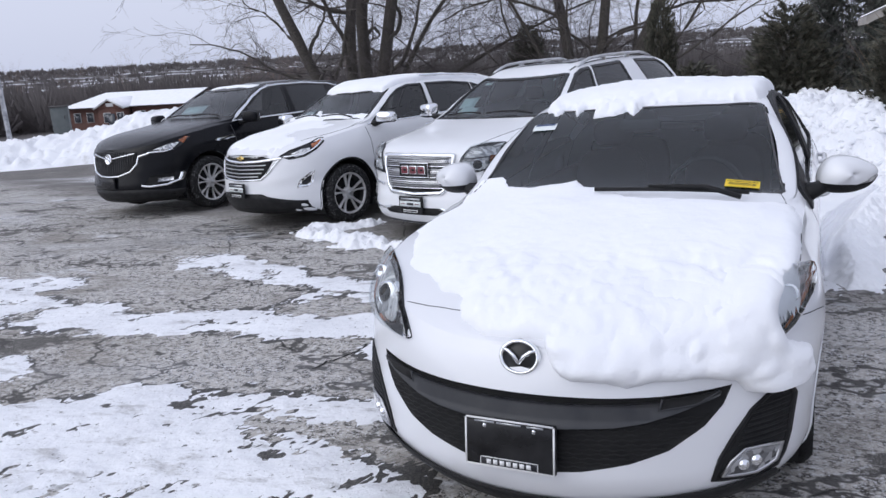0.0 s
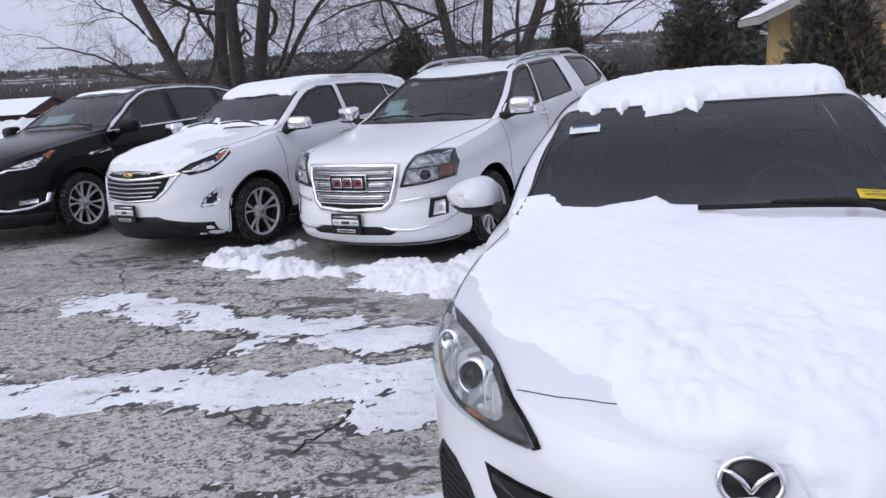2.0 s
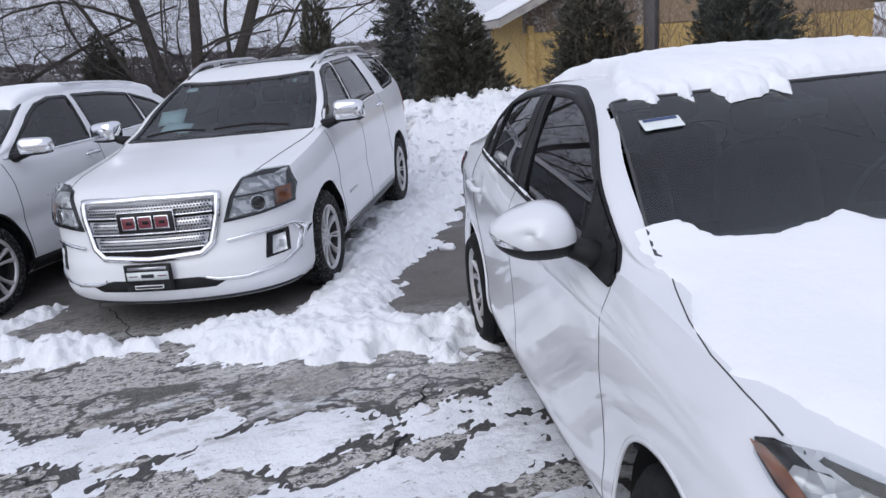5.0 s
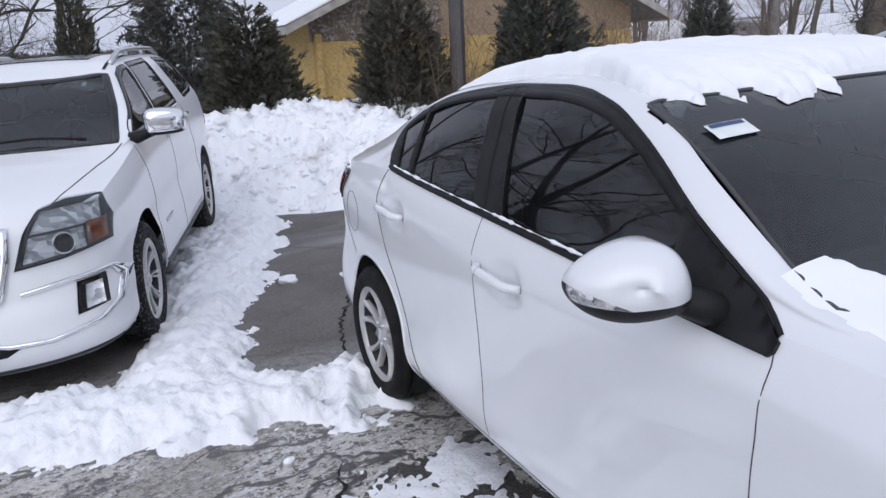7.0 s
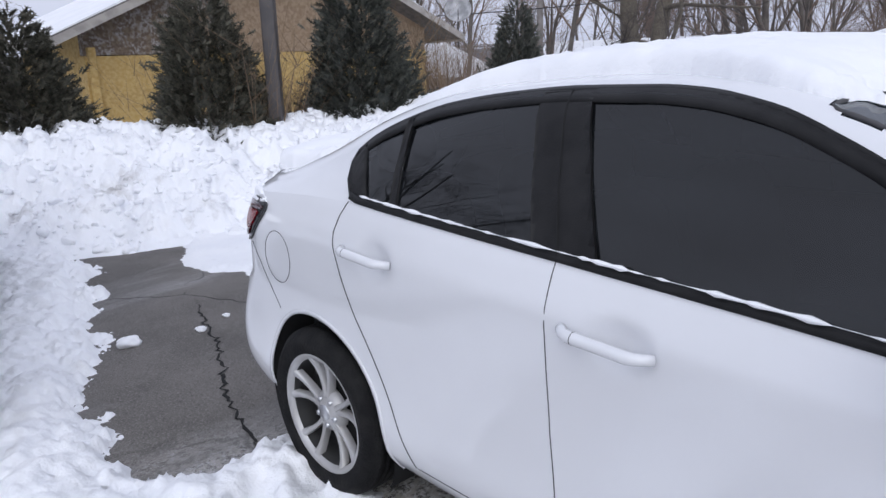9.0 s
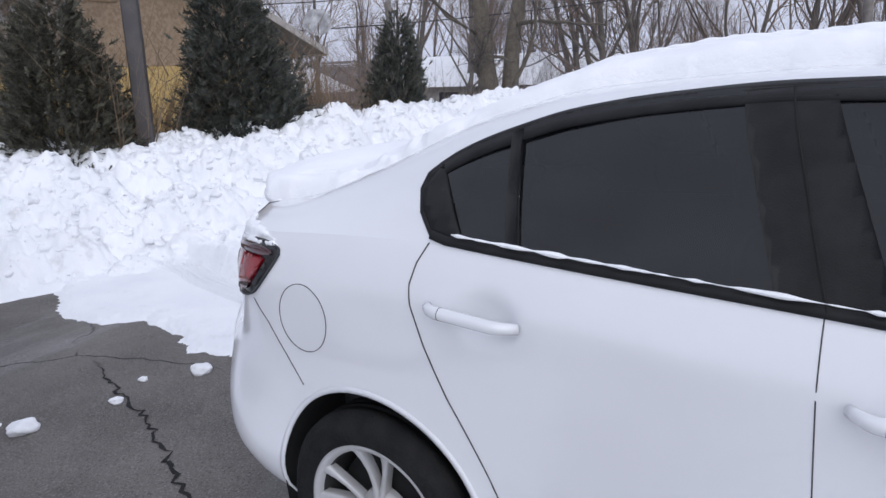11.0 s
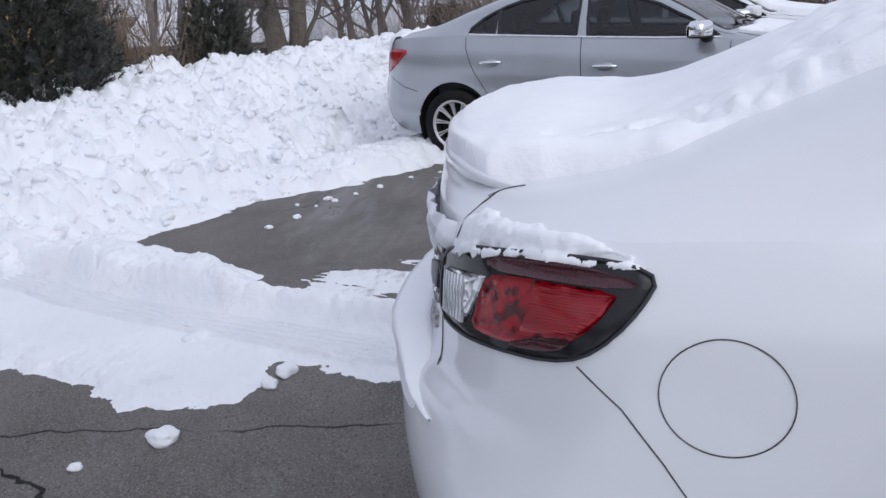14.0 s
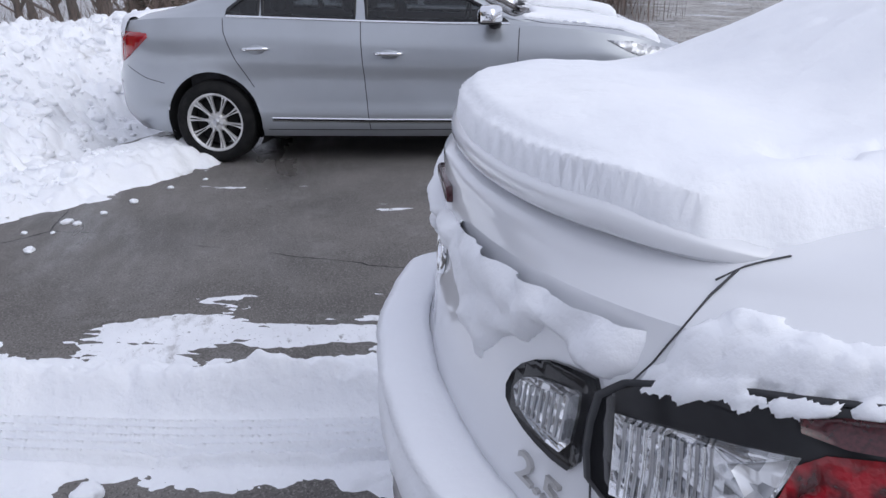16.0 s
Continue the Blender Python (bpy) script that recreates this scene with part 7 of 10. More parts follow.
def asphalt_material():
    m, t, p, noise_at, ramp, mix, bump = node_material("asphalt", 0.82)
    streak = radians(-20)
    grit = noise_at(120, 3, 0.65)
    base = mix(ramp(noise_at(0.55, 4), 0.35, 0.68), (0.172, 0.153, 0.132), (0.27, 0.245, 0.213))
    base = mix(ramp(grit, 0.53, 0.62, 0.9), base, (0.42, 0.40, 0.375))
    base = mix(ramp(noise_at(90, 2), 0.58, 0.64, 0.9), base, (0.022, 0.022, 0.022))
    base = mix(ramp(noise_at(40, 5, 0.75), 0.50, 0.57, 0.85), base, (0.38, 0.355, 0.325))
    base = mix(ramp(noise_at(22, 4, 0.7), 0.54, 0.63, 0.7), base, (0.045, 0.044, 0.043))
    crust = mix(ramp(noise_at(24, 8, 0.80, streak, 1.15), 0.455, 0.505), (0.062, 0.056, 0.050), (0.46, 0.435, 0.405))
    crust = mix(ramp(noise_at(60, 5, 0.75, streak, 1.1), 0.53, 0.575, 0.9), crust, (0.66, 0.66, 0.67))
    frost = mix(ramp(noise_at(1.1, 7, 0.72, streak, 1.6), 0.36, 0.48), base, crust)
    glaze = mix(ramp(noise_at(9.0, 8, 0.78, streak, 1.4), 0.44, 0.52), (0.34, 0.34, 0.345), (0.68, 0.69, 0.71))
    frost = mix(ramp(noise_at(1.5, 9, 0.74, streak, 2.2), 0.585, 0.63, 0.9), frost, glaze)
    wet = mix(ramp(noise_at(0.9, 9, 0.74, streak, 2.2), 0.575, 0.60, 0.92), frost, mix(ramp(grit, 0.5, 0.62), (0.060, 0.056, 0.052), (0.18, 0.17, 0.16)))
    rim = noise_at(0.8, 5, 0.58, streak, 1.4)
    banded = mix(ramp(rim, 0.474, 0.479, 0.9), wet, (0.05, 0.047, 0.045))
    wet = mix(ramp(rim, 0.489, 0.495), banded, wet)
    wet = mix(ramp(noise_at(11.0, 3, 0.5, streak, 30.0), 0.60, 0.68, 0.3), wet, (0.05, 0.048, 0.047))
    place = t.nodes.new("ShaderNodeVectorMath")
    place.operation = "DOT_PRODUCT"
    place.inputs[1].default_value = (1.0, 1.0, 0.0)
    pc = t.nodes.new("ShaderNodeTexCoord")
    t.links.new(pc.outputs["Object"], place.inputs[0])
    swept = mix(ramp(noise_at(1.1, 5, 0.6), 0.38, 0.62), (0.105, 0.097, 0.090), (0.165, 0.152, 0.142))
    swept = mix(ramp(grit, 0.53, 0.63, 0.6), swept, (0.30, 0.285, 0.27))
    swept = mix(ramp(noise_at(2.4, 7, 0.7), 0.56, 0.70, 0.5), swept, (0.26, 0.25, 0.245))
    swept = mix(ramp(noise_at(90, 2), 0.56, 0.66, 0.5), swept, (0.02, 0.019, 0.018))
    wet = mix(ramp(place.outputs["Value"], 6.9, 8.3), wet, swept)
    # cracks
    vo = t.nodes.new("ShaderNodeTexVoronoi")
    vo.feature = "DISTANCE_TO_EDGE"
    vo.inputs["Scale"].default_value = 0.32
    mp = t.nodes.new("ShaderNodeTexCoord")
    wob = t.nodes.new("ShaderNodeTexNoise")
    wob.inputs["Scale"].default_value, wob.inputs["Detail"].default_value = 3.5, 6
    add = t.nodes.new("ShaderNodeMix")
    add.data_type = "VECTOR"
    add.inputs["Factor"].default_value = 0.16
    t.links.new(mp.outputs["Object"], wob.inputs["Vector"])
    t.links.new(mp.outputs["Object"], add.inputs["A"])
    t.links.new(wob.outputs["Color"], add.inputs["B"])
    t.links.new(add.outputs["Result"], vo.inputs["Vector"])
    thin = t.nodes.new("ShaderNodeMath")
    thin.operation = "MULTIPLY"
    t.links.new(ramp(vo.outputs["Distance"], 0.0020, 0.0004), thin.inputs[0])
    t.links.new(ramp(noise_at(0.8, 3), 0.46, 0.52), thin.inputs[1])
    crack = thin.outputs[0]
    col = mix(crack, wet, (0.016, 0.016, 0.016))
    t.links.new(col, p.inputs["Base Color"])
    t.links.new(bump(grit, 0.5, 0.004, bump(crack, 0.7, -0.02)), p.inputs["Normal"])
    t.links.new(ramp(noise_at(0.9, 5, 0.6, streak, 4.0), 0.3, 0.5, 0.85), p.inputs["Roughness"])
    return m


def valley_material():
    m, t, p, noise_at, ramp, mix, bump = node_material("snowy_valley", 0.95)
    snow = mix(ramp(noise_at(0.02, 4), 0.3, 0.7), (0.72, 0.74, 0.78), (0.60, 0.61, 0.64))
    wood = mix(ramp(noise_at(0.11, 5), 0.4, 0.6), (0.062, 0.055, 0.055), (0.12, 0.108, 0.105))
    col = mix(ramp(noise_at(0.0065, 6, 0.62), 0.53, 0.60), wood, snow)
    near = mix(ramp(noise_at(0.9, 5), 0.58, 0.70), (0.74, 0.76, 0.79), (0.14, 0.11, 0.09))
    sep = t.nodes.new("ShaderNodeTexCoord")
    dist = t.nodes.new("ShaderNodeVectorMath")
    dist.operation = "LENGTH"
    t.links.new(sep.outputs["Object"], dist.inputs[0])
    col = mix(ramp(dist.outputs["Value"], 60, 110), near, col)
    t.links.new(col, p.inputs["Base Color"])
    t.links.new(bump(noise_at(2.0, 5), 0.6, 0.15), p.inputs["Normal"])
    return m


def snow_material(name, grime, relief, size, dirt_scale):
    m, t, p, noise_at, ramp, mix, bump = node_material(name, 0.72)
    col = mix(ramp(noise_at(2.2, 4), 0.35, 0.7), (0.925, 0.935, 0.96), (0.86, 0.875, 0.915))
    col = mix(ramp(noise_at(dirt_scale, 6, 0.65), 0.60, 0.74, grime), col, (0.33, 0.31, 0.29))
    t.links.new(col, p.inputs["Base Color"])
    t.links.new(bump(noise_at(size, 6, 0.6), relief, 0.03, bump(noise_at(size * 6, 3, 0.6), relief * 0.5, 0.006)), p.inputs["Normal"])
    p.inputs["Subsurface Weight"].default_value = 0.0
    return m


def trodden_material():
    """Thin snow pressed onto asphalt: worn through in flecks and streaks."""
    m, t, p, noise_at, ramp, mix, bump = node_material("trodden_snow", 0.75)
    streak = radians(-20)
    col = mix(ramp(noise_at(1.6, 5), 0.35, 0.65), (0.90, 0.91, 0.94), (0.78, 0.79, 0.825))
    col = mix(ramp(noise_at(7.0, 8, 0.72, streak, 2.4), 0.55, 0.66, 0.85), col, (0.50, 0.495, 0.50))
    col = mix(ramp(noise_at(22, 7, 0.75, streak, 1.6), 0.60, 0.66, 0.9), col, (0.26, 0.25, 0.245))
    col = mix(ramp(noise_at(60, 4, 0.7), 0.63, 0.70, 0.8), col, (0.20, 0.19, 0.18))
    t.links.new(col, p.inputs["Base Color"])
    t.links.new(bump(noise_at(14, 6, 0.65), 0.6, 0.03, bump(noise_at(70, 3, 0.6), 0.4, 0.005)), p.inputs["Normal"])
    return m


M["asphalt"], M["valley"] = asphalt_material(), valley_material()
M["snow"] = snow_material("soft_snow", 0.0, 0.22, 16, 5)
M["loose_snow"] = snow_material("loose_snow", 0.25, 0.5, 20, 4)
M["bank_snow"] = snow_material("ploughed_snow", 0.7, 0.6, 9, 1.3)
M["thin_snow"] = trodden_material()
M["wet_asphalt"] = material("wet_asphalt", (0.075, 0.069, 0.063), 0.5, second=(0.11, 0.102, 0.094), scale=5, fine=(0.018, 0.018, 0.018), fine_scale=90, bump=0.4, bump_scale=150)
ground = build_ground()


# ---- snow lying on the lot ----
def snow_sheet(name, x0, x1, y0, y1, step, height, mat, label, floor=-0.03):
    """A height field that shows where it rises out of the ground."""
    xs, ys = np.arange(x0, x1, step), np.arange(y0, y1, step)
    gx, gy = np.meshgrid(xs, ys, indexing="ij")
    h = np.maximum(height(gx, gy), floor)
    n = len(ys)
    up = h > floor + 1e-6
    quad = up[:-1, :-1] | up[1:, :-1] | up[:-1, 1:] | up[1:, 1:]
    i, j = np.nonzero(quad)
    faces = np.stack([i * n + j, (i + 1) * n + j, (i + 1) * n + j + 1, i * n + j + 1], -1)
    used = np.unique(faces)
    back = np.full(gx.size, -1)
    back[used] = np.arange(len(used))
    v = np.stack([gx, gy, h], -1).reshape(-1, 3)[used]
    ob = mesh_object(name, v, back[faces].tolist(), mat)
    ob.matrix_world = LOT
    return tagged(ob, label, "snow", "", "stuff")


THIN = [(-4.6, 7.0, -3.85, 6.35, 0.32), (-3.85, 6.35, -2.87, 5.75, 0.34), (-2.87, 5.7, -1.95, 5.4, 0.22), (-1.95, 5.45, -1.15, 5.15, 0.27), (-1.15, 5.15, -0.45, 5.0, 0.26), (-0.45, 5.0, 0.5, 4.8, 0.22),
        (-2.6, 7.65, -1.95, 7.2, 0.22), (-1.95, 7.15, -1.45, 6.65, 0.24), (-1.45, 6.6, -0.65, 6.05, 0.24), (-1.1, 5.95, -0.34, 5.66, 0.16), (-0.34, 5.64, 0.7, 5.28, 0.20),
        (-0.3, 4.55, 0.3, 4.42, 0.20), (-3.2, 3.6, -1.5, 3.35, 0.55), (-1.5, 3.35, -0.9, 3.1, 0.42), (-0.9, 3.05, -0.3, 2.75, 0.27), (-1.85, 4.05, -1.2, 3.85, 0.17), (-1.2, 3.82, -0.4, 3.55, 0.22),
        (-2.4, 2.9, -0.9, 2.75, 0.34), (-4.5, 3.0, -2.0, 2.6, 0.4), (-5.5, 7.6, -3.6, 6.9, 0.2), (-4.6, 4.9, -3.0, 4.6, 0.26)]
THICK = [(-1.55, 8.62, -0.8, 8.92, 0.17), (-1.45, 8.45, -0.9, 7.95, 0.20), (-0.95, 7.8, 0.2, 7.25, 0.20), (0.05, 7.05, 0.85, 6.3, 0.36), (0.7, 7.0, 1.25, 7.7, 0.31), (1.25, 7.7, 1.9, 8.5, 0.33),
         (1.9, 8.5, 3.2, 9.8, 0.44), (0.85, 5.95, 1.2, 6.3, 0.2), (2.6, 10.0, 3.6, 10.6, 0.7)]
RIDGE = [(5.9, 9.2), (5.56, 7.95), (4.82, 7.25), (4.3, 6.93), (3.9, 6.45), (3.7, 6.05), (3.5, 5.8), (3.25, 5.3), (3.05, 5.0), (2.8, 5.05), (2.7, 5.7), (2.83, 6.17), (2.99, 6.35), (3.26, 6.7), (3.36, 6.95), (3.03, 7.08), (3.17, 7.58), (3.36, 7.8), (3.82, 8.18), (3.74, 8.54), (4.0, 9.0), (4.8, 9.6)]
SLUSH = [(4.42, 6.7, 3.75, 5.55, 0.30), (5.55, 4.85, 5.25, 4.45, 0.10), (6.9, 5.55, 6.2, 5.0, 0.07), (2.75, 5.05, 2.95, 5.0, 0.1)]


def thin_shape(x, y):
    c, s = math.cos(radians(-20)), math.sin(radians(-20))
    a, b = c * x - s * y, s * x + c * y
    f = strokes(x, y, THIN) + 0.30 * fbm(a * 0.62, b, 2.6, 8, 11, 0.72)
    f = np.minimum(f, 0.20 + 0.6 * fbm(a * 0.7, b, 3.6, 7, 57, 0.72))
    return f


def thin_snow(x, y):
    f = thin_shape(x, y)
    return np.clip(0.06 * f, -0.03, 0.014) + np.where(f > 0, 0.005 * fbm(x, y, 9, 3, 2) + 0.004 * clods(x, y, 0.05, 12) * smoothstep(f, 0, 0.1), 0)


def wet_margin(x, y):
    f = thin_shape(x, y) + 0.008 + 0.05 * fbm(x, y, 3, 3, 6)
    return np.clip(0.05 * f, -0.03, 0.0035)


def crumble(x, y, seed):
    """Sharp-edged small relief of broken snow."""
    return 0.6 * (0.35 - np.abs(fbm(x, y, 4.2, 4, seed, 0.6))) + 0.5 * clods(x, y, 0.11, seed + 5) + 0.3 * clods(x, y, 0.055, seed + 9) + 0.25 * fbm(x, y, 22, 2, seed + 3)


def thick_snow(x, y):
    f = strokes(x, y, THICK) + 0.34 * fbm(x, y, 2.6, 7, 31, 0.68) - 0.03
    h = np.clip(0.36 * f, -0.03, 0.085) * (1 + 0.45 * fbm(x, y, 5, 4, 8))
    return np.where(f > 0.0, h + 0.045 * crumble(x, y, 4) * smoothstep(f, 0.0, 0.12), h)


TRACK = [(5.6, 9.25), (4.9, 8.42), (4.62, 8.18), (4.05, 7.52), (3.76, 7.12), (3.37, 6.6), (3.03, 6.06), (2.6, 5.2)]


def signed(x, y, poly):
    d = to_line(x, y, list(poly) + [poly[0]])[0]
    return np.where(inside(x, y, poly), d, -d)


def ridge_snow(x, y):
    """A flat apron, a pressed tyre track and the heaped ridge beyond it."""
    f = signed(x, y, RIDGE) + 0.13 * fbm(x, y, 3.2, 6, 61, 0.62)
    d, s, a = to_line(x, y, TRACK)
    off = d * s
    heap = np.clip(0.55 * f, -0.03, 0.17) * (1 + 0.35 * fbm(x, y, 3, 3, 18)) + 0.03 * crumble(x, y, 14) * smoothstep(f, 0.0, 0.14)
    apron = np.clip(0.3 * f, -0.03, 0.028 + 0.012 * fbm(x, y, 2.2, 4, 19)) + 0.012 * crumble(x, y, 24) * smoothstep(f, 0.0, 0.1) * smoothstep(fbm(x, y, 1.6, 3, 9), -0.1, 0.4)
    rise = smoothstep(off, 0.10, 0.26)
    press = np.minimum(np.clip(0.6 * f, -0.03, 0.06), 0.026 + 0.026 * np.sin(off * 2 * math.pi / 0.044) + 0.006 * fbm(x, y, 3, 3, 44))
    tread = smoothstep(0.12 - np.abs(off), 0.0, 0.02)
    h = apron + (heap - apron) * rise
    return h + (press - h) * tread


def slush(x, y):
    u, v = 0.6 * x + 0.8 * y, -0.8 * x + 0.6 * y
    f = strokes(x, y, SLUSH) + 0.50 * fbm(u * 0.6, v * 2.2, 2.8, 7, 41, 0.72) - 0.10
    return np.clip(0.05 * f, -0.03, 0.012)


def bank(x, y):
    d = beyond(x, y)
    _, _, a = to_line(x, y, LOT_EDGE)
    wob = d + 0.35 * fbm(x, y, 0.7, 4, 71) - 0.05
    top = 0.92 + 0.16 * fbm(x, y, 0.4, 3, 81) + 0.16 * np.exp(-(((x - 8.2) / 1.6) ** 2 + ((y - 7.2) / 1.6) ** 2)) - 0.12 * np.exp(-(((x - 6.6) / 1.2) ** 2 + ((y - 8.6) / 1.2) ** 2))
    top = top + (y > 13) * (0.42 * np.exp(-(((x + 7.6) / 1.7) ** 2)) - 0.16 * smoothstep(-x, 8.8, 11.5))
    h = top * smoothstep(wob, -0.05, 2.0) - 0.05 + 0.06 * (wob > 0) * np.minimum(wob * 4, 1)
    back = terrain(x, y) - (-math.tan(radians(LEAN)) * x + math.tan(radians(TILT)) * y) - 0.15
    h = h + (back - h) * smoothstep(d, 2.6, 4.6)
    lumpy = smoothstep(wob, 0.0, 0.5)
    h = h + lumpy * (0.12 * fbm(x, y, 1.6, 4, 91) + 0.13 * clods(x, y, 0.40, 21) + 0.05 * clods(x + 0.3, y, 0.19, 22) + 0.085 * crumble(x, y, 93) + 0.035 * fbm(x, y, 12, 3, 95, 0.6) + 0.04 * clods(x + 0.1, y + 0.2, 0.09, 23) - 0.15)
    # crumbs spilt on the lot behind the silver saloon
    spill = 0.44 - to_line(x, y, [(7.05, 7.3), (7.32, 6.4), (7.85, 5.65)])[0] + 0.26 * fbm(x, y, 2.4, 6, 96, 0.66)
    low = np.clip(0.5 * spill, -0.05, 0.15) + 0.06 * crumble(x, y, 97) * smoothstep(spill, 0.0, 0.15)
    return np.maximum(h, low)


snow_sheet("trodden_snow", -7, 1.2, 1.8, 8.6, 0.022, thin_snow, M["thin_snow"], "thin trodden snow in torn streaks on asphalt")
snow_sheet("wet_margin", -7, 1.2, 1.8, 8.6, 0.03, wet_margin, M["wet_asphalt"], "dark wet asphalt round the melting snow")
snow_sheet("packed_snow", -2.2, 4.4, 5.2, 11.2, 0.018, thick_snow, M["loose_snow"], "loose broken snow lying between the parked cars")
snow_sheet("snow_ridge", 2.4, 6.2, 4.6, 9.8, 0.0095, ridge_snow, M["loose_snow"], "low snow ridge pressed by a tyre track")
snow_sheet("slush", 2.4, 7.4, 4.0, 7.2, 0.025, slush, M["thin_snow"], "smeared slush on dark asphalt")
snow_sheet("snow_bank", 2.0, 13.5, 1.0, 15.0, 0.03, bank, M["bank_snow"], "ploughed snow bank of lumps along the lot")
snow_sheet("snow_bank", -22, 2.0, 11.0, 27.5, 0.08, bank, M["bank_snow"], "ploughed snow bank at the valley edge of the lot")



def snow_clumps(n, seed):
    """Broken clumps lying over the bank, past counting."""
    r = random.Random(seed)
    shapes = []
    for k in range(7):
        bm = bmesh.new()
        bmesh.ops.create_icosphere(bm, subdivisions=2, radius=1)
        sx, sy, sz = r.uniform(0.8, 1.5), r.uniform(0.7, 1.1), r.uniform(0.5, 0.8)
        pts = [v.co * (1 + 0.5 * noise.noise(v.co * 1.5 + Vector((k * 7, 0, 0))) + 0.34 * noise.noise(v.co * 3.4)) for v in bm.verts]
        shapes.append((np.array([(p.x * sx, p.y * sy, p.z * sz) for p in pts]), [tuple(v.index for v in f.verts) for f in bm.faces]))
        bm.free()
    xs, ys = np.array([r.uniform(2.5, 13) for _ in range(n * 4)]), np.array([r.uniform(1.5, 13) for _ in range(n * 4)])
    d = beyond(xs, ys)
    ok = np.nonzero((d > -0.04) & (d < 2.6) & (bank(xs, ys) > 0.03))[0][:n]
    zs = bank(xs, ys)
    verts, faces = [], []
    for i in ok:
        size = 0.010 + 0.060 * r.random() ** 3.2
        if d[i] < 0.1:
            size = min(size, 0.02)
        p, f = shapes[r.randrange(7)]
        a, b = r.uniform(0, 6.283), r.gauss(0, 0.5)
        c, s = math.cos(a), math.sin(a)
        q = p * size
        q = np.stack([q[:, 0], q[:, 1] * math.cos(b) - q[:, 2] * math.sin(b), q[:, 1] * math.sin(b) + q[:, 2] * math.cos(b)], -1)
        q = np.stack([c * q[:, 0] - s * q[:, 1] + xs[i], s * q[:, 0] + c * q[:, 1] + ys[i], q[:, 2] + max(zs[i], 0) - 0.38 * size], -1)
        k = len(verts)
        verts.extend(q.tolist())
        faces.extend(tuple(k + j for j in g) for g in f)
    ob = mesh_object("snow_clumps", verts, faces, M["bank_snow"])
    ob.matrix_world = LOT
    return tagged(ob, "broken white clumps strewn over the ploughed bank", "snow", "", "stuff")


snow_clumps(6500, 8)


def crack(line, seed, width=0.012):
    """A ragged crack drawn as a flat strip on the asphalt, the shade of its depth painted near-black."""
    r = random.Random(seed)
    pts = []
    for (x0, y0), (x1, y1) in zip(line, line[1:]):
        n = max(2, int(math.hypot(x1 - x0, y1 - y0) / 0.035))
        pts += [(x0 + (x1 - x0) * k / n + r.gauss(0, 0.011), y0 + (y1 - y0) * k / n + r.gauss(0, 0.011)) for k in range(n)]
    bm = bmesh.new()
    rows = []
    for i, (x, y) in enumerate(pts):
        (xa, ya), (xb, yb) = pts[max(i - 1, 0)], pts[min(i + 1, len(pts) - 1)]
        l = math.hypot(xb - xa, yb - ya) or 1
        nx, ny = -(yb - ya) / l, (xb - xa) / l
        w = width * r.uniform(0.25, 1.0) * min(1, 6 * (i + 0.3) / len(pts), 6 * (len(pts) - i - 0.7) / len(pts))
        rows.append([bm.verts.new((x + nx * w * k, y + ny * w * k, z)) for k, z in ((-1, 0.004), (-0.5, 0.0045), (0.5, 0.0045), (1, 0.004))])
    for a, b in zip(rows, rows[1:]):
        for k in range(3):
            bm.faces.new((a[k], a[k + 1], b[k + 1], b[k]))
    ob = part("asphalt_crack", bm, M["dark"])
    ob.matrix_world = LOT
    return tagged(ob, "ragged dark crack across the asphalt", "crack", "", "structure")


crack([(3.08, 8.12), (2.8, 7.88), (2.58, 7.64), (2.4, 7.47), (2.04, 7.14),
       (1.74, 6.9), (1.46, 6.6), (1.19, 6.27)], 3)
crack([(0.62, 5.8), (0.43, 5.58), (-0.39, 4.78), (-0.6, 4.48), (-0.83, 4.25),
       (-0.99, 4.12)], 4)
rng = random.Random(5)
lump_mesh = None
for k, (x, y, r) in enumerate(((2.88, 7.37, 0.05), (2.51, 7.64, 0.03), (2.78, 7.65, 0.022), (2.21, 7.92, 0.06), (3.76, 7.35, 0.06), (3.3, 6.93, 0.045), (3.2, 7.0, 0.035), (3.25, 7.3, 0.03), (5.9, 6.9, 0.03), (5.7, 7.1, 0.025), (6.3, 6.6, 0.025), (-0.3, 7.0, 0.02), (0.45, 5.9, 0.02), (6.38, 6.65, 0.03), (6.45, 6.42, 0.022), (6.3, 6.9, 0.018), (6.62, 6.2, 0.028), (6.86, 5.9, 0.02), (6.95, 5.62, 0.016), (6.2, 6.75, 0.014))):
    if lump_mesh is None or k % 5 == 0:
        bm = bmesh.new()
        bmesh.ops.create_icosphere(bm, subdivisions=3, radius=1)
        for v in bm.verts:
            v.co *= 1 + 0.35 * noise.noise(v.co * 1.4 + Vector((k, 0, 0))) + 0.12 * noise.noise(v.co * 4)
            v.co.z = v.co.z * 0.62 + 0.35
        lump = part("snow_lump", bm, M["snow"])
        lump_mesh = lump.data
    else:
        lump = new("snow_lump", lump_mesh)
    tagged(lump, "small white lump of snow lying on the asphalt", "snow lump", "snow lumps")
    lump.matrix_world = LOT @ pose(x, y, 0, 0, 0, rng.uniform(0, 360)) @ Matrix.Diagonal((r * 1.2, r, r, 1))

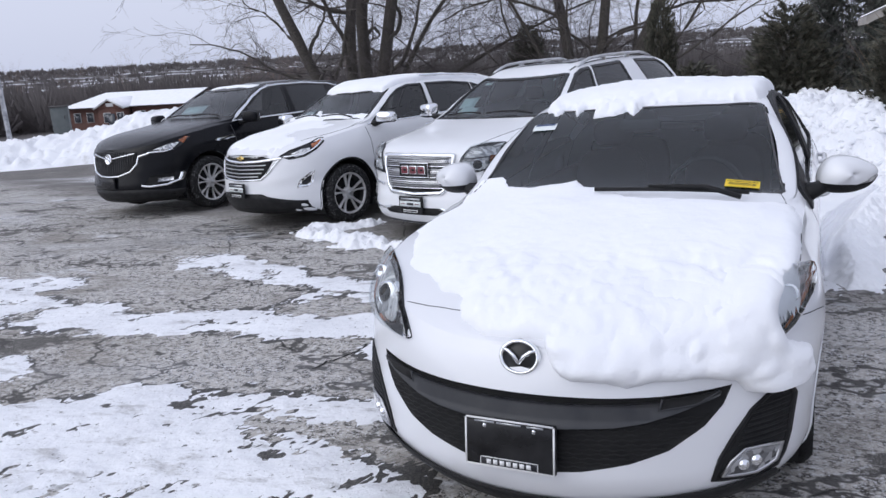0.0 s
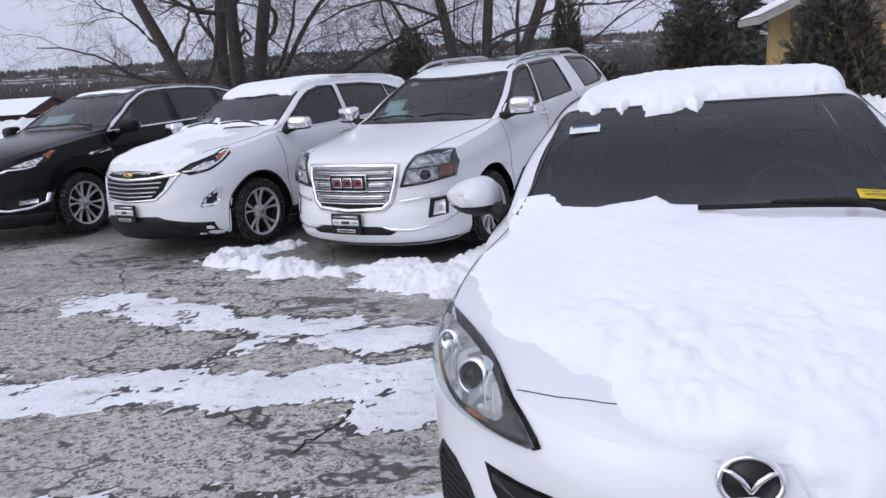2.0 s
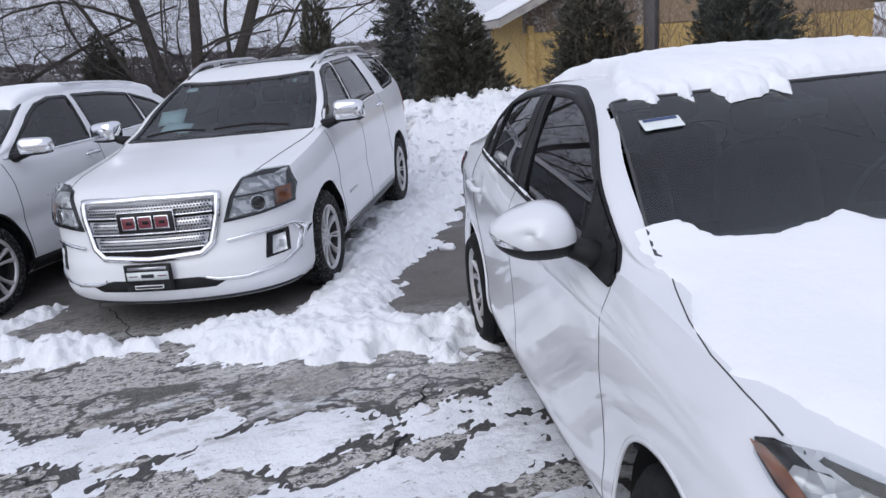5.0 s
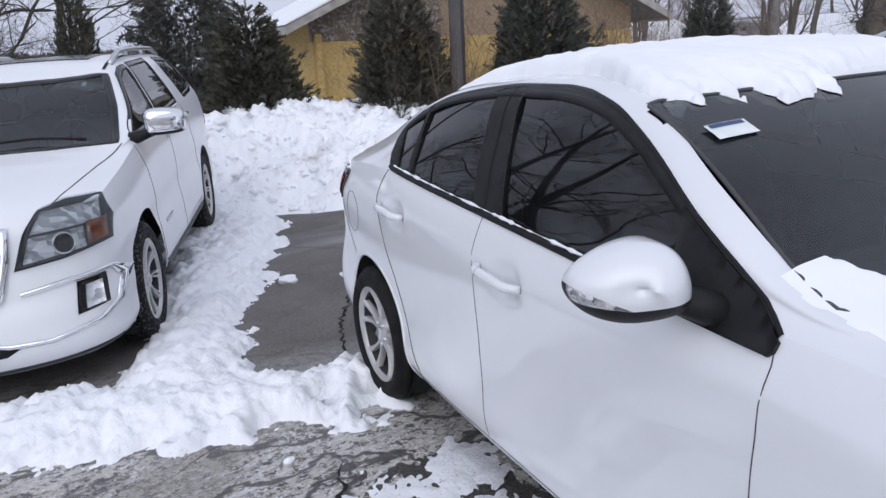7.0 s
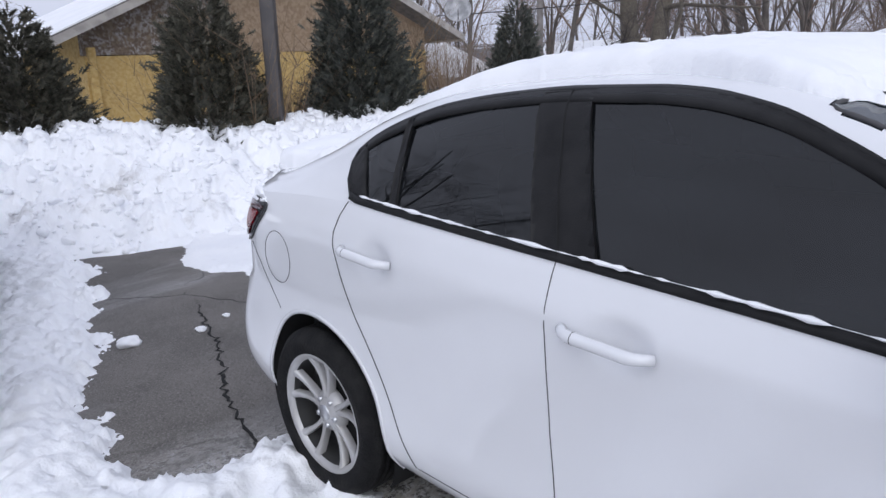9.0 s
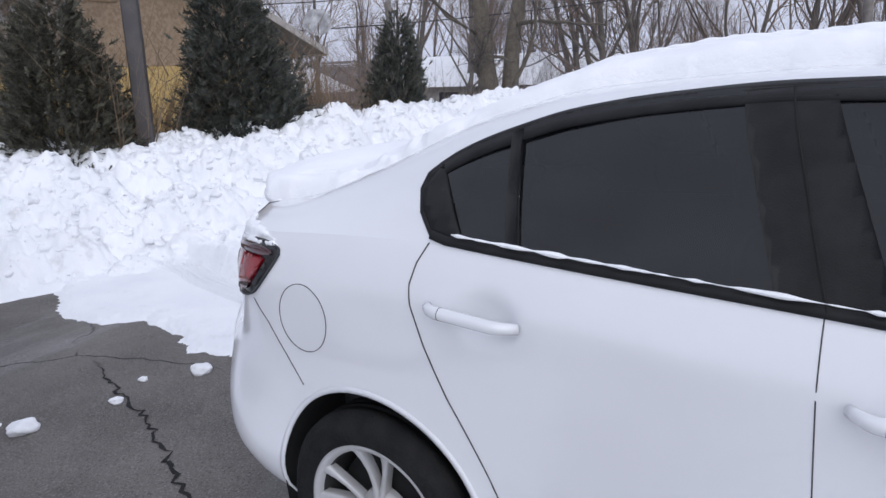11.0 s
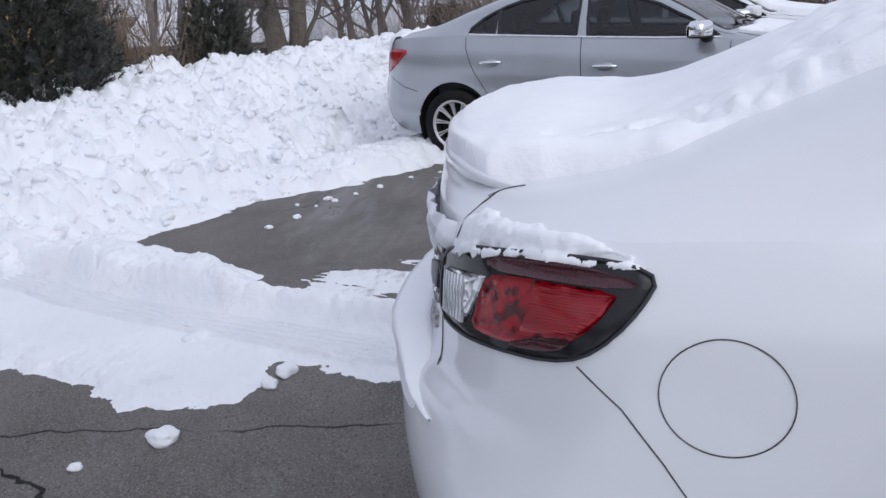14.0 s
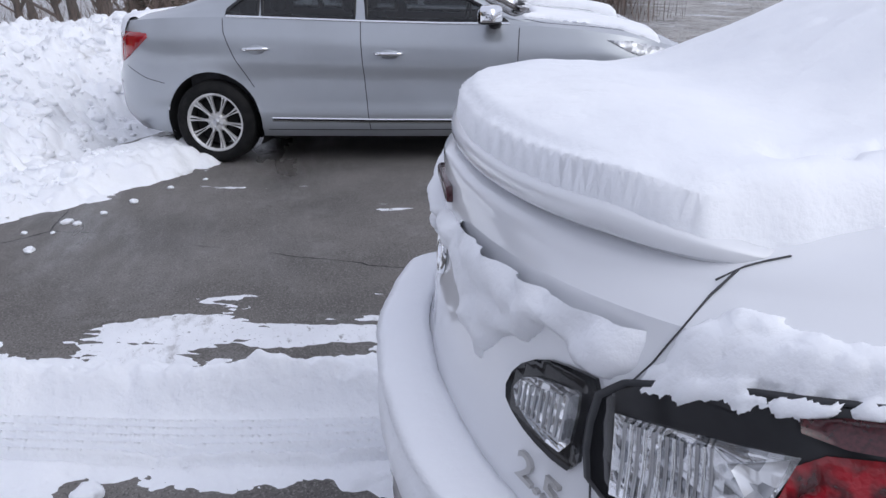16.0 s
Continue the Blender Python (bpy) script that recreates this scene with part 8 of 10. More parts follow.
# ---- snow lying on the cars ----
def car_snow(name, car, sh, x0, x1, y0, y1, depth, label, step=0.016, view="T", flat=0.16, skin=None):
    """Laid on the skin from above or from the front; depth(a, b) goes below zero where the paint is bare."""
    xs, ys = np.arange(x0, x1, step), np.arange(y0, y1, step)
    gx, gy = np.meshgrid(xs, ys, indexing="ij")
    h = depth(gx, gy)
    # the rim of the sheet is drawn to where the depth reaches nothing
    g0, g1 = np.gradient(h, step)
    low = h < 0
    gg = np.maximum(g0**2 + g1**2, 1e-6)
    mx, my = np.where(low, -h * g0 / gg, 0), np.where(low, -h * g1 / gg, 0)
    ml = np.maximum(np.hypot(mx, my) / (1.2 * step), 1)
    gx, gy = gx + mx / ml, gy + my / ml
    rim = low
    h = np.where(low, -0.0025, h)
    n = len(ys)
    v = np.zeros((gx.size, 3))
    ok = np.zeros(gx.size, bool)
    d0, start = VIEWS[view]
    for k, (a, b, d) in enumerate(zip(gx.ravel().tolist(), gy.ravel().tolist(), h.ravel().tolist())):
        p, nn, _, _ = (skin or sh.bvh).ray_cast(start(a, b), d0)
        if p is None:
            continue
        c = -nn.dot(d0)
        if c < 0:
            nn, c = -nn, -c
        if c < flat:
            continue
        ok[k] = True
        if skin and d > 0:
            low, _, _, _ = sh.bvh.ray_cast(start(a, b), d0)
            d = max(d - (p.z - low.z if low else 0.0), min(d, 0.036))
            v[k] = p + Vector((0, 0, d))
            continue
        v[k] = p + (nn * 0.5 - d0 * 0.5 * (0.4 + 0.6 * c)) * d
    up = ~rim.ravel() & ok
    ok, up = ok.reshape(gx.shape), up.reshape(gx.shape)
    quad = (up[:-1, :-1] | up[1:, :-1] | up[:-1, 1:] | up[1:, 1:]) & ok[:-1, :-1] & ok[1:, :-1] & ok[:-1, 1:] & ok[1:, 1:]
    i, j = np.nonzero(quad)
    faces = np.stack([i * n + j, (i + 1) * n + j, (i + 1) * n + j + 1, i * n + j + 1], -1)
    used = np.unique(faces)
    back = np.full(gx.size, -1)
    back[used] = np.arange(len(used))
    ob = mesh_object(name, v[used], back[faces].tolist(), M["snow"])
    ob.matrix_world = car.matrix_world
    return tagged(ob, label, "snow", "", "stuff")


def edge(f, full, soft):
    """A rounded edge: rises steeply from nothing to the full depth."""
    t = np.clip(f / soft, -1, 1)
    return np.where(t > 0, full * np.sqrt(np.clip(1 - (1 - t) ** 2, 0, 1)), full * 0.9 * t)


def region(x, y, poly, wob=0.0):
    """Signed distance into a polygon."""
    d = to_line(x, y, list(poly) + [poly[0]])[0]
    return np.where(inside(x, y, poly), d, -d) + wob


HOOD = [(1.13, 0.76), (1.16, 0.45), (1.155, 0.318), (1.12, 0.113), (1.03, 0.011), (1.0, -0.134), (0.925, -0.204), (0.972, -0.327), (0.99, -0.43), (0.93, -0.56), (0.87, -0.60), (0.82, -0.655), (0.72, -0.672), (0.83, -0.735), (0.98, -0.745), (1.11, -0.74), (1.3, -0.775), (1.456, -0.785), (1.67, -0.72), (1.81, -0.66), (1.89, -0.59), (2.0, -0.45), (2.09, -0.325), (2.19, -0.29), (2.25, -0.17), (2.262, -0.03), (2.26, 0.08), (2.30, 0.15), (2.31, 0.25), (2.28, 0.4), (2.20, 0.54), (2.12, 0.66), (1.98, 0.76), (1.85, 0.785), (1.7, 0.80), (1.4, 0.80), (1.2, 0.785)]


def hood_depth(x, y):
    f = region(x, y, HOOD, 0.035 * fbm(x, y, 7, 5, 3) + 0.03 * fbm(x, y, 2.5, 2, 7))
    front = smoothstep(x, 1.5, 2.0)
    lumps = (0.007 * clods(x, y, 0.10, 31) + 0.007 * clods(x, y, 0.05, 32) + 0.005 * fbm(x, y, 30, 2, 36)) * smoothstep(fbm(x, y, 2.6, 2, 19) + 1.1 * front - 0.5 - 1.5 * np.clip(f - 0.12, -0.1, 0.2), -0.1, 0.5)
    full = 0.038 + 0.016 * fbm(x, y, 2.2, 3, 13) + (0.004 + 0.011 * front) * fbm(x, y, 11, 5, 14, 0.66) + lumps
    pit = 0.016 * np.exp(-(((x - 1.90) / 0.09) ** 2 + ((y - 0.70) / 0.08) ** 2)) + 0.022 * smoothstep(fbm(x, y, 9, 4, 77), 0.15, 0.5) * np.exp(-(((x - 1.9) / 0.16) ** 2 + ((y - 0.6) / 0.2) ** 2)) + 0.02 * np.exp(-(((x - 1.98) / 0.05) ** 2 + ((y - 0.42) / 0.12) ** 2))
    low = 0.35 + 0.65 * smoothstep(y, -0.62, -0.25)
    crust = (0.006 * fbm(x, y, 16, 4, 15, 0.65) + 0.005 * clods(x, y, 0.035, 35)) * front
    low = low * (0.45 + 0.55 * smoothstep(x, 1.08, 1.35))
    return edge(f, (full - pit) * low + crust, 0.06 + 0.05 * (y < -0.2))


NOSE = [(0.05, 0.79), (0.09, 0.72), (0.135, 0.665), (0.236, 0.642), (0.337, 0.626), (0.434, 0.634), (0.56, 0.632), (0.639, 0.626), (0.703, 0.582), (0.76, 0.556), (0.81, 0.55), (0.85, 0.60), (0.845, 0.67), (0.785, 0.705), (0.765, 0.76), (0.76, 0.83), (0.74, 0.91), (0.5, 0.98), (0.02, 0.93)]


def nose_depth(y, z):
    f = region(y, z, NOSE, 0.022 * fbm(y, z, 9, 4, 5))
    return edge(f, 0.045 + 0.028 * smoothstep(y, 0.45, 0.62) + 0.012 * fbm(y, z, 8, 3, 6) + 0.012 * clods(y, z, 0.07, 33), 0.05) - 0.06 * smoothstep(z, 0.86, 0.95)


TOP = [(0.26, -0.585), (0.35, -0.48), (0.29, -0.42), (0.365, -0.35), (0.30, -0.29), (0.405, -0.24), (0.41, -0.12), (0.35, -0.08), (0.42, -0.03), (0.30, 0.02), (0.265, 0.08), (0.24, 0.25), (0.225, 0.585), (0.0, 0.60), (-0.4, 0.60), (-0.9, 0.59), (-1.2, 0.58), (-1.5, 0.56), (-1.8, 0.55)] + [(-1.872 - 0.258 * math.cos(a) ** 0.9, 0.556 * math.sin(a)) for a in np.linspace(1.35, -1.35, 41)] + [(-1.86, -0.545), (-1.75, -0.545), (-1.62, -0.55), (-1.5, -0.50), (-1.2, -0.47), (-0.9, -0.44), (-0.6, -0.41), (-0.25, -0.42), (-0.05, -0.47), (0.1, -0.535)]


def top_depth(x, y):
    front, tail = smoothstep(x, 0.10, 0.30), smoothstep(-x, 1.72, 1.95)
    f = region(x, y, TOP, 0.055 * fbm(x, y, 7, 6, 23, 0.65) * front + 0.016 * fbm(x, y, 7, 4, 27) * (1 - tail) * (1 - front) + 0.002 * fbm(x, y, 8, 2, 28) * tail)
    spoiler_edge = -1.872 - 0.262 * np.sqrt(np.clip(1 - (y / 0.562) ** 2, 0, 1)) ** 0.9
    f = np.where(tail > 0.5, np.minimum(f, x - spoiler_edge - 0.012), f)
    full = 0.060 + 0.012 * fbm(x, y, 2, 3, 33) + 0.005 * fbm(x, y, 9, 4, 34, 0.6) - 0.030 * smoothstep(-x, 0.6, 1.2) * (1 - smoothstep(-x, 1.55, 1.85))
    ruffle = smoothstep(fbm(x, y, 2.4, 3, 38) + 0.25, 0.0, 0.5) * smoothstep(-x, -0.2, 0.1) * (1 - smoothstep(-x, 1.35, 1.7))
    full = full + ruffle * (0.012 * (fbm(x * 0.6, y, 13, 4, 36, 0.6)) + 0.008 * clods(x, y, 0.08, 37))
    full = full + tail * (0.030 - 0.016 * smoothstep(np.abs(y), 0.3, 0.55))
    dents = 0.024 * smoothstep(fbm(x, y, 11, 3, 39), 0.22, 0.42) * np.exp(-(((y + 0.475) / 0.035) ** 2)) * smoothstep(-x, 0.9, 1.3) * (1 - tail)
    full = full * (1 - 0.45 * front) + 0.016 * (fbm(x, y, 13, 4, 29, 0.6) + clods(x, y, 0.06, 30) - 0.3) * front
    return edge(f, full - dents, 0.05 - 0.010 * tail + 0.03 * front)


VIEWS["S"] = (Vector((0, 0.6, -0.8)), lambda a, b: Vector((a, b, 1.06)) - Vector((0, 0.6, -0.8)) * 3)


def quarter_depth(x, y):
    """The dusting along the shoulder above the tail lamp and on the lamp's upper rim."""
    gap = x - np.interp(y, [-0.62, -0.599, -0.5895, -0.576, -0.5255], [-2.015, -2.003, -1.992, -1.978, -1.93]) - 0.012
    d, _, _ = to_line(x, y, [(-1.985, -0.604), (-1.95, -0.618), (-1.91, -0.647), (-1.85, -0.69), (-1.75, -0.74), (-1.66, -0.775)])
    f = 0.034 - 0.032 * smoothstep(x, -1.86, -1.64) - d + 0.026 * fbm(x, y, 12, 5, 51, 0.6)
    f = np.minimum(f, gap + 0.012 * fbm(x, y, 30, 3, 55))
    e, _, _ = to_line(x, y, [(-1.998, -0.622), (-1.963, -0.657), (-1.928, -0.687), (-1.894, -0.711), (-1.859, -0.730), (-1.75, -0.775), (-1.64, -0.80)])
    g = 0.013 - 0.008 * smoothstep(x, -1.86, -1.64) - e + 0.020 * fbm(x, y, 34, 5, 52, 0.7)
    return np.maximum(edge(f, 0.010 + 0.007 * fbm(x, y, 14, 4, 53) + 0.004 * clods(x, y, 0.03, 56), 0.04), edge(g, 0.012 + 0.006 * fbm(x, y, 34, 3, 54), 0.014))


LID = [(-0.05, 1.02), (0.10, 1.05), (0.2, 1.06), (0.42, 1.085), (0.52, 1.08), (0.55, 1.05), (0.553, 1.02), (0.525, 0.998), (0.477, 0.985), (0.43, 0.975), (0.346, 0.95), (0.30, 0.90), (0.22, 0.93), (0.15, 0.98)]


def tail_depth(y, z):
    """Snow clinging to the boot lid below the spoiler."""
    lid = region(np.abs(y), z, LID, 0.045 * fbm(y, z, 9, 5, 57, 0.6))
    return edge(lid, 0.018 + 0.012 * fbm(y, z, 12, 4, 59) + 0.012 * clods(y, z, 0.05, 60), 0.045)


car_snow("hood_snow", sedan, sedan_shell, 0.83, 2.33, -0.86, 0.86, hood_depth, "thick uneven snow over the bonnet of the white sedan", 0.012, "T", 0.3)
car_snow("nose_snow", sedan, sedan_shell, -0.1, 0.86, 0.58, 0.98, nose_depth, "lumpy snow hanging over the nose of the white sedan", 0.010, "F", 0.2)
car_snow("top_snow", sedan, sedan_shell, -2.24, 0.55, -0.68, 0.66, top_depth, "snow slab over roof, rear window and boot of the sedan", 0.009, "T", 0.3, sedan_shell.deck)
car_snow("shoulder_snow", sedan, sedan_shell, -2.10, -1.6, -0.84, -0.46, quarter_depth, "frosty snow above the tail lamp of the white sedan", 0.0038, "S", 0.2)
car_snow("tail_snow", sedan, sedan_shell, -0.72, 0.72, 0.66, 1.06, tail_depth, "snow clinging to the boot lid below the spoiler", 0.009, "B", 0.3)


def bumper_snow():
    """A thick rounded roll of snow on the shelf of the rear bumper, running round its corners."""
    rings = []
    for t in np.linspace(-1, 1, 161):
        y = 0.672 * math.sin(t * 1.45) / math.sin(1.45)
        fade = 1 - float(smoothstep(np.array(abs(y)), 0.44, 0.665))
        shelf = 0.757 - 0.085 * (1 - fade)
        face, n = sedan_shell.hit("B", y, shelf - 0.11)
        lid, _ = sedan_shell.hit("B", y * 0.985, shelf + 0.03)
        out = Vector((n.x, n.y, 0)).normalized()
        w = float(fbm(np.array(y * 1.0), np.array(0.3), 2.2, 3, 47))
        thick = (0.030 + 0.012 * w) * math.sqrt(fade)
        tuck = 0.012 * (1 - fade)
        deep = 0.075 + 0.05 * float(fbm(np.array(y), np.array(4.0), 3.1, 3, 48))
        inner = lid + out * (0.004 - tuck)
        ring = [inner + Vector((0, 0, -0.06)), inner + Vector((0, 0, -0.012 + 0.2 * thick))]
        for u in np.linspace(0.15, 1.0, 6):
            q = inner.lerp(face + out * (thick * 0.5 - tuck), u)
            ring.append(Vector((q.x, q.y, shelf + 0.008 + thick * (0.75 - 0.55 * u**3))))
        for u in np.linspace(0.0, 1.0, 9):
            z = shelf - 0.002 - (deep + 0.06) * (0.3 + 0.7 * fade) * u
            p, _ = sedan_shell.hit("B", y, z)
            lift = thick * math.sqrt(max(0.0, 1 - u**2.2)) * (0.95 + 0.1 * w)
            ring.append(Vector((min(p.x, face.x + 0.03 + 0.3 * (1 - fade)), p.y, z)) + out * (lift - 0.004 - tuck))
        rings.append(ring)
    verts = [v for r in rings for v in r]
    nv = np.array([tuple(v) for v in verts])
    amp = 0.006 * fbm(nv[:, 1] + nv[:, 2], nv[:, 2] * 1.3, 9, 4, 49, 0.6)
    nv[:, 0] -= amp
    k = len(rings[0])
    faces = [(i * k + j, (i + 1) * k + j, (i + 1) * k + j + 1, i * k + j + 1) for i in range(len(rings) - 1) for j in range(k - 1)]
    ob = mesh_object("bumper_snow", nv, faces, M["snow"])
    ob.matrix_world = sedan.matrix_world
    tagged(ob, "thick smooth roll of snow on the rear bumper of the sedan", "snow", "", "stuff")


bumper_snow()


def belt_snow():
    """A crumbly line of snow on the window ledges."""
    r = random.Random(4)
    bm = bmesh.new()
    for s in "LR":
        line = [(0.60, 0.993), (0.46, 1.003), (-0.25, 1.058), (-1.06, 1.12)]
        pts, rads = [], []
        for (x0, z0), (x1, z1) in zip(line, line[1:]):
            n = int(abs(x1 - x0) / 0.02)
            for k in range(n):
                t = k / n
                x, z = x0 + (x1 - x0) * t, z0 + (z1 - z0) * t
                p, nn = sedan_shell.hit(s, x, z)
                g = 0.5 + 1.1 * fbm(np.array(x * 3.0), np.array(2.0), 3.0, 5, 6, 0.65)
                pts.append(p + nn * 0.010 + Vector((0, 0, 0.006)))
                rads.append(max(0.0006, 0.0075 * float(g) - 0.001 + r.uniform(-0.002, 0.002)))
        tube_bm(pts, rads, 6, bm)
    ob = part("ledge_snow", bm, M["snow"])
    ob.matrix_world = sedan.matrix_world
    tagged(ob, "crumbly line of snow along the sedan's window ledges", "snow", "", "stuff")


belt_snow()


def roof_cover(x0, x1, half, full, seed, tongue=0.0):
    def f(x, y):
        d = np.minimum(np.minimum(x1 - x + 0.5 * tongue, x - x0), half - np.abs(y)) + 0.05 * fbm(x, y, 4, 4, seed)
        return edge(d, full * (1 + 0.2 * fbm(x, y, 3, 3, seed + 1)), 0.07)
    return f


car_snow("roof_snow", suv_b, suv_b_shell, -1.9, 0.5, -0.66, 0.66, roof_cover(-1.85, 0.40, 0.60, 0.06, 61), "snow slab on the roof of the white crossover", 0.025)
car_snow("roof_snow", suv_c, suv_c_shell, -0.2, 0.4, -0.6, 0.6, roof_cover(-0.05, 0.12, 0.50, 0.02, 65), "thin snow on the front of the black roof", 0.03)


def cowl_b(x, y):
    f = 0.055 - np.abs(x - 0.95 + 0.12 * y**2) + 0.05 * fbm(x, y, 6, 4, 71)
    g = 0.5 - np.hypot((x - 1.55) / 1.3, (y + 0.1) / 1.2) + 0.35 * fbm(x, y, 2.5, 4, 73)
    return np.maximum(edge(f, 0.025, 0.05), edge(np.minimum(g, 0.05), 0.008, 0.05))


car_snow("hood_snow", suv_b, suv_b_shell, 0.8, 2.2, -0.8, 0.8, cowl_b, "thin snow blown over the bonnet of the white crossover", 0.025)


def saloon_dust(x, y):
    deck = 0.16 - np.abs(x + 2.08) - 0.2 * np.clip(np.abs(y) - 0.5, 0, 1) + 0.08 * fbm(x, y, 5, 4, 81)
    hood = np.minimum(np.minimum(2.1 - x, x - 1.12), 0.62 - np.abs(y)) + 0.12 * fbm(x, y, 3, 4, 83)
    roof = np.minimum(np.minimum(0.25 - x, x + 1.0), 0.5 - np.abs(y)) + 0.15 * fbm(x, y, 3, 4, 85)
    return np.maximum(np.maximum(edge(deck, 0.02, 0.05), edge(hood, 0.03, 0.06)), edge(roof, 0.015, 0.06))


car_snow("sedan_snow", saloon, saloon_shell, -2.3, 2.2, -0.75, 0.75, saloon_dust, "patchy thin snow on the silver sedan", 0.025)

# ---- trees ----
class Wood:
    """Tapered limbs gathered into two meshes: the stout wood and the twigs."""

    def __init__(self, seed):
        self.r = random.Random(seed)
        self.stout, self.fine = ([], []), ([], [])

    def limb(self, pts, rads):
        big = rads[0] > 0.045
        verts, faces = self.stout if big else self.fine
        sides = 8 if rads[0] > 0.12 else 6 if big else 4 if rads[0] > 0.012 else 3
        k0 = len(verts)
        for i, p in enumerate(pts):
            d = (pts[min(i + 1, len(pts) - 1)] - pts[max(i - 1, 0)]).normalized()
            a = d.orthogonal().normalized()
            b = d.cross(a)
            for k in range(sides):
                t = 2 * math.pi * k / sides
                lump = 1 + (0.10 * noise.noise(p * 1.7 + a * k) if big else 0)
                verts.append(tuple(p + (a * math.cos(t) + b * math.sin(t)) * rads[i] * lump))
        for i in range(len(pts) - 1):
            for k in range(sides):
                faces.append((k0 + i * sides + k, k0 + i * sides + (k + 1) % sides, k0 + (i + 1) * sides + (k + 1) % sides, k0 + (i + 1) * sides + k))

    def grow(self, start, way, length, radius, depth, wander=0.16, lift=0.03, thin=0.012, kids=(4, 7), spread=(28, 62), shrink_l=(0.5, 0.78), bare=0.3):
        r = self.r
        n = max(4, int(length / max(0.18, radius * 2.2)))
        n = min(n, 14)
        p, d = Vector(start), Vector(way).normalized()
        pts, rads = [p.copy()], [radius]
        for i in range(n):
            d = (d + Vector((r.gauss(0, wander), r.gauss(0, wander), r.gauss(0, wander * 0.7) + lift))).normalized()
            p = p + d * (length / n)
            pts.append(p.copy()), rads.append(max(radius * (1 - 0.72 * (i + 1) / n), 0.003))
        self.limb(pts, rads)
        if depth <= 0:
            return
        for _ in range(r.randint(*kids)):
            t = r.uniform(bare, 1.0)
            i = min(int(t * n), n - 1)
            q = pts[i].lerp(pts[i + 1], t * n - i)
            rr = max(rads[i] * r.uniform(0.34, 0.58), 0.0035)
            ax = (pts[i + 1] - pts[i]).normalized()
            o = ax.orthogonal().normalized()
            o.rotate(Matrix.Rotation(r.uniform(0, 2 * math.pi), 3, ax))
            a = radians(r.uniform(*spread))
            w = ax * math.cos(a) + o * math.sin(a)
            ll = length * r.uniform(*shrink_l)
            if ll > 0.12:
                self.grow(q, w, ll, rr, depth - 1, wander * 1.15, lift - 0.018, thin, kids, spread, shrink_l, 0.15)

    def objects(self, ob, bark="bark", twig="twig"):
        if self.stout[0]:
            mesh_object("trunk", *self.stout, M[bark], ob)
        if self.fine[0]:
            mesh_object("crown", *self.fine, M[twig], ob)


def ground_z(x, y):
    return float(terrain(np.array(x, float), np.array(y, float)))


def on_ground(x, y, rz=0, z=0.0, scale=1.0):
    return pose(x, y, ground_z(x, y) + z, 0, 0, rz) @ Matrix.Diagonal((scale, scale, scale, 1))


def big_tree(x, y, stems, seed, label, drop=0.0, depth=3, boughs=(7, 9), reach=(3.0, 6.0), bark="bark"):
    """Stout stems with long spreading boughs that droop at their ends."""
    ob = thing("tree", pose(x, y, ground_z(x, y) - drop), label, "tree", "bare trees")
    w = Wood(seed)
    r = w.r
    for sx, sy, wx, wy, l, rad in stems:
        p, d = Vector((sx, sy, 0)), Vector((wx * 0.55, wy * 0.55, 1)).normalized()
        n = 14
        pts, rads = [p.copy()], [rad * 1.15]
        for i in range(n):
            d = (d + Vector((wx * 0.05 + r.gauss(0, 0.045), wy * 0.05 + r.gauss(0, 0.045), 0))).normalized()
            p = p + d * l / n
            pts.append(p.copy()), rads.append(rad * (1 - 0.70 * (i + 1) / n))
        w.limb(pts, rads)
        for _ in range(r.randint(*boughs)):
            t = 0.08 + 0.87 * r.random() ** 1.3
            i = min(int(t * n), n - 1)
            a = r.gauss(math.atan2(wy, wx), 1.3)
            up = r.uniform(0.15, 0.95)
            w.grow(pts[i], (math.cos(a), math.sin(a), up), r.uniform(*reach) * (1.15 - 0.5 * t), min(rads[i] * r.uniform(0.26, 0.46), 0.10), depth, wander=0.19, lift=0.0, kids=(5, 7), spread=(25, 62), shrink_l=(0.34, 0.62), bare=0.2)
    w.objects(ob, bark)
    return ob


big_tree(-2.7, 28.0, [(-0.6, 0, -0.58, 0.1, 14, 0.24), (-0.12, -0.2, -0.07, -0.12, 15, 0.22), (0.38, 0.2, 0.03, 0.15, 16, 0.25), (0.68, -0.1, 0.24, -0.05, 15, 0.25), (0.75, 0.1, 0.85, 0.05, 9, 0.11), (1.0, 0.1, 1.7, 0.05, 9, 0.10)], 3, "large bare tree of several dark leaning stems", 0.2, 3, (13, 15), (3.5, 7.5))
big_tree(5.35, 25.5, [(-0.32, 0, -0.34, 0.1, 13, 0.21), (0.02, 0, 0.24, -0.1, 13, 0.20), (0.62, 0, 0.58, 0.05, 13, 0.22), (-0.5, 0, -0.75, 0.0, 9, 0.08)], 8, "large bare tree with smooth forked stems", 0.2, 3, (13, 15), (3.0, 6.0))
big_tree(23.7, 7.2, [(-0.06, 0.2, -0.03, 0.08, 10, 0.34), (0.05, -0.22, 0.04, -0.07, 11, 0.31)], 12, "bare tree with two thick grey stems", 0.3, 3, (5, 6), bark="pale_bark")


def wild_tree(seed):
    w = Wood(seed)
    r = random.Random(seed)
    for k in range(r.choice((1, 2, 3))):
        w.grow((r.uniform(-0.3, 0.3), r.uniform(-0.3, 0.3), 0), (r.gauss(0, 0.12), r.gauss(0, 0.12), 1), r.uniform(7, 9.5), r.uniform(0.09, 0.17), 3, wander=0.08, lift=0.06, kids=(5, 8), spread=(20, 48), shrink_l=(0.38, 0.6), bare=0.2)
    return w


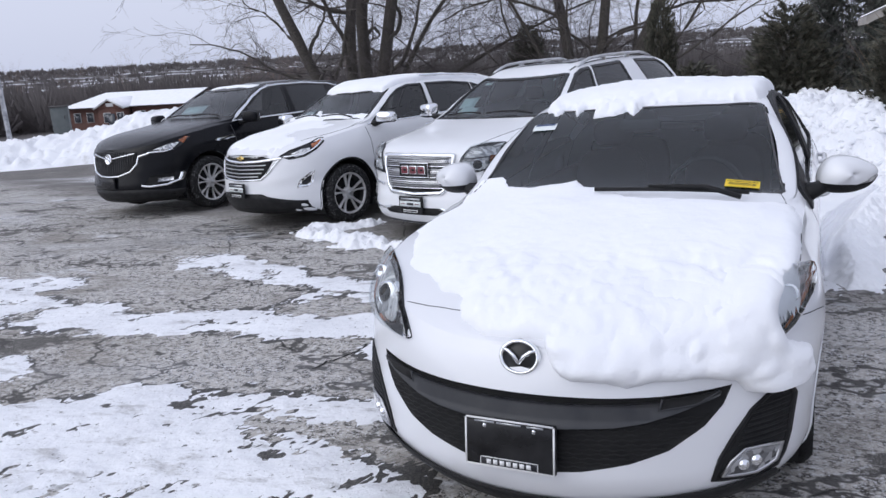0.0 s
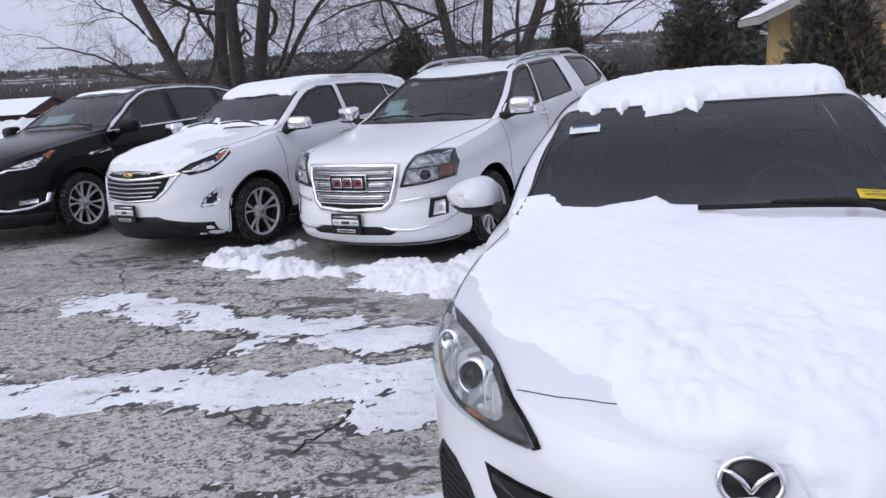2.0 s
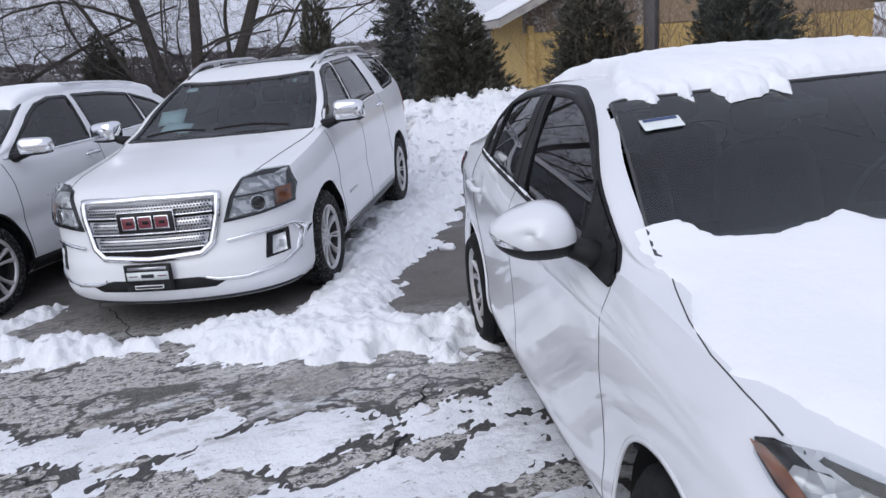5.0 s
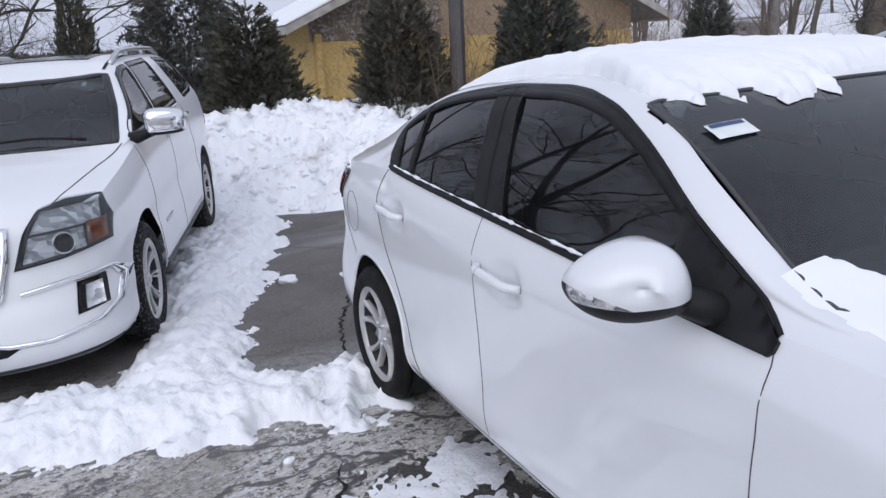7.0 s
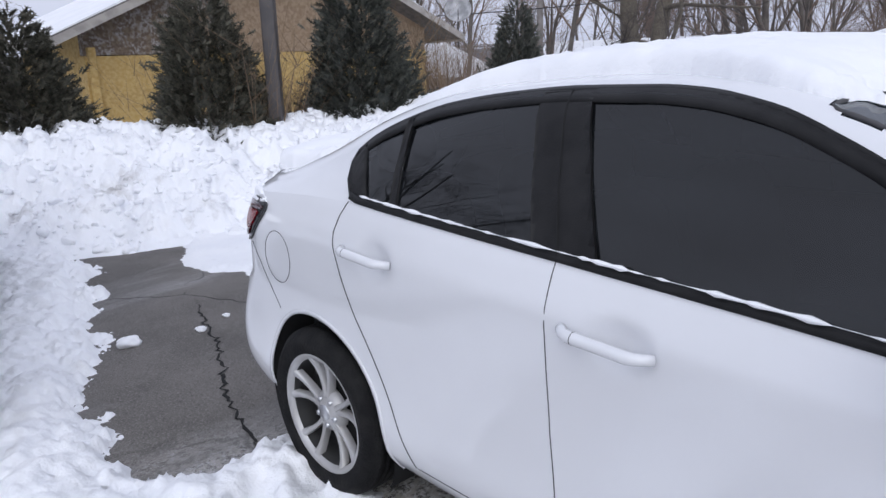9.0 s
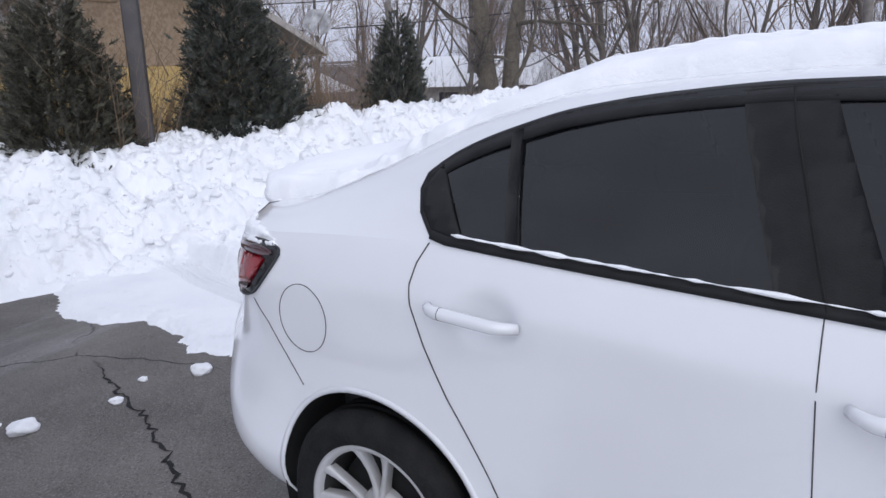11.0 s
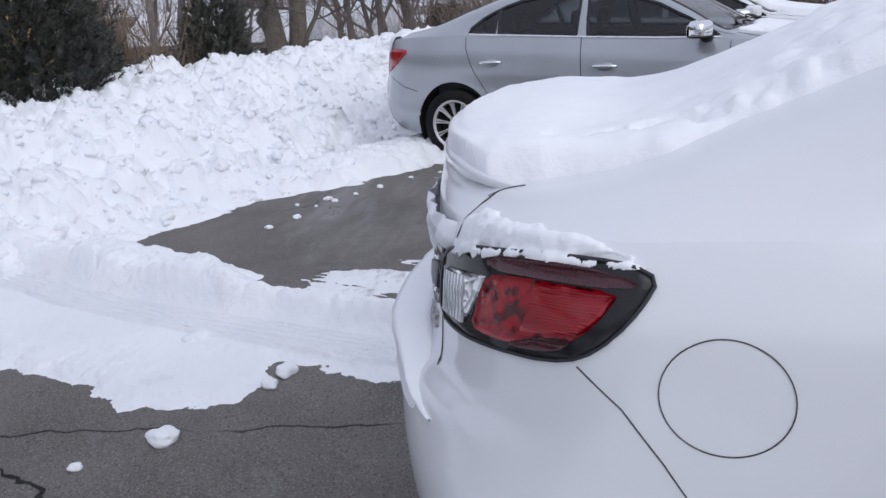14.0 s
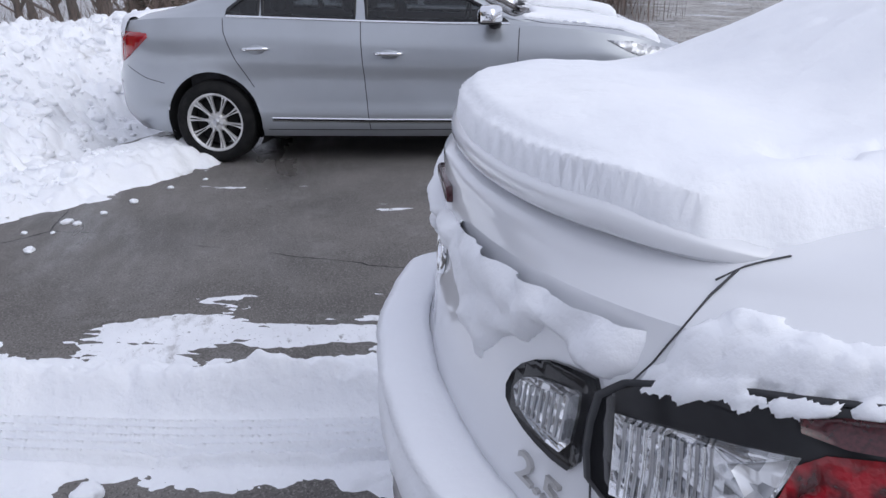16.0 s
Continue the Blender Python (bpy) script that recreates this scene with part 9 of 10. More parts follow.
def woods():
    r = random.Random(77)
    first = []
    for k in range(4):
        ob = thing("tree", Matrix.Translation((0, 0, -60)), "thin bare woodland tree with grey-brown twigs", "tree", "woodland trees")
        wild_tree(100 + k).objects(ob, "hazy_bark", "brush")
        first.append(ob)
    count = 0
    used = [False] * 4
    for _ in range(78):
        az = r.uniform(58, 128)
        d = r.uniform(33, 75)
        x, y = d * math.sin(radians(az)), 5 + d * math.cos(radians(az))
        k = count % 4
        m = on_ground(x, y, r.uniform(0, 360), -0.1, r.uniform(0.75, 1.25))
        if not used[k]:
            first[k].matrix_world = m
            used[k] = True
        else:
            copy_thing(first[k], m)
        count += 1
    for _ in range(34):
        az, d = r.uniform(-37, -4), r.uniform(100, 185)
        copy_thing(first[count % 4], on_ground(d * math.sin(radians(az)), d * math.cos(radians(az)), r.uniform(0, 360), -0.1, r.uniform(0.55, 0.95)))
        count += 1


woods()


def thicket(name, spots, n, high, mat, label, seed, lean=0.25):
    """Upright whips of brush, past counting."""
    r = random.Random(seed)
    verts, faces = [], []
    for _ in range(n):
        cx, cy, rad = spots[r.randrange(len(spots))]
        a, q = r.uniform(0, 2 * math.pi), rad * math.sqrt(r.random())
        x, y = cx + q * math.cos(a), cy + q * math.sin(a)
        z = ground_z(x, y) - 0.1 if rad > 0.9 else lot_point(x, y).z - 0.3
        h = high * r.uniform(0.4, 1.0)
        dx, dy = r.gauss(0, lean) * h, r.gauss(0, lean) * h
        w = 0.004 + 0.006 * h * r.random()
        k = len(verts)
        px, py = math.cos(a + 1.5) * w, math.sin(a + 1.5) * w
        verts += [(x - px, y - py, z), (x + px, y + py, z), (x - py, y + px, z), (x + dx * 0.45, y + dy * 0.45, z + h * 0.55), (x + dx * 0.45 + px, y + dy * 0.45 + py, z + h * 0.55), (x + dx, y + dy, z + h)]
        faces += [(k, k + 1, k + 4, k + 3), (k + 1, k + 2, k + 3, k + 4), (k + 3, k + 4, k + 5)]
        for _ in range(3):
            t = r.uniform(0.35, 0.9)
            bx, by, bz = x + dx * t, y + dy * t, z + h * t
            ex, ey = r.gauss(0, 0.22) * h, r.gauss(0, 0.22) * h
            k = len(verts)
            verts += [(bx - px * 0.5, by - py * 0.5, bz), (bx + px * 0.5, by + py * 0.5, bz), (bx + ex, by + ey, bz + h * r.uniform(0.12, 0.35))]
            faces.append((k, k + 1, k + 2))
    return tagged(mesh_object(name, verts, faces, mat, None, False), label, "brush", "", "stuff")


ring = []
rr = random.Random(9)
for _ in range(46):
    az, d = rr.uniform(56, 130), rr.uniform(24, 46)
    ring.append((d * math.sin(radians(az)), 5 + d * math.cos(radians(az)), rr.uniform(1.5, 4.0)))
thicket("brush", ring, 7000, 3.4, M["brush"], "reddish-brown leafless brush at the wood's edge", 3, 0.16)
thicket("shrub", [(7.4, 10.9, 0.85), (8.0, 10.6, 0.7), (7.3, 10.3, 0.5), (9.6, 9.2, 0.6), (9.3, 8.6, 0.5)], 700, 2.6, M["tan_brush"], "tan leafless shrub between the conifers", 5, 0.22)
thicket("yard_brush", [(13, 9.0, 2.0), (15, 8.0, 2.5), (12.5, 7.0, 1.5)], 420, 1.3, M["brush"], "thin dead stalks standing in the snowy yard", 6, 0.2)


def spray(verts, faces, p, out, size, r):
    """A flat fan of scale leaves: a bent stem with side fingers."""
    side = out.cross(Vector((0, 0, 1)))
    side = side.normalized() if side.length > 1e-3 else Vector((1, 0, 0))
    side.rotate(Matrix.Rotation(r.uniform(-1.2, 1.2), 3, out))
    tip = p + out * size
    k = len(verts)
    w = size * 0.10
    verts += [tuple(p - side * w * 0.6), tuple(p + side * w * 0.6), tuple(p + out * size * 0.55 + side * w), tuple(p + out * size * 0.55 - side * w), tuple(tip)]
    faces += [(k, k + 1, k + 2, k + 3), (k + 3, k + 2, k + 4)]
    for s in (-1, 1):
        for t in (0.25, 0.5, 0.75):
            b = p + out * size * t
            e = b + (out * 0.55 + side * s * 0.8).normalized() * size * (0.5 - 0.25 * t)
            k = len(verts)
            verts += [tuple(b - out * w * 0.7), tuple(b + out * w * 0.7), tuple(e)]
            faces.append((k, k + 1, k + 2))


def conifer_mesh(seed, height, radius, count, size, power=0.8, droop=0.0):
    r = random.Random(seed)
    verts, faces = [], []
    for _ in range(count):
        t = 1 - math.sqrt(r.random())
        z = height * (0.02 + 0.98 * t)
        a = r.uniform(0, 2 * math.pi)
        edge_r = radius * (1 - t) ** power * (1 + 0.30 * noise.noise(Vector((math.cos(a) * 1.5, math.sin(a) * 1.5, z * 1.3 + seed))) + 0.34 * noise.noise(Vector((math.cos(a) * 4.0, math.sin(a) * 4.0, z * 3.6 - seed))) + 0.12 * math.sin(a * 3 + z * 2.1 + seed))
        stray = 1.22 if r.random() < 0.10 else 1.0
        q = edge_r * stray * (1 - 0.6 * r.random() ** 1.6)
        p = Vector((q * math.cos(a), q * math.sin(a), z))
        out = Vector((math.cos(a), math.sin(a), r.uniform(0.1, 1.1) - droop)) + Vector((r.gauss(0, 0.3), r.gauss(0, 0.3), r.gauss(0, 0.2)))
        spray(verts, faces, p, out.normalized(), size * r.uniform(0.6, 1.3), r)
    return verts, faces


def conifer(x, y, kind, scale, rz, label, base):
    ob = thing("conifer", pose(x, y, base, 0, 0, rz) @ Matrix.Diagonal((scale[0], scale[0], scale[1], 1)), label, "tree", "conifers")
    crown = new("crown", CONIFERS[kind])
    crown.parent = ob
    trunk = new("trunk", CONIFER_TRUNK)
    trunk.parent = ob
    return ob


CONIFERS = {}
for key, args, mt in (("cedar", (1, 3.3, 1.12, 12000, 0.17, 0.56), "conifer"), ("cedar_b", (2, 3.3, 1.12, 12000, 0.17, 0.56), "blue_conifer"), ("spruce", (3, 9.0, 2.6, 7000, 0.42, 0.9, 0.7), "blue_conifer")):
    vv, ff = conifer_mesh(*args)
    o = mesh_object("crown", vv, ff, M[mt], None, False)
    CONIFERS[key] = o.data
    bpy.data.objects.remove(o)
bm = tube_bm([(0, 0, 0), (0, 0, 1.2), (0, 0, 2.4)], [0.09, 0.06, 0.02], 7)
o = part("trunk", bm, M["bark"])
CONIFER_TRUNK = o.data
bpy.data.objects.remove(o)

conifer(5.8, 12.6, "cedar", (0.90, 0.86), 20, "dark broad cedar standing behind the snow bank", -0.75)
conifer(4.5, 13.2, "cedar", (0.8, 0.60), 80, "low dark evergreen leaning on the broad cedar", -0.75)
conifer(6.75, 10.6, "cedar", (0.80, 0.90), 130, "dark pointed cedar before the yellow house wall", -0.65)
conifer(8.2, 9.3, "cedar_b", (0.84, 0.95), 250, "dark green cedar behind the ploughed snow", -0.55)
conifer(10.7, 7.8, "cedar_b", (0.60, 0.88), 60, "slim bluish conifer at the yard's edge", -0.75)
conifer(4.24, 14.4, "cedar", (0.42, 1.08), 200, "small dark conifer behind the parked cars", -1.0)
conifer(14.6, 27.0, "spruce", (0.78, 1.1), 160, "tall dark spruce beyond the yellow house", -1.3)
for k, (x, y) in enumerate(((27.5, -0.5), (29, -3.0), (31, 1.0))):
    conifer(x, y, "cedar", (1.5, 0.85), 70 * k, "dark rounded evergreen at the edge of the wood", -1.0)
conifer(3.4, 27.0, "cedar", (0.9, 1.0), 10, "small dark conifer on the slope", ground_z(3.4, 27.0))


# ---- the yellow house behind the bank ----
def house():
    tip, along = Vector((8.0, 14.3)), Vector((0.89, -0.456)).normalized()
    inward = Vector((-along.y, along.x))
    over = 0.62
    a = tip + (along + inward) * over
    w, deep, pitch, foot = 8.65 - 2 * over, 3.4, 0.45, -1.6
    eave = 1.74 + pitch * over
    peak = eave + pitch * w / 2
    m = Matrix(((along.x, inward.x, 0, a.x), (along.y, inward.y, 0, a.y), (0, 0, 1, 0), (0, 0, 0, 1)))
    hs = thing("house", m, "single-storey house with yellow brick walls and weathered gable", "house")

    def prism(name, poly, y0, y1, mat, label=""):
        bm = bmesh.new()
        f0 = [bm.verts.new((x, y0, z)) for x, z in poly]
        f1 = [bm.verts.new((x, y1, z)) for x, z in poly]
        bm.faces.new(f0), bm.faces.new(f1[::-1])
        for i in range(len(poly)):
            j = (i + 1) % len(poly)
            bm.faces.new((f0[j], f0[i], f1[i], f1[j]))
        return part(name, bm, mat, hs, label, smooth=False)

    prism("wall", [(0, foot), (w, foot), (w, 1.56), (0, 1.56)], 0, 0.25, M["yellow_brick"], "ochre brick lower wall")
    prism("wall", [(0.02, foot), (0.27, foot), (0.27, eave), (0.02, eave)], 0.26, deep, M["yellow_brick"])
    prism("wall", [(w - 0.27, foot), (w - 0.02, foot), (w - 0.02, eave), (w - 0.27, eave)], 0.26, deep, M["yellow_brick"])
    prism("wall", [(0, foot), (w, foot), (w, eave), (0, eave)], deep, deep + 0.2, M["yellow_brick"])
    prism("gable", [(0, 1.57), (w * 0.36, 1.57), (w * 0.36, eave + (peak - eave) * 0.72), (0, eave)], 0.02, 0.2, M["grey_boards"], "flaking grey-brown boarded gable")
    prism("gable", [(w * 0.361, 1.57), (w, 1.57), (w, eave), (w * 0.5, peak), (w * 0.361, eave + (peak - eave) * 0.722)], 0.02, 0.2, M["tan_brick"], "tan gable")
    for k in range(6):
        part("vent_slat", box_bm(0.42, 0.06, 0.05, (w * 0.45, -0.02, 2.75 + 0.09 * k), rot=pose(0, 0, 0, 25, 0, 0)), M["grey_boards"], hs)
    part("vent_frame", box_bm(0.52, 0.05, 0.65, (w * 0.45, 0.0, 2.97), 0.01), M["tan_brick"], hs)
    t, s = 0.13, pitch
    for sd in (0, 1):
        x0, x1 = (-over, w / 2) if sd == 0 else (w + over, w / 2)
        z0 = eave - s * over
        z1 = peak
        poly = [(x0, z0), (x1, z1), (x1, z1 + t), (x0, z0 + t)]
        prism("roof", poly, -over, deep + 0.5, M["roof_felt"])
        prism("roof_snow", [(x0, z0 + t), (x1, z1 + t), (x1, z1 + t + 0.06), (x0 + (0.06 if sd == 0 else -0.06), z0 + t + 0.05)], -over + 0.05, deep + 0.45, M["snow"], "even snow on the roof slope")
        prism("fascia", [(x0, z0 - 0.03), (x1, z1 - 0.03), (x1, z1 + t - 0.02), (x0, z0 + t - 0.02)], -over - 0.03, -over - 0.002, M["pale_board"], "pale weathered barge board")
        prism("eave_board", [(x0 - 0.02, z0 - 0.04), (x0 + 0.02, z0 - 0.04), (x0 + 0.02, z0 + t - 0.03), (x0 - 0.02, z0 + t - 0.03)], -over, deep + 0.5, M["pale_board"])
    part("corner_post", box_bm(0.12, 0.12, 3.2, (0.1, -0.03, 0.1), 0.01), M["yellow_brick"], hs)
    return hs


M["yellow_brick"] = material("yellow_brick", (0.50, 0.33, 0.11), 0.85, second=(0.42, 0.28, 0.10), scale=3, fine=(0.56, 0.40, 0.17), fine_scale=16, bump=0.5, bump_scale=14)
M["tan_brick"] = material("tan_brick", (0.30, 0.21, 0.13), 0.85, second=(0.24, 0.17, 0.11), scale=1.5, fine=(0.34, 0.25, 0.17), fine_scale=14, bump=0.5, bump_scale=14)
M["grey_boards"] = material("flaking_boards", (0.22, 0.17, 0.12), 0.9, second=(0.36, 0.34, 0.32), scale=7, spread=0.08, fine=(0.15, 0.11, 0.08), fine_scale=22, bump=0.5, bump_scale=18)
M["pale_board"] = material("pale_board", (0.42, 0.39, 0.36), 0.8, second=(0.3, 0.28, 0.26), scale=5)
M["roof_felt"] = material("roof_felt", (0.10, 0.095, 0.09), 0.9, second=(0.15, 0.14, 0.13), scale=9, bump=0.4, bump_scale=30)
M["post_steel"] = material("post_steel", (0.075, 0.07, 0.072), 0.55, second=(0.10, 0.09, 0.09), scale=5)
M["pole_wood"] = material("pole_wood", (0.20, 0.18, 0.165), 0.85, second=(0.27, 0.25, 0.24), scale=4, bump=0.4, bump_scale=20)
M["dark_board"] = material("dark_board", (0.035, 0.03, 0.03), 0.7, second=(0.05, 0.045, 0.042), scale=4)
M["red_brick"] = material("red_brick", (0.12, 0.054, 0.043), 0.9, second=(0.14, 0.075, 0.06), scale=2, fine=(0.10, 0.05, 0.04), fine_scale=9)
M["pane"] = material("dark_pane", (0.03, 0.035, 0.045), 0.12, coat=0.5, second=(0.05, 0.055, 0.065), scale=1)
M["white_wall"] = material("white_wall", (0.62, 0.62, 0.62), 0.8, second=(0.5, 0.5, 0.5), scale=0.4)
M["pale_dish"] = material("dish_metal", (0.22, 0.225, 0.235), 0.5, second=(0.5, 0.5, 0.52), scale=3)
house()

# satellite dish on the far eave
dish = thing("satellite_dish", pose(16.9, 10.9, 1.95, 0, 0, 200) @ Matrix.Diagonal((0.8, 0.8, 0.8, 1)), "grey satellite dish on a bent pipe at the eave", "dish")
bm = bmesh.new()
prof = [(0.001, 0.0), (0.14, 0.012), (0.28, 0.05), (0.40, 0.10), (0.41, 0.105), (0.40, 0.115), (0.28, 0.066), (0.001, 0.018)]
lathe_bm(prof, 32, "X", bm)
bmesh.ops.transform(bm, matrix=Matrix.Translation((0, 0, 0.62)) @ pose(0, 0, 0, 0, -24, 0), verts=bm.verts)
part("bowl", bm, M["pale_dish"], dish)
part("pipe", tube_bm([(-0.1, 0, -0.45), (-0.1, 0, 0.3), (-0.03, 0, 0.6)], 0.03, 8), M["post_steel"], dish)
part("feed_arm", tube_bm([(0.08, 0, 0.28), (0.35, 0, 0.42), (0.48, 0, 0.62)], 0.014, 6), M["post_steel"], dish)

# lamp post behind the bank
post = thing("lamp_post", LOT @ pose(7.12, 9.92, -0.3), "dark square steel lamp post behind the snow bank", "lamp post")
post.matrix_world = pose(7.12, 9.92, ground_z(7.12, 9.92) - 0.2, 0, 0, 20)
part("shaft", box_bm(0.17, 0.17, 7.5, (0, 0, 3.75), 0.02), M["post_steel"], post)
part("foot_plate", box_bm(0.36, 0.36, 0.05, (0, 0, 0.28), 0.01), M["post_steel"], post)


def utility_pole(x, y, h, r, label, arms=True, mat="pole_wood"):
    p = thing("utility_pole", on_ground(x, y), label, "pole", "utility poles")
    part("shaft", tube_bm([(0, 0, -0.3), (0, 0, h * 0.5), (0, 0, h)], [r, r * 0.85, r * 0.7], 10), M[mat], p)
    if arms:
        part("cross_arm", box_bm(2.4, 0.12, 0.14, (0, 0, h - 0.7)), M[mat], p)
        for sx in (-1.0, -0.4, 0.4, 1.0):
            part("insulator", tube_bm([(sx, 0, h - 0.63), (sx, 0, h - 0.45)], 0.05, 6), M["pale_dish"], p)
    return p


utility_pole(-29.0, 52.6, 9.0, 0.17, "pale grey pole at the far edge of the lot", False, "pale_dish")
utility_pole(31.0, 12.2, 9.5, 0.15, "thin weathered utility pole in the snowy yard")
utility_pole(30.0, -5.8, 9.5, 0.20, "weathered wooden utility pole before the wood")
for dz, sag in ((8.6, 0.5), (8.2, 0.6), (6.9, 0.7), (5.9, 0.8)):
    pts = []
    for t in np.linspace(0, 1, 24):
        x, y = 30.5 + 1.0 * t, 34 - 62 * t
        pts.append((x, y, -2.0 + dz - sag * 4 * (t * 1.9 % 1) * (1 - (t * 1.9 % 1))))
    tagged(part("power_line", tube_bm(pts, 0.02, 4), M["ink"]), "black sagging overhead power line", "cable", "power lines")


# ---- the valley ----
def service_cabinet(m):
    c = thing("service_cabinet", m, "grey-green metal service cabinet in the snow at the lot's edge", "cabinet")
    part("body", box_bm(0.60, 0.5, 1.5, (0, 0, 0.05), 0.015), M["grey_green"], c)
    d = part("door", box_bm(0.50, 0.03, 0.66, (0, -0.26, 0.40), 0.008), M["grey_green"], c)
    part("handle", box_bm(0.03, 0.03, 0.12, (0.18, -0.285, 0.42), 0.006), M["dark_board"], d)
    part("lid", box_bm(0.68, 0.58, 0.05, (0, 0, 0.82), 0.015), M["dark_board"], c)
    return c


M["grey_green"] = material("grey_green_paint", (0.085, 0.10, 0.10), 0.6, second=(0.12, 0.13, 0.128), scale=4, spread=0.2)
service_cabinet(pose(-14.32, 29.79, -0.25, 0, 0, 18))


def brick_block():
    m = pose(-42.7, 91.2, -4.3, 0, 0, -15)
    b = thing("brick_building", m, "long low red-brick building under a snowy roof", "building")
    L, D, H = 15.2, 9.0, 2.4
    part("wall", box_bm(L, D, H + 1.5, (L / 2, D / 2, (H - 1.5) / 2)), M["red_brick"], b)
    bm = bmesh.new()
    o = 0.8
    v = [bm.verts.new(c) for c in ((-o, -o, H), (L + o, -o, H), (L + o, D + o, H), (-o, D + o, H), (1.9, D / 2, H + 1.5), (L + o, D / 2, H + 1.5))]
    for f in ((0, 1, 5, 4), (2, 3, 4, 5), (3, 0, 4), (3, 2, 1, 0)):
        bm.faces.new([v[i] for i in f])
    part("roof", bm, M["snow"], b, "roof wholly under snow", smooth=False)
    bm = bmesh.new()
    v = [bm.verts.new(c) for c in ((L + 0.5, -0.4, H + 0.01), (L + 0.5, D + 0.4, H + 0.01), (L + 0.5, D / 2, H + 1.4))]
    bm.faces.new(v)
    part("gable", bm, M["red_brick"], b, smooth=False)
    for y0, sgn in ((-o, 1), (D + o, -1)):
        half = D / 2 + o
        bm = box_bm(0.10, math.hypot(half, 1.5), 0.2, (L + o, y0 + sgn * half / 2, H + 0.70), rot=pose(0, 0, 0, sgn * math.degrees(math.atan2(1.5, half)), 0, 0))
        part("verge_board", bm, M["dark_board"], b)
    part("gutter", box_bm(L + 2 * o, 0.10, 0.12, (L / 2, -o - 0.04, H - 0.03)), M["dark_board"], b)
    X0, X1, XM = 4.9, 8.7, 6.8
    bm = bmesh.new()
    v = [bm.verts.new(c) for c in ((X0, -1.6, H - 0.1), (X1, -1.6, H - 0.1), (XM, -1.6, H + 0.85), (X0, D / 2, H - 0.1), (X1, D / 2, H - 0.1), (XM, D / 2, H + 0.85))]
    for f in ((0, 1, 2), (0, 2, 5, 3), (1, 4, 5, 2)):
        bm.faces.new([v[i] for i in f])
    part("porch_gable", bm, M["red_brick"], b, smooth=False)
    part("porch_wall", box_bm(3.4, 1.6, H + 1.0, (XM, -0.75, (H - 1.0) / 2)), M["red_brick"], b)
    part("porch_sign", box_bm(0.95, 0.06, 0.4, (XM, -1.63, H + 0.28), 0.02), M["white_wall"], b)
    for sgn in (-1, 1):
        bm = box_bm(2.25, 4.4, 0.12, (XM + sgn * 1.0, 0.35, H + 0.46), rot=pose(0, 0, 0, 0, sgn * 27, 0))
        pr = part("porch_roof", bm, M["snow"], b)
        part("verge_board", box_bm(2.3, 0.08, 0.16, (XM + sgn * 1.0, -1.9, H + 0.39), rot=pose(0, 0, 0, 0, sgn * 27, 0)), M["white_wall"], pr)
    for k in range(8):
        x = 1.0 + 1.75 * k
        y = -0.03 if not 4.9 < x < 8.7 else -1.58
        w = part("window", box_bm(0.95, 0.06, 1.15, (x, y, 1.25)), M["white_wall"], b)
        part("pane", box_bm(0.8, 0.05, 1.0, (x, y - 0.02, 1.25)), M["pane"], w)
    part("doorway", box_bm(1.0, 0.08, 2.0, (XM, -1.60, 0.7)), M["pane"], b)
    return b


brick_block()


def far_house(x, y, w, d, h, wall, rz, label):
    z = ground_z(x, y)
    ob = thing("house", pose(x, y, z, 0, 0, rz), label, "house", "valley houses")
    part("wall", box_bm(w, d, h + 2, (0, 0, h / 2 - 1)), M[wall], ob)
    bm = bmesh.new()
    r = h + d * 0.28
    v = [bm.verts.new(c) for c in ((-w / 2 - 0.4, -d / 2 - 0.4, h), (w / 2 + 0.4, -d / 2 - 0.4, h), (w / 2 + 0.4, d / 2 + 0.4, h), (-w / 2 - 0.4, d / 2 + 0.4, h), (-w / 2 - 0.4, 0, r), (w / 2 + 0.4, 0, r))]
    for f in ((0, 1, 5, 4), (2, 3, 4, 5), (0, 4, 3), (1, 2, 5)):
        bm.faces.new([v[i] for i in f])
    part("roof", bm, M["snow"], ob, smooth=False)
    for k in range(max(2, int(w / 3))):
        x0 = -w / 2 + w * (k + 0.5) / max(2, int(w / 3))
        for sy in (-1, 1):
            part("window", box_bm(1.1, 0.08, 1.2, (x0, sy * (d / 2 + 0.02), h * 0.55)), M["pane"], ob)
    return ob


r = random.Random(21)
for k in range(22):
    az, d = r.uniform(-34, 36), 290 * math.exp(r.random() * 1.5)
    big = r.random() < 0.25
    wl = r.choice(("white_wall", "red_brick", "tan_brick", "white_wall", "pale_board"))
    far_house(d * math.sin(radians(az)), d * math.cos(radians(az)), r.uniform(25, 50) if big else r.uniform(9, 16), r.uniform(12, 22) if big else r.uniform(7, 10), r.uniform(4, 6), wl, r.uniform(0, 180), "far house with a snow-covered roof among bare trees" if not big else "long far shed with a snow-covered roof")
for x, y, w, rz in ((44.5, 10.5, 9, 75), (46, 5.5, 8, 95), (40, 22, 12, 40)):
    far_house(x, y, w, 6, 2.0, "pale_board", rz, "low pale building with snow on its roof")


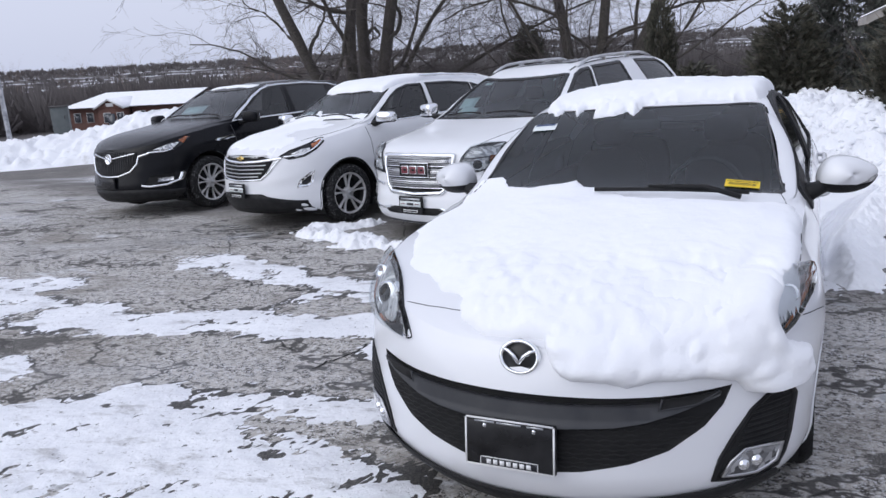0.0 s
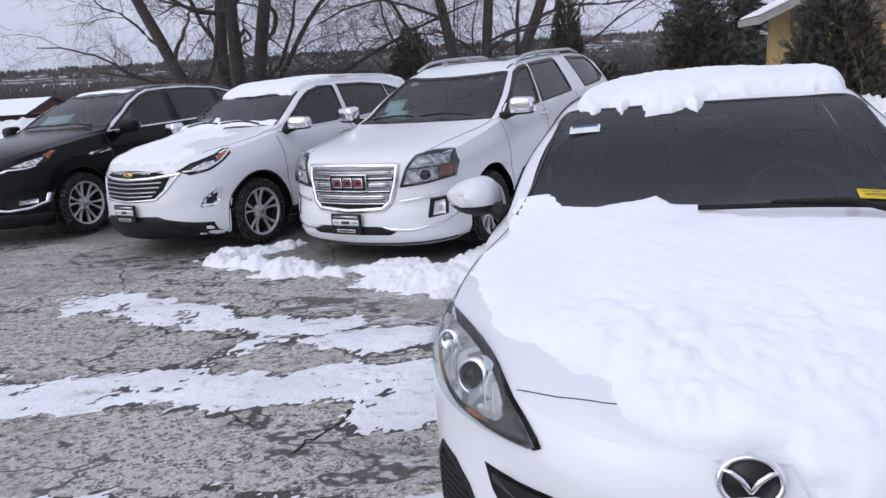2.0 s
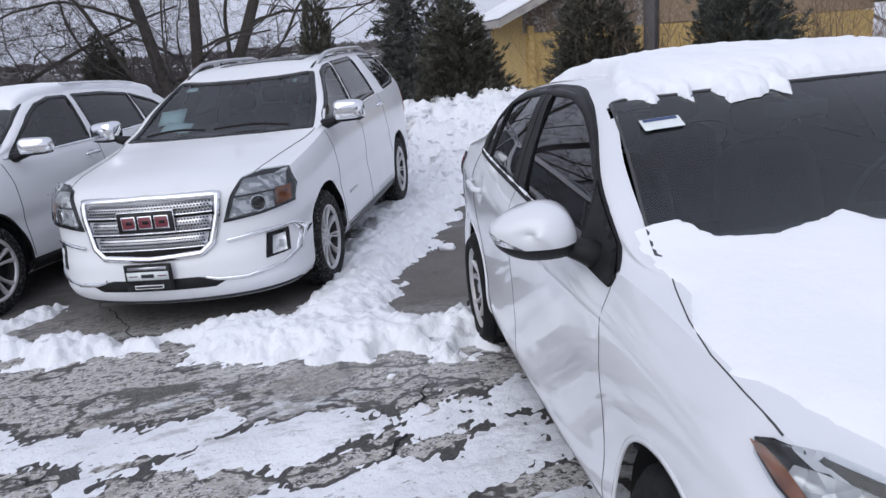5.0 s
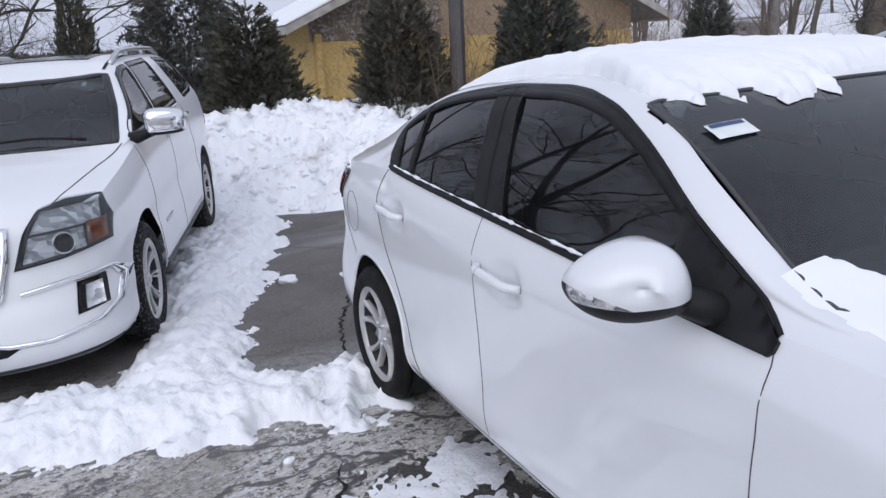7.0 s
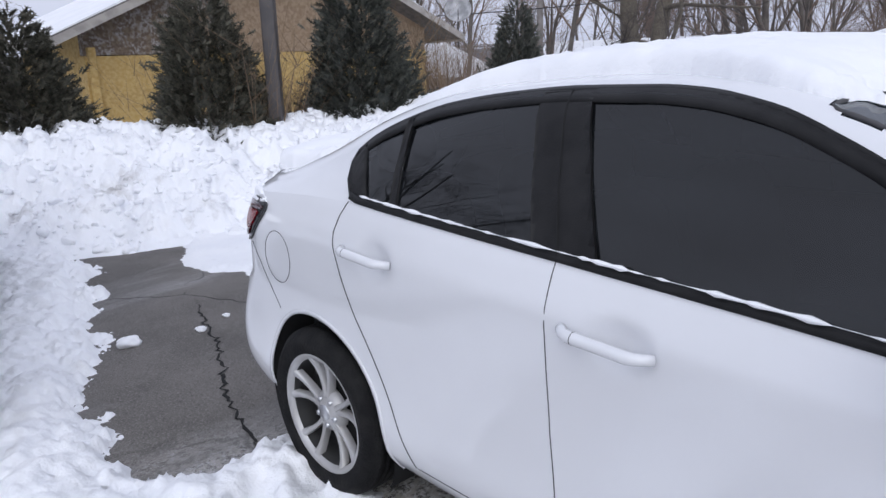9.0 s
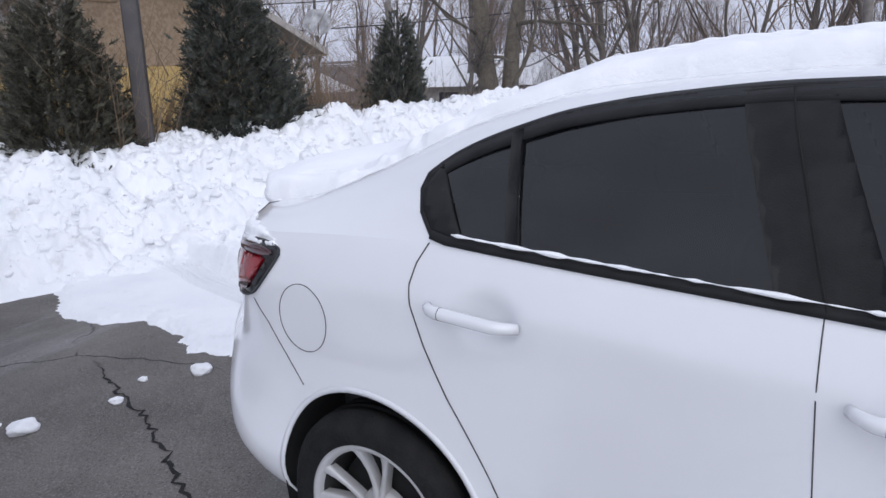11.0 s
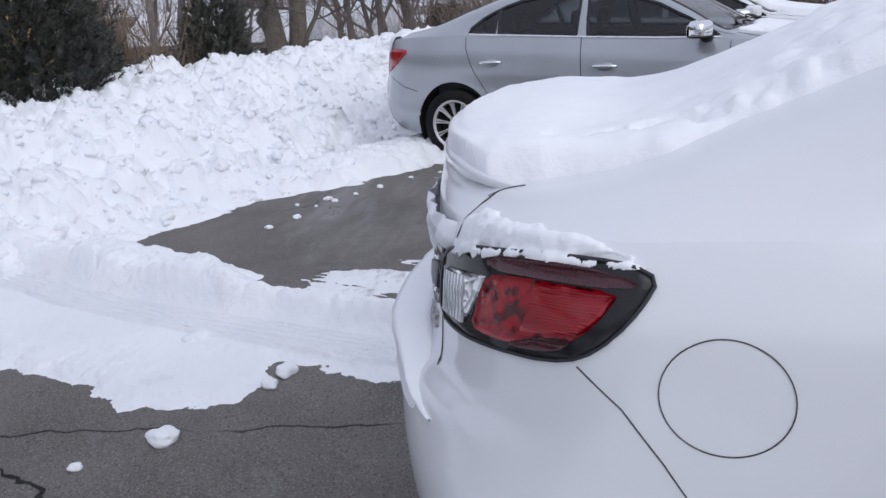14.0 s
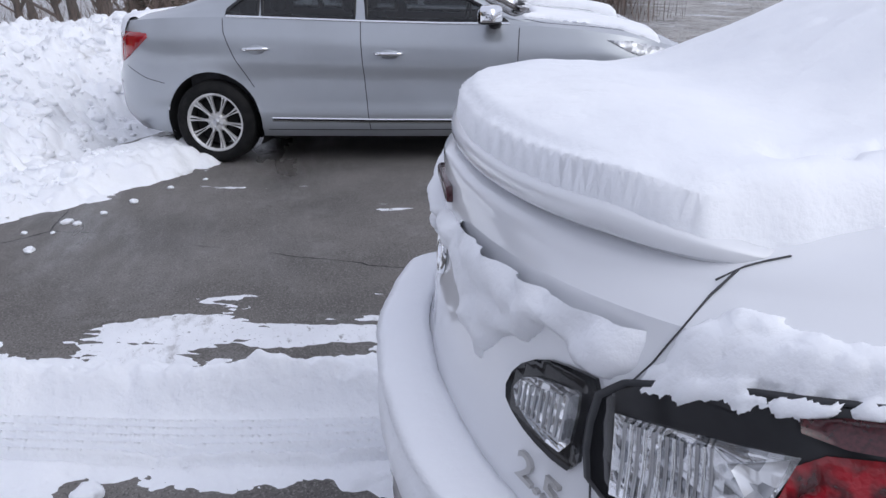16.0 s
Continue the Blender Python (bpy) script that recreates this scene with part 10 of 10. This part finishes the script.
def far_woods():
    """Bare trees of the valley and the horizon as ragged upright tufts, past counting."""
    r = random.Random(31)
    verts, faces = [], []

    def tuft(x, y, z, h, w):
        if math.hypot(x, y) < 300:
            for _ in range(46):
                a, u = r.uniform(0, 2 * math.pi), r.random() ** 0.6
                top = z + h * (0.30 + 0.70 * (1 - u * u) * r.uniform(0.75, 1.0))
                ex, ey = x + math.cos(a) * u * h * 0.62, y + math.sin(a) * u * h * 0.62
                f, g = r.uniform(0.10, 0.55), h * r.uniform(0.006, 0.016)
                bx, by, bz = x + (ex - x) * f, y + (ey - y) * f, z + (top - z) * f * 0.75
                k = len(verts)
                verts.extend(((bx - g * 0.6, by, bz), (bx + g * 0.6, by, bz), (ex + g, ey, top), (ex - g, ey, top + g)))
                faces.append((k, k + 1, k + 2, k + 3))
            return
        for _ in range(r.randint(7, 11)):
            a = r.uniform(0, math.pi)
            ox, oy = r.gauss(0, w * 0.4), r.gauss(0, w * 0.4)
            hh, ww = h * r.uniform(0.35, 1.0), w * r.uniform(0.06, 0.2)
            c, s = math.cos(a) * ww, math.sin(a) * ww
            k = len(verts)
            verts.extend(((x + ox - c * 0.4, y + oy - s * 0.4, z), (x + ox + c * 0.4, y + oy + s * 0.4, z), (x + ox + c, y + oy + s, z + hh * r.uniform(0.5, 0.8)), (x + ox + r.gauss(0, ww * 0.5), y + oy, z + hh), (x + ox - c, y + oy - s, z + hh * r.uniform(0.45, 0.75))))
            faces.append((k, k + 1, k + 2, k + 3, k + 4))

    xs, ys, hs = [], [], []
    while len(xs) < 14000:
        az = r.uniform(-48, 60)
        d = 112 * math.exp(r.random() * 3.6)
        x, y = d * math.sin(radians(az)), d * math.cos(radians(az))
        g = 0.6 * math.sin(x * 0.019 + 1.3 * math.sin(y * 0.013)) + 0.6 * math.sin(y * 0.027 + 0.8 * math.sin(x * 0.021)) + r.gauss(0, 0.25)
        if g > 0.05 + 0.25 * (d > 500) + 0.3 * (d < 300) or d > 2800:
            xs.append(x), ys.append(y), hs.append(r.uniform(3.2, 6.8) * (1 + d / 1500))
    zs = terrain(np.array(xs), np.array(ys))
    for x, y, z, h in zip(xs, ys, zs, hs):
        tuft(x, y, z - 0.3, h, h * 0.8)
    return tagged(mesh_object("far_woods", verts, faces, M["far_wood"], None, False), "grey-brown bare woods across the valley", "woods", "", "stuff")


far_woods()

# a further snow-covered car past the silver sedan
saloon_b, saloon_b_shell = build_saloon(LOT @ pose(9.75, 1.75, 0, 0, 0, -129), M["white_paint"], "white sedan wholly covered in snow beside the silver one", True)
car_snow("car_snow", saloon_b, saloon_b_shell, -2.2, 2.2, -0.72, 0.72, lambda x, y: edge(np.minimum(np.minimum(2.1 - x, x + 2.1), 0.66 - np.abs(y)) + 0.06 * fbm(x, y, 3, 4, 91), 0.07, 0.08), "thick snow over the whole white sedan", 0.03)
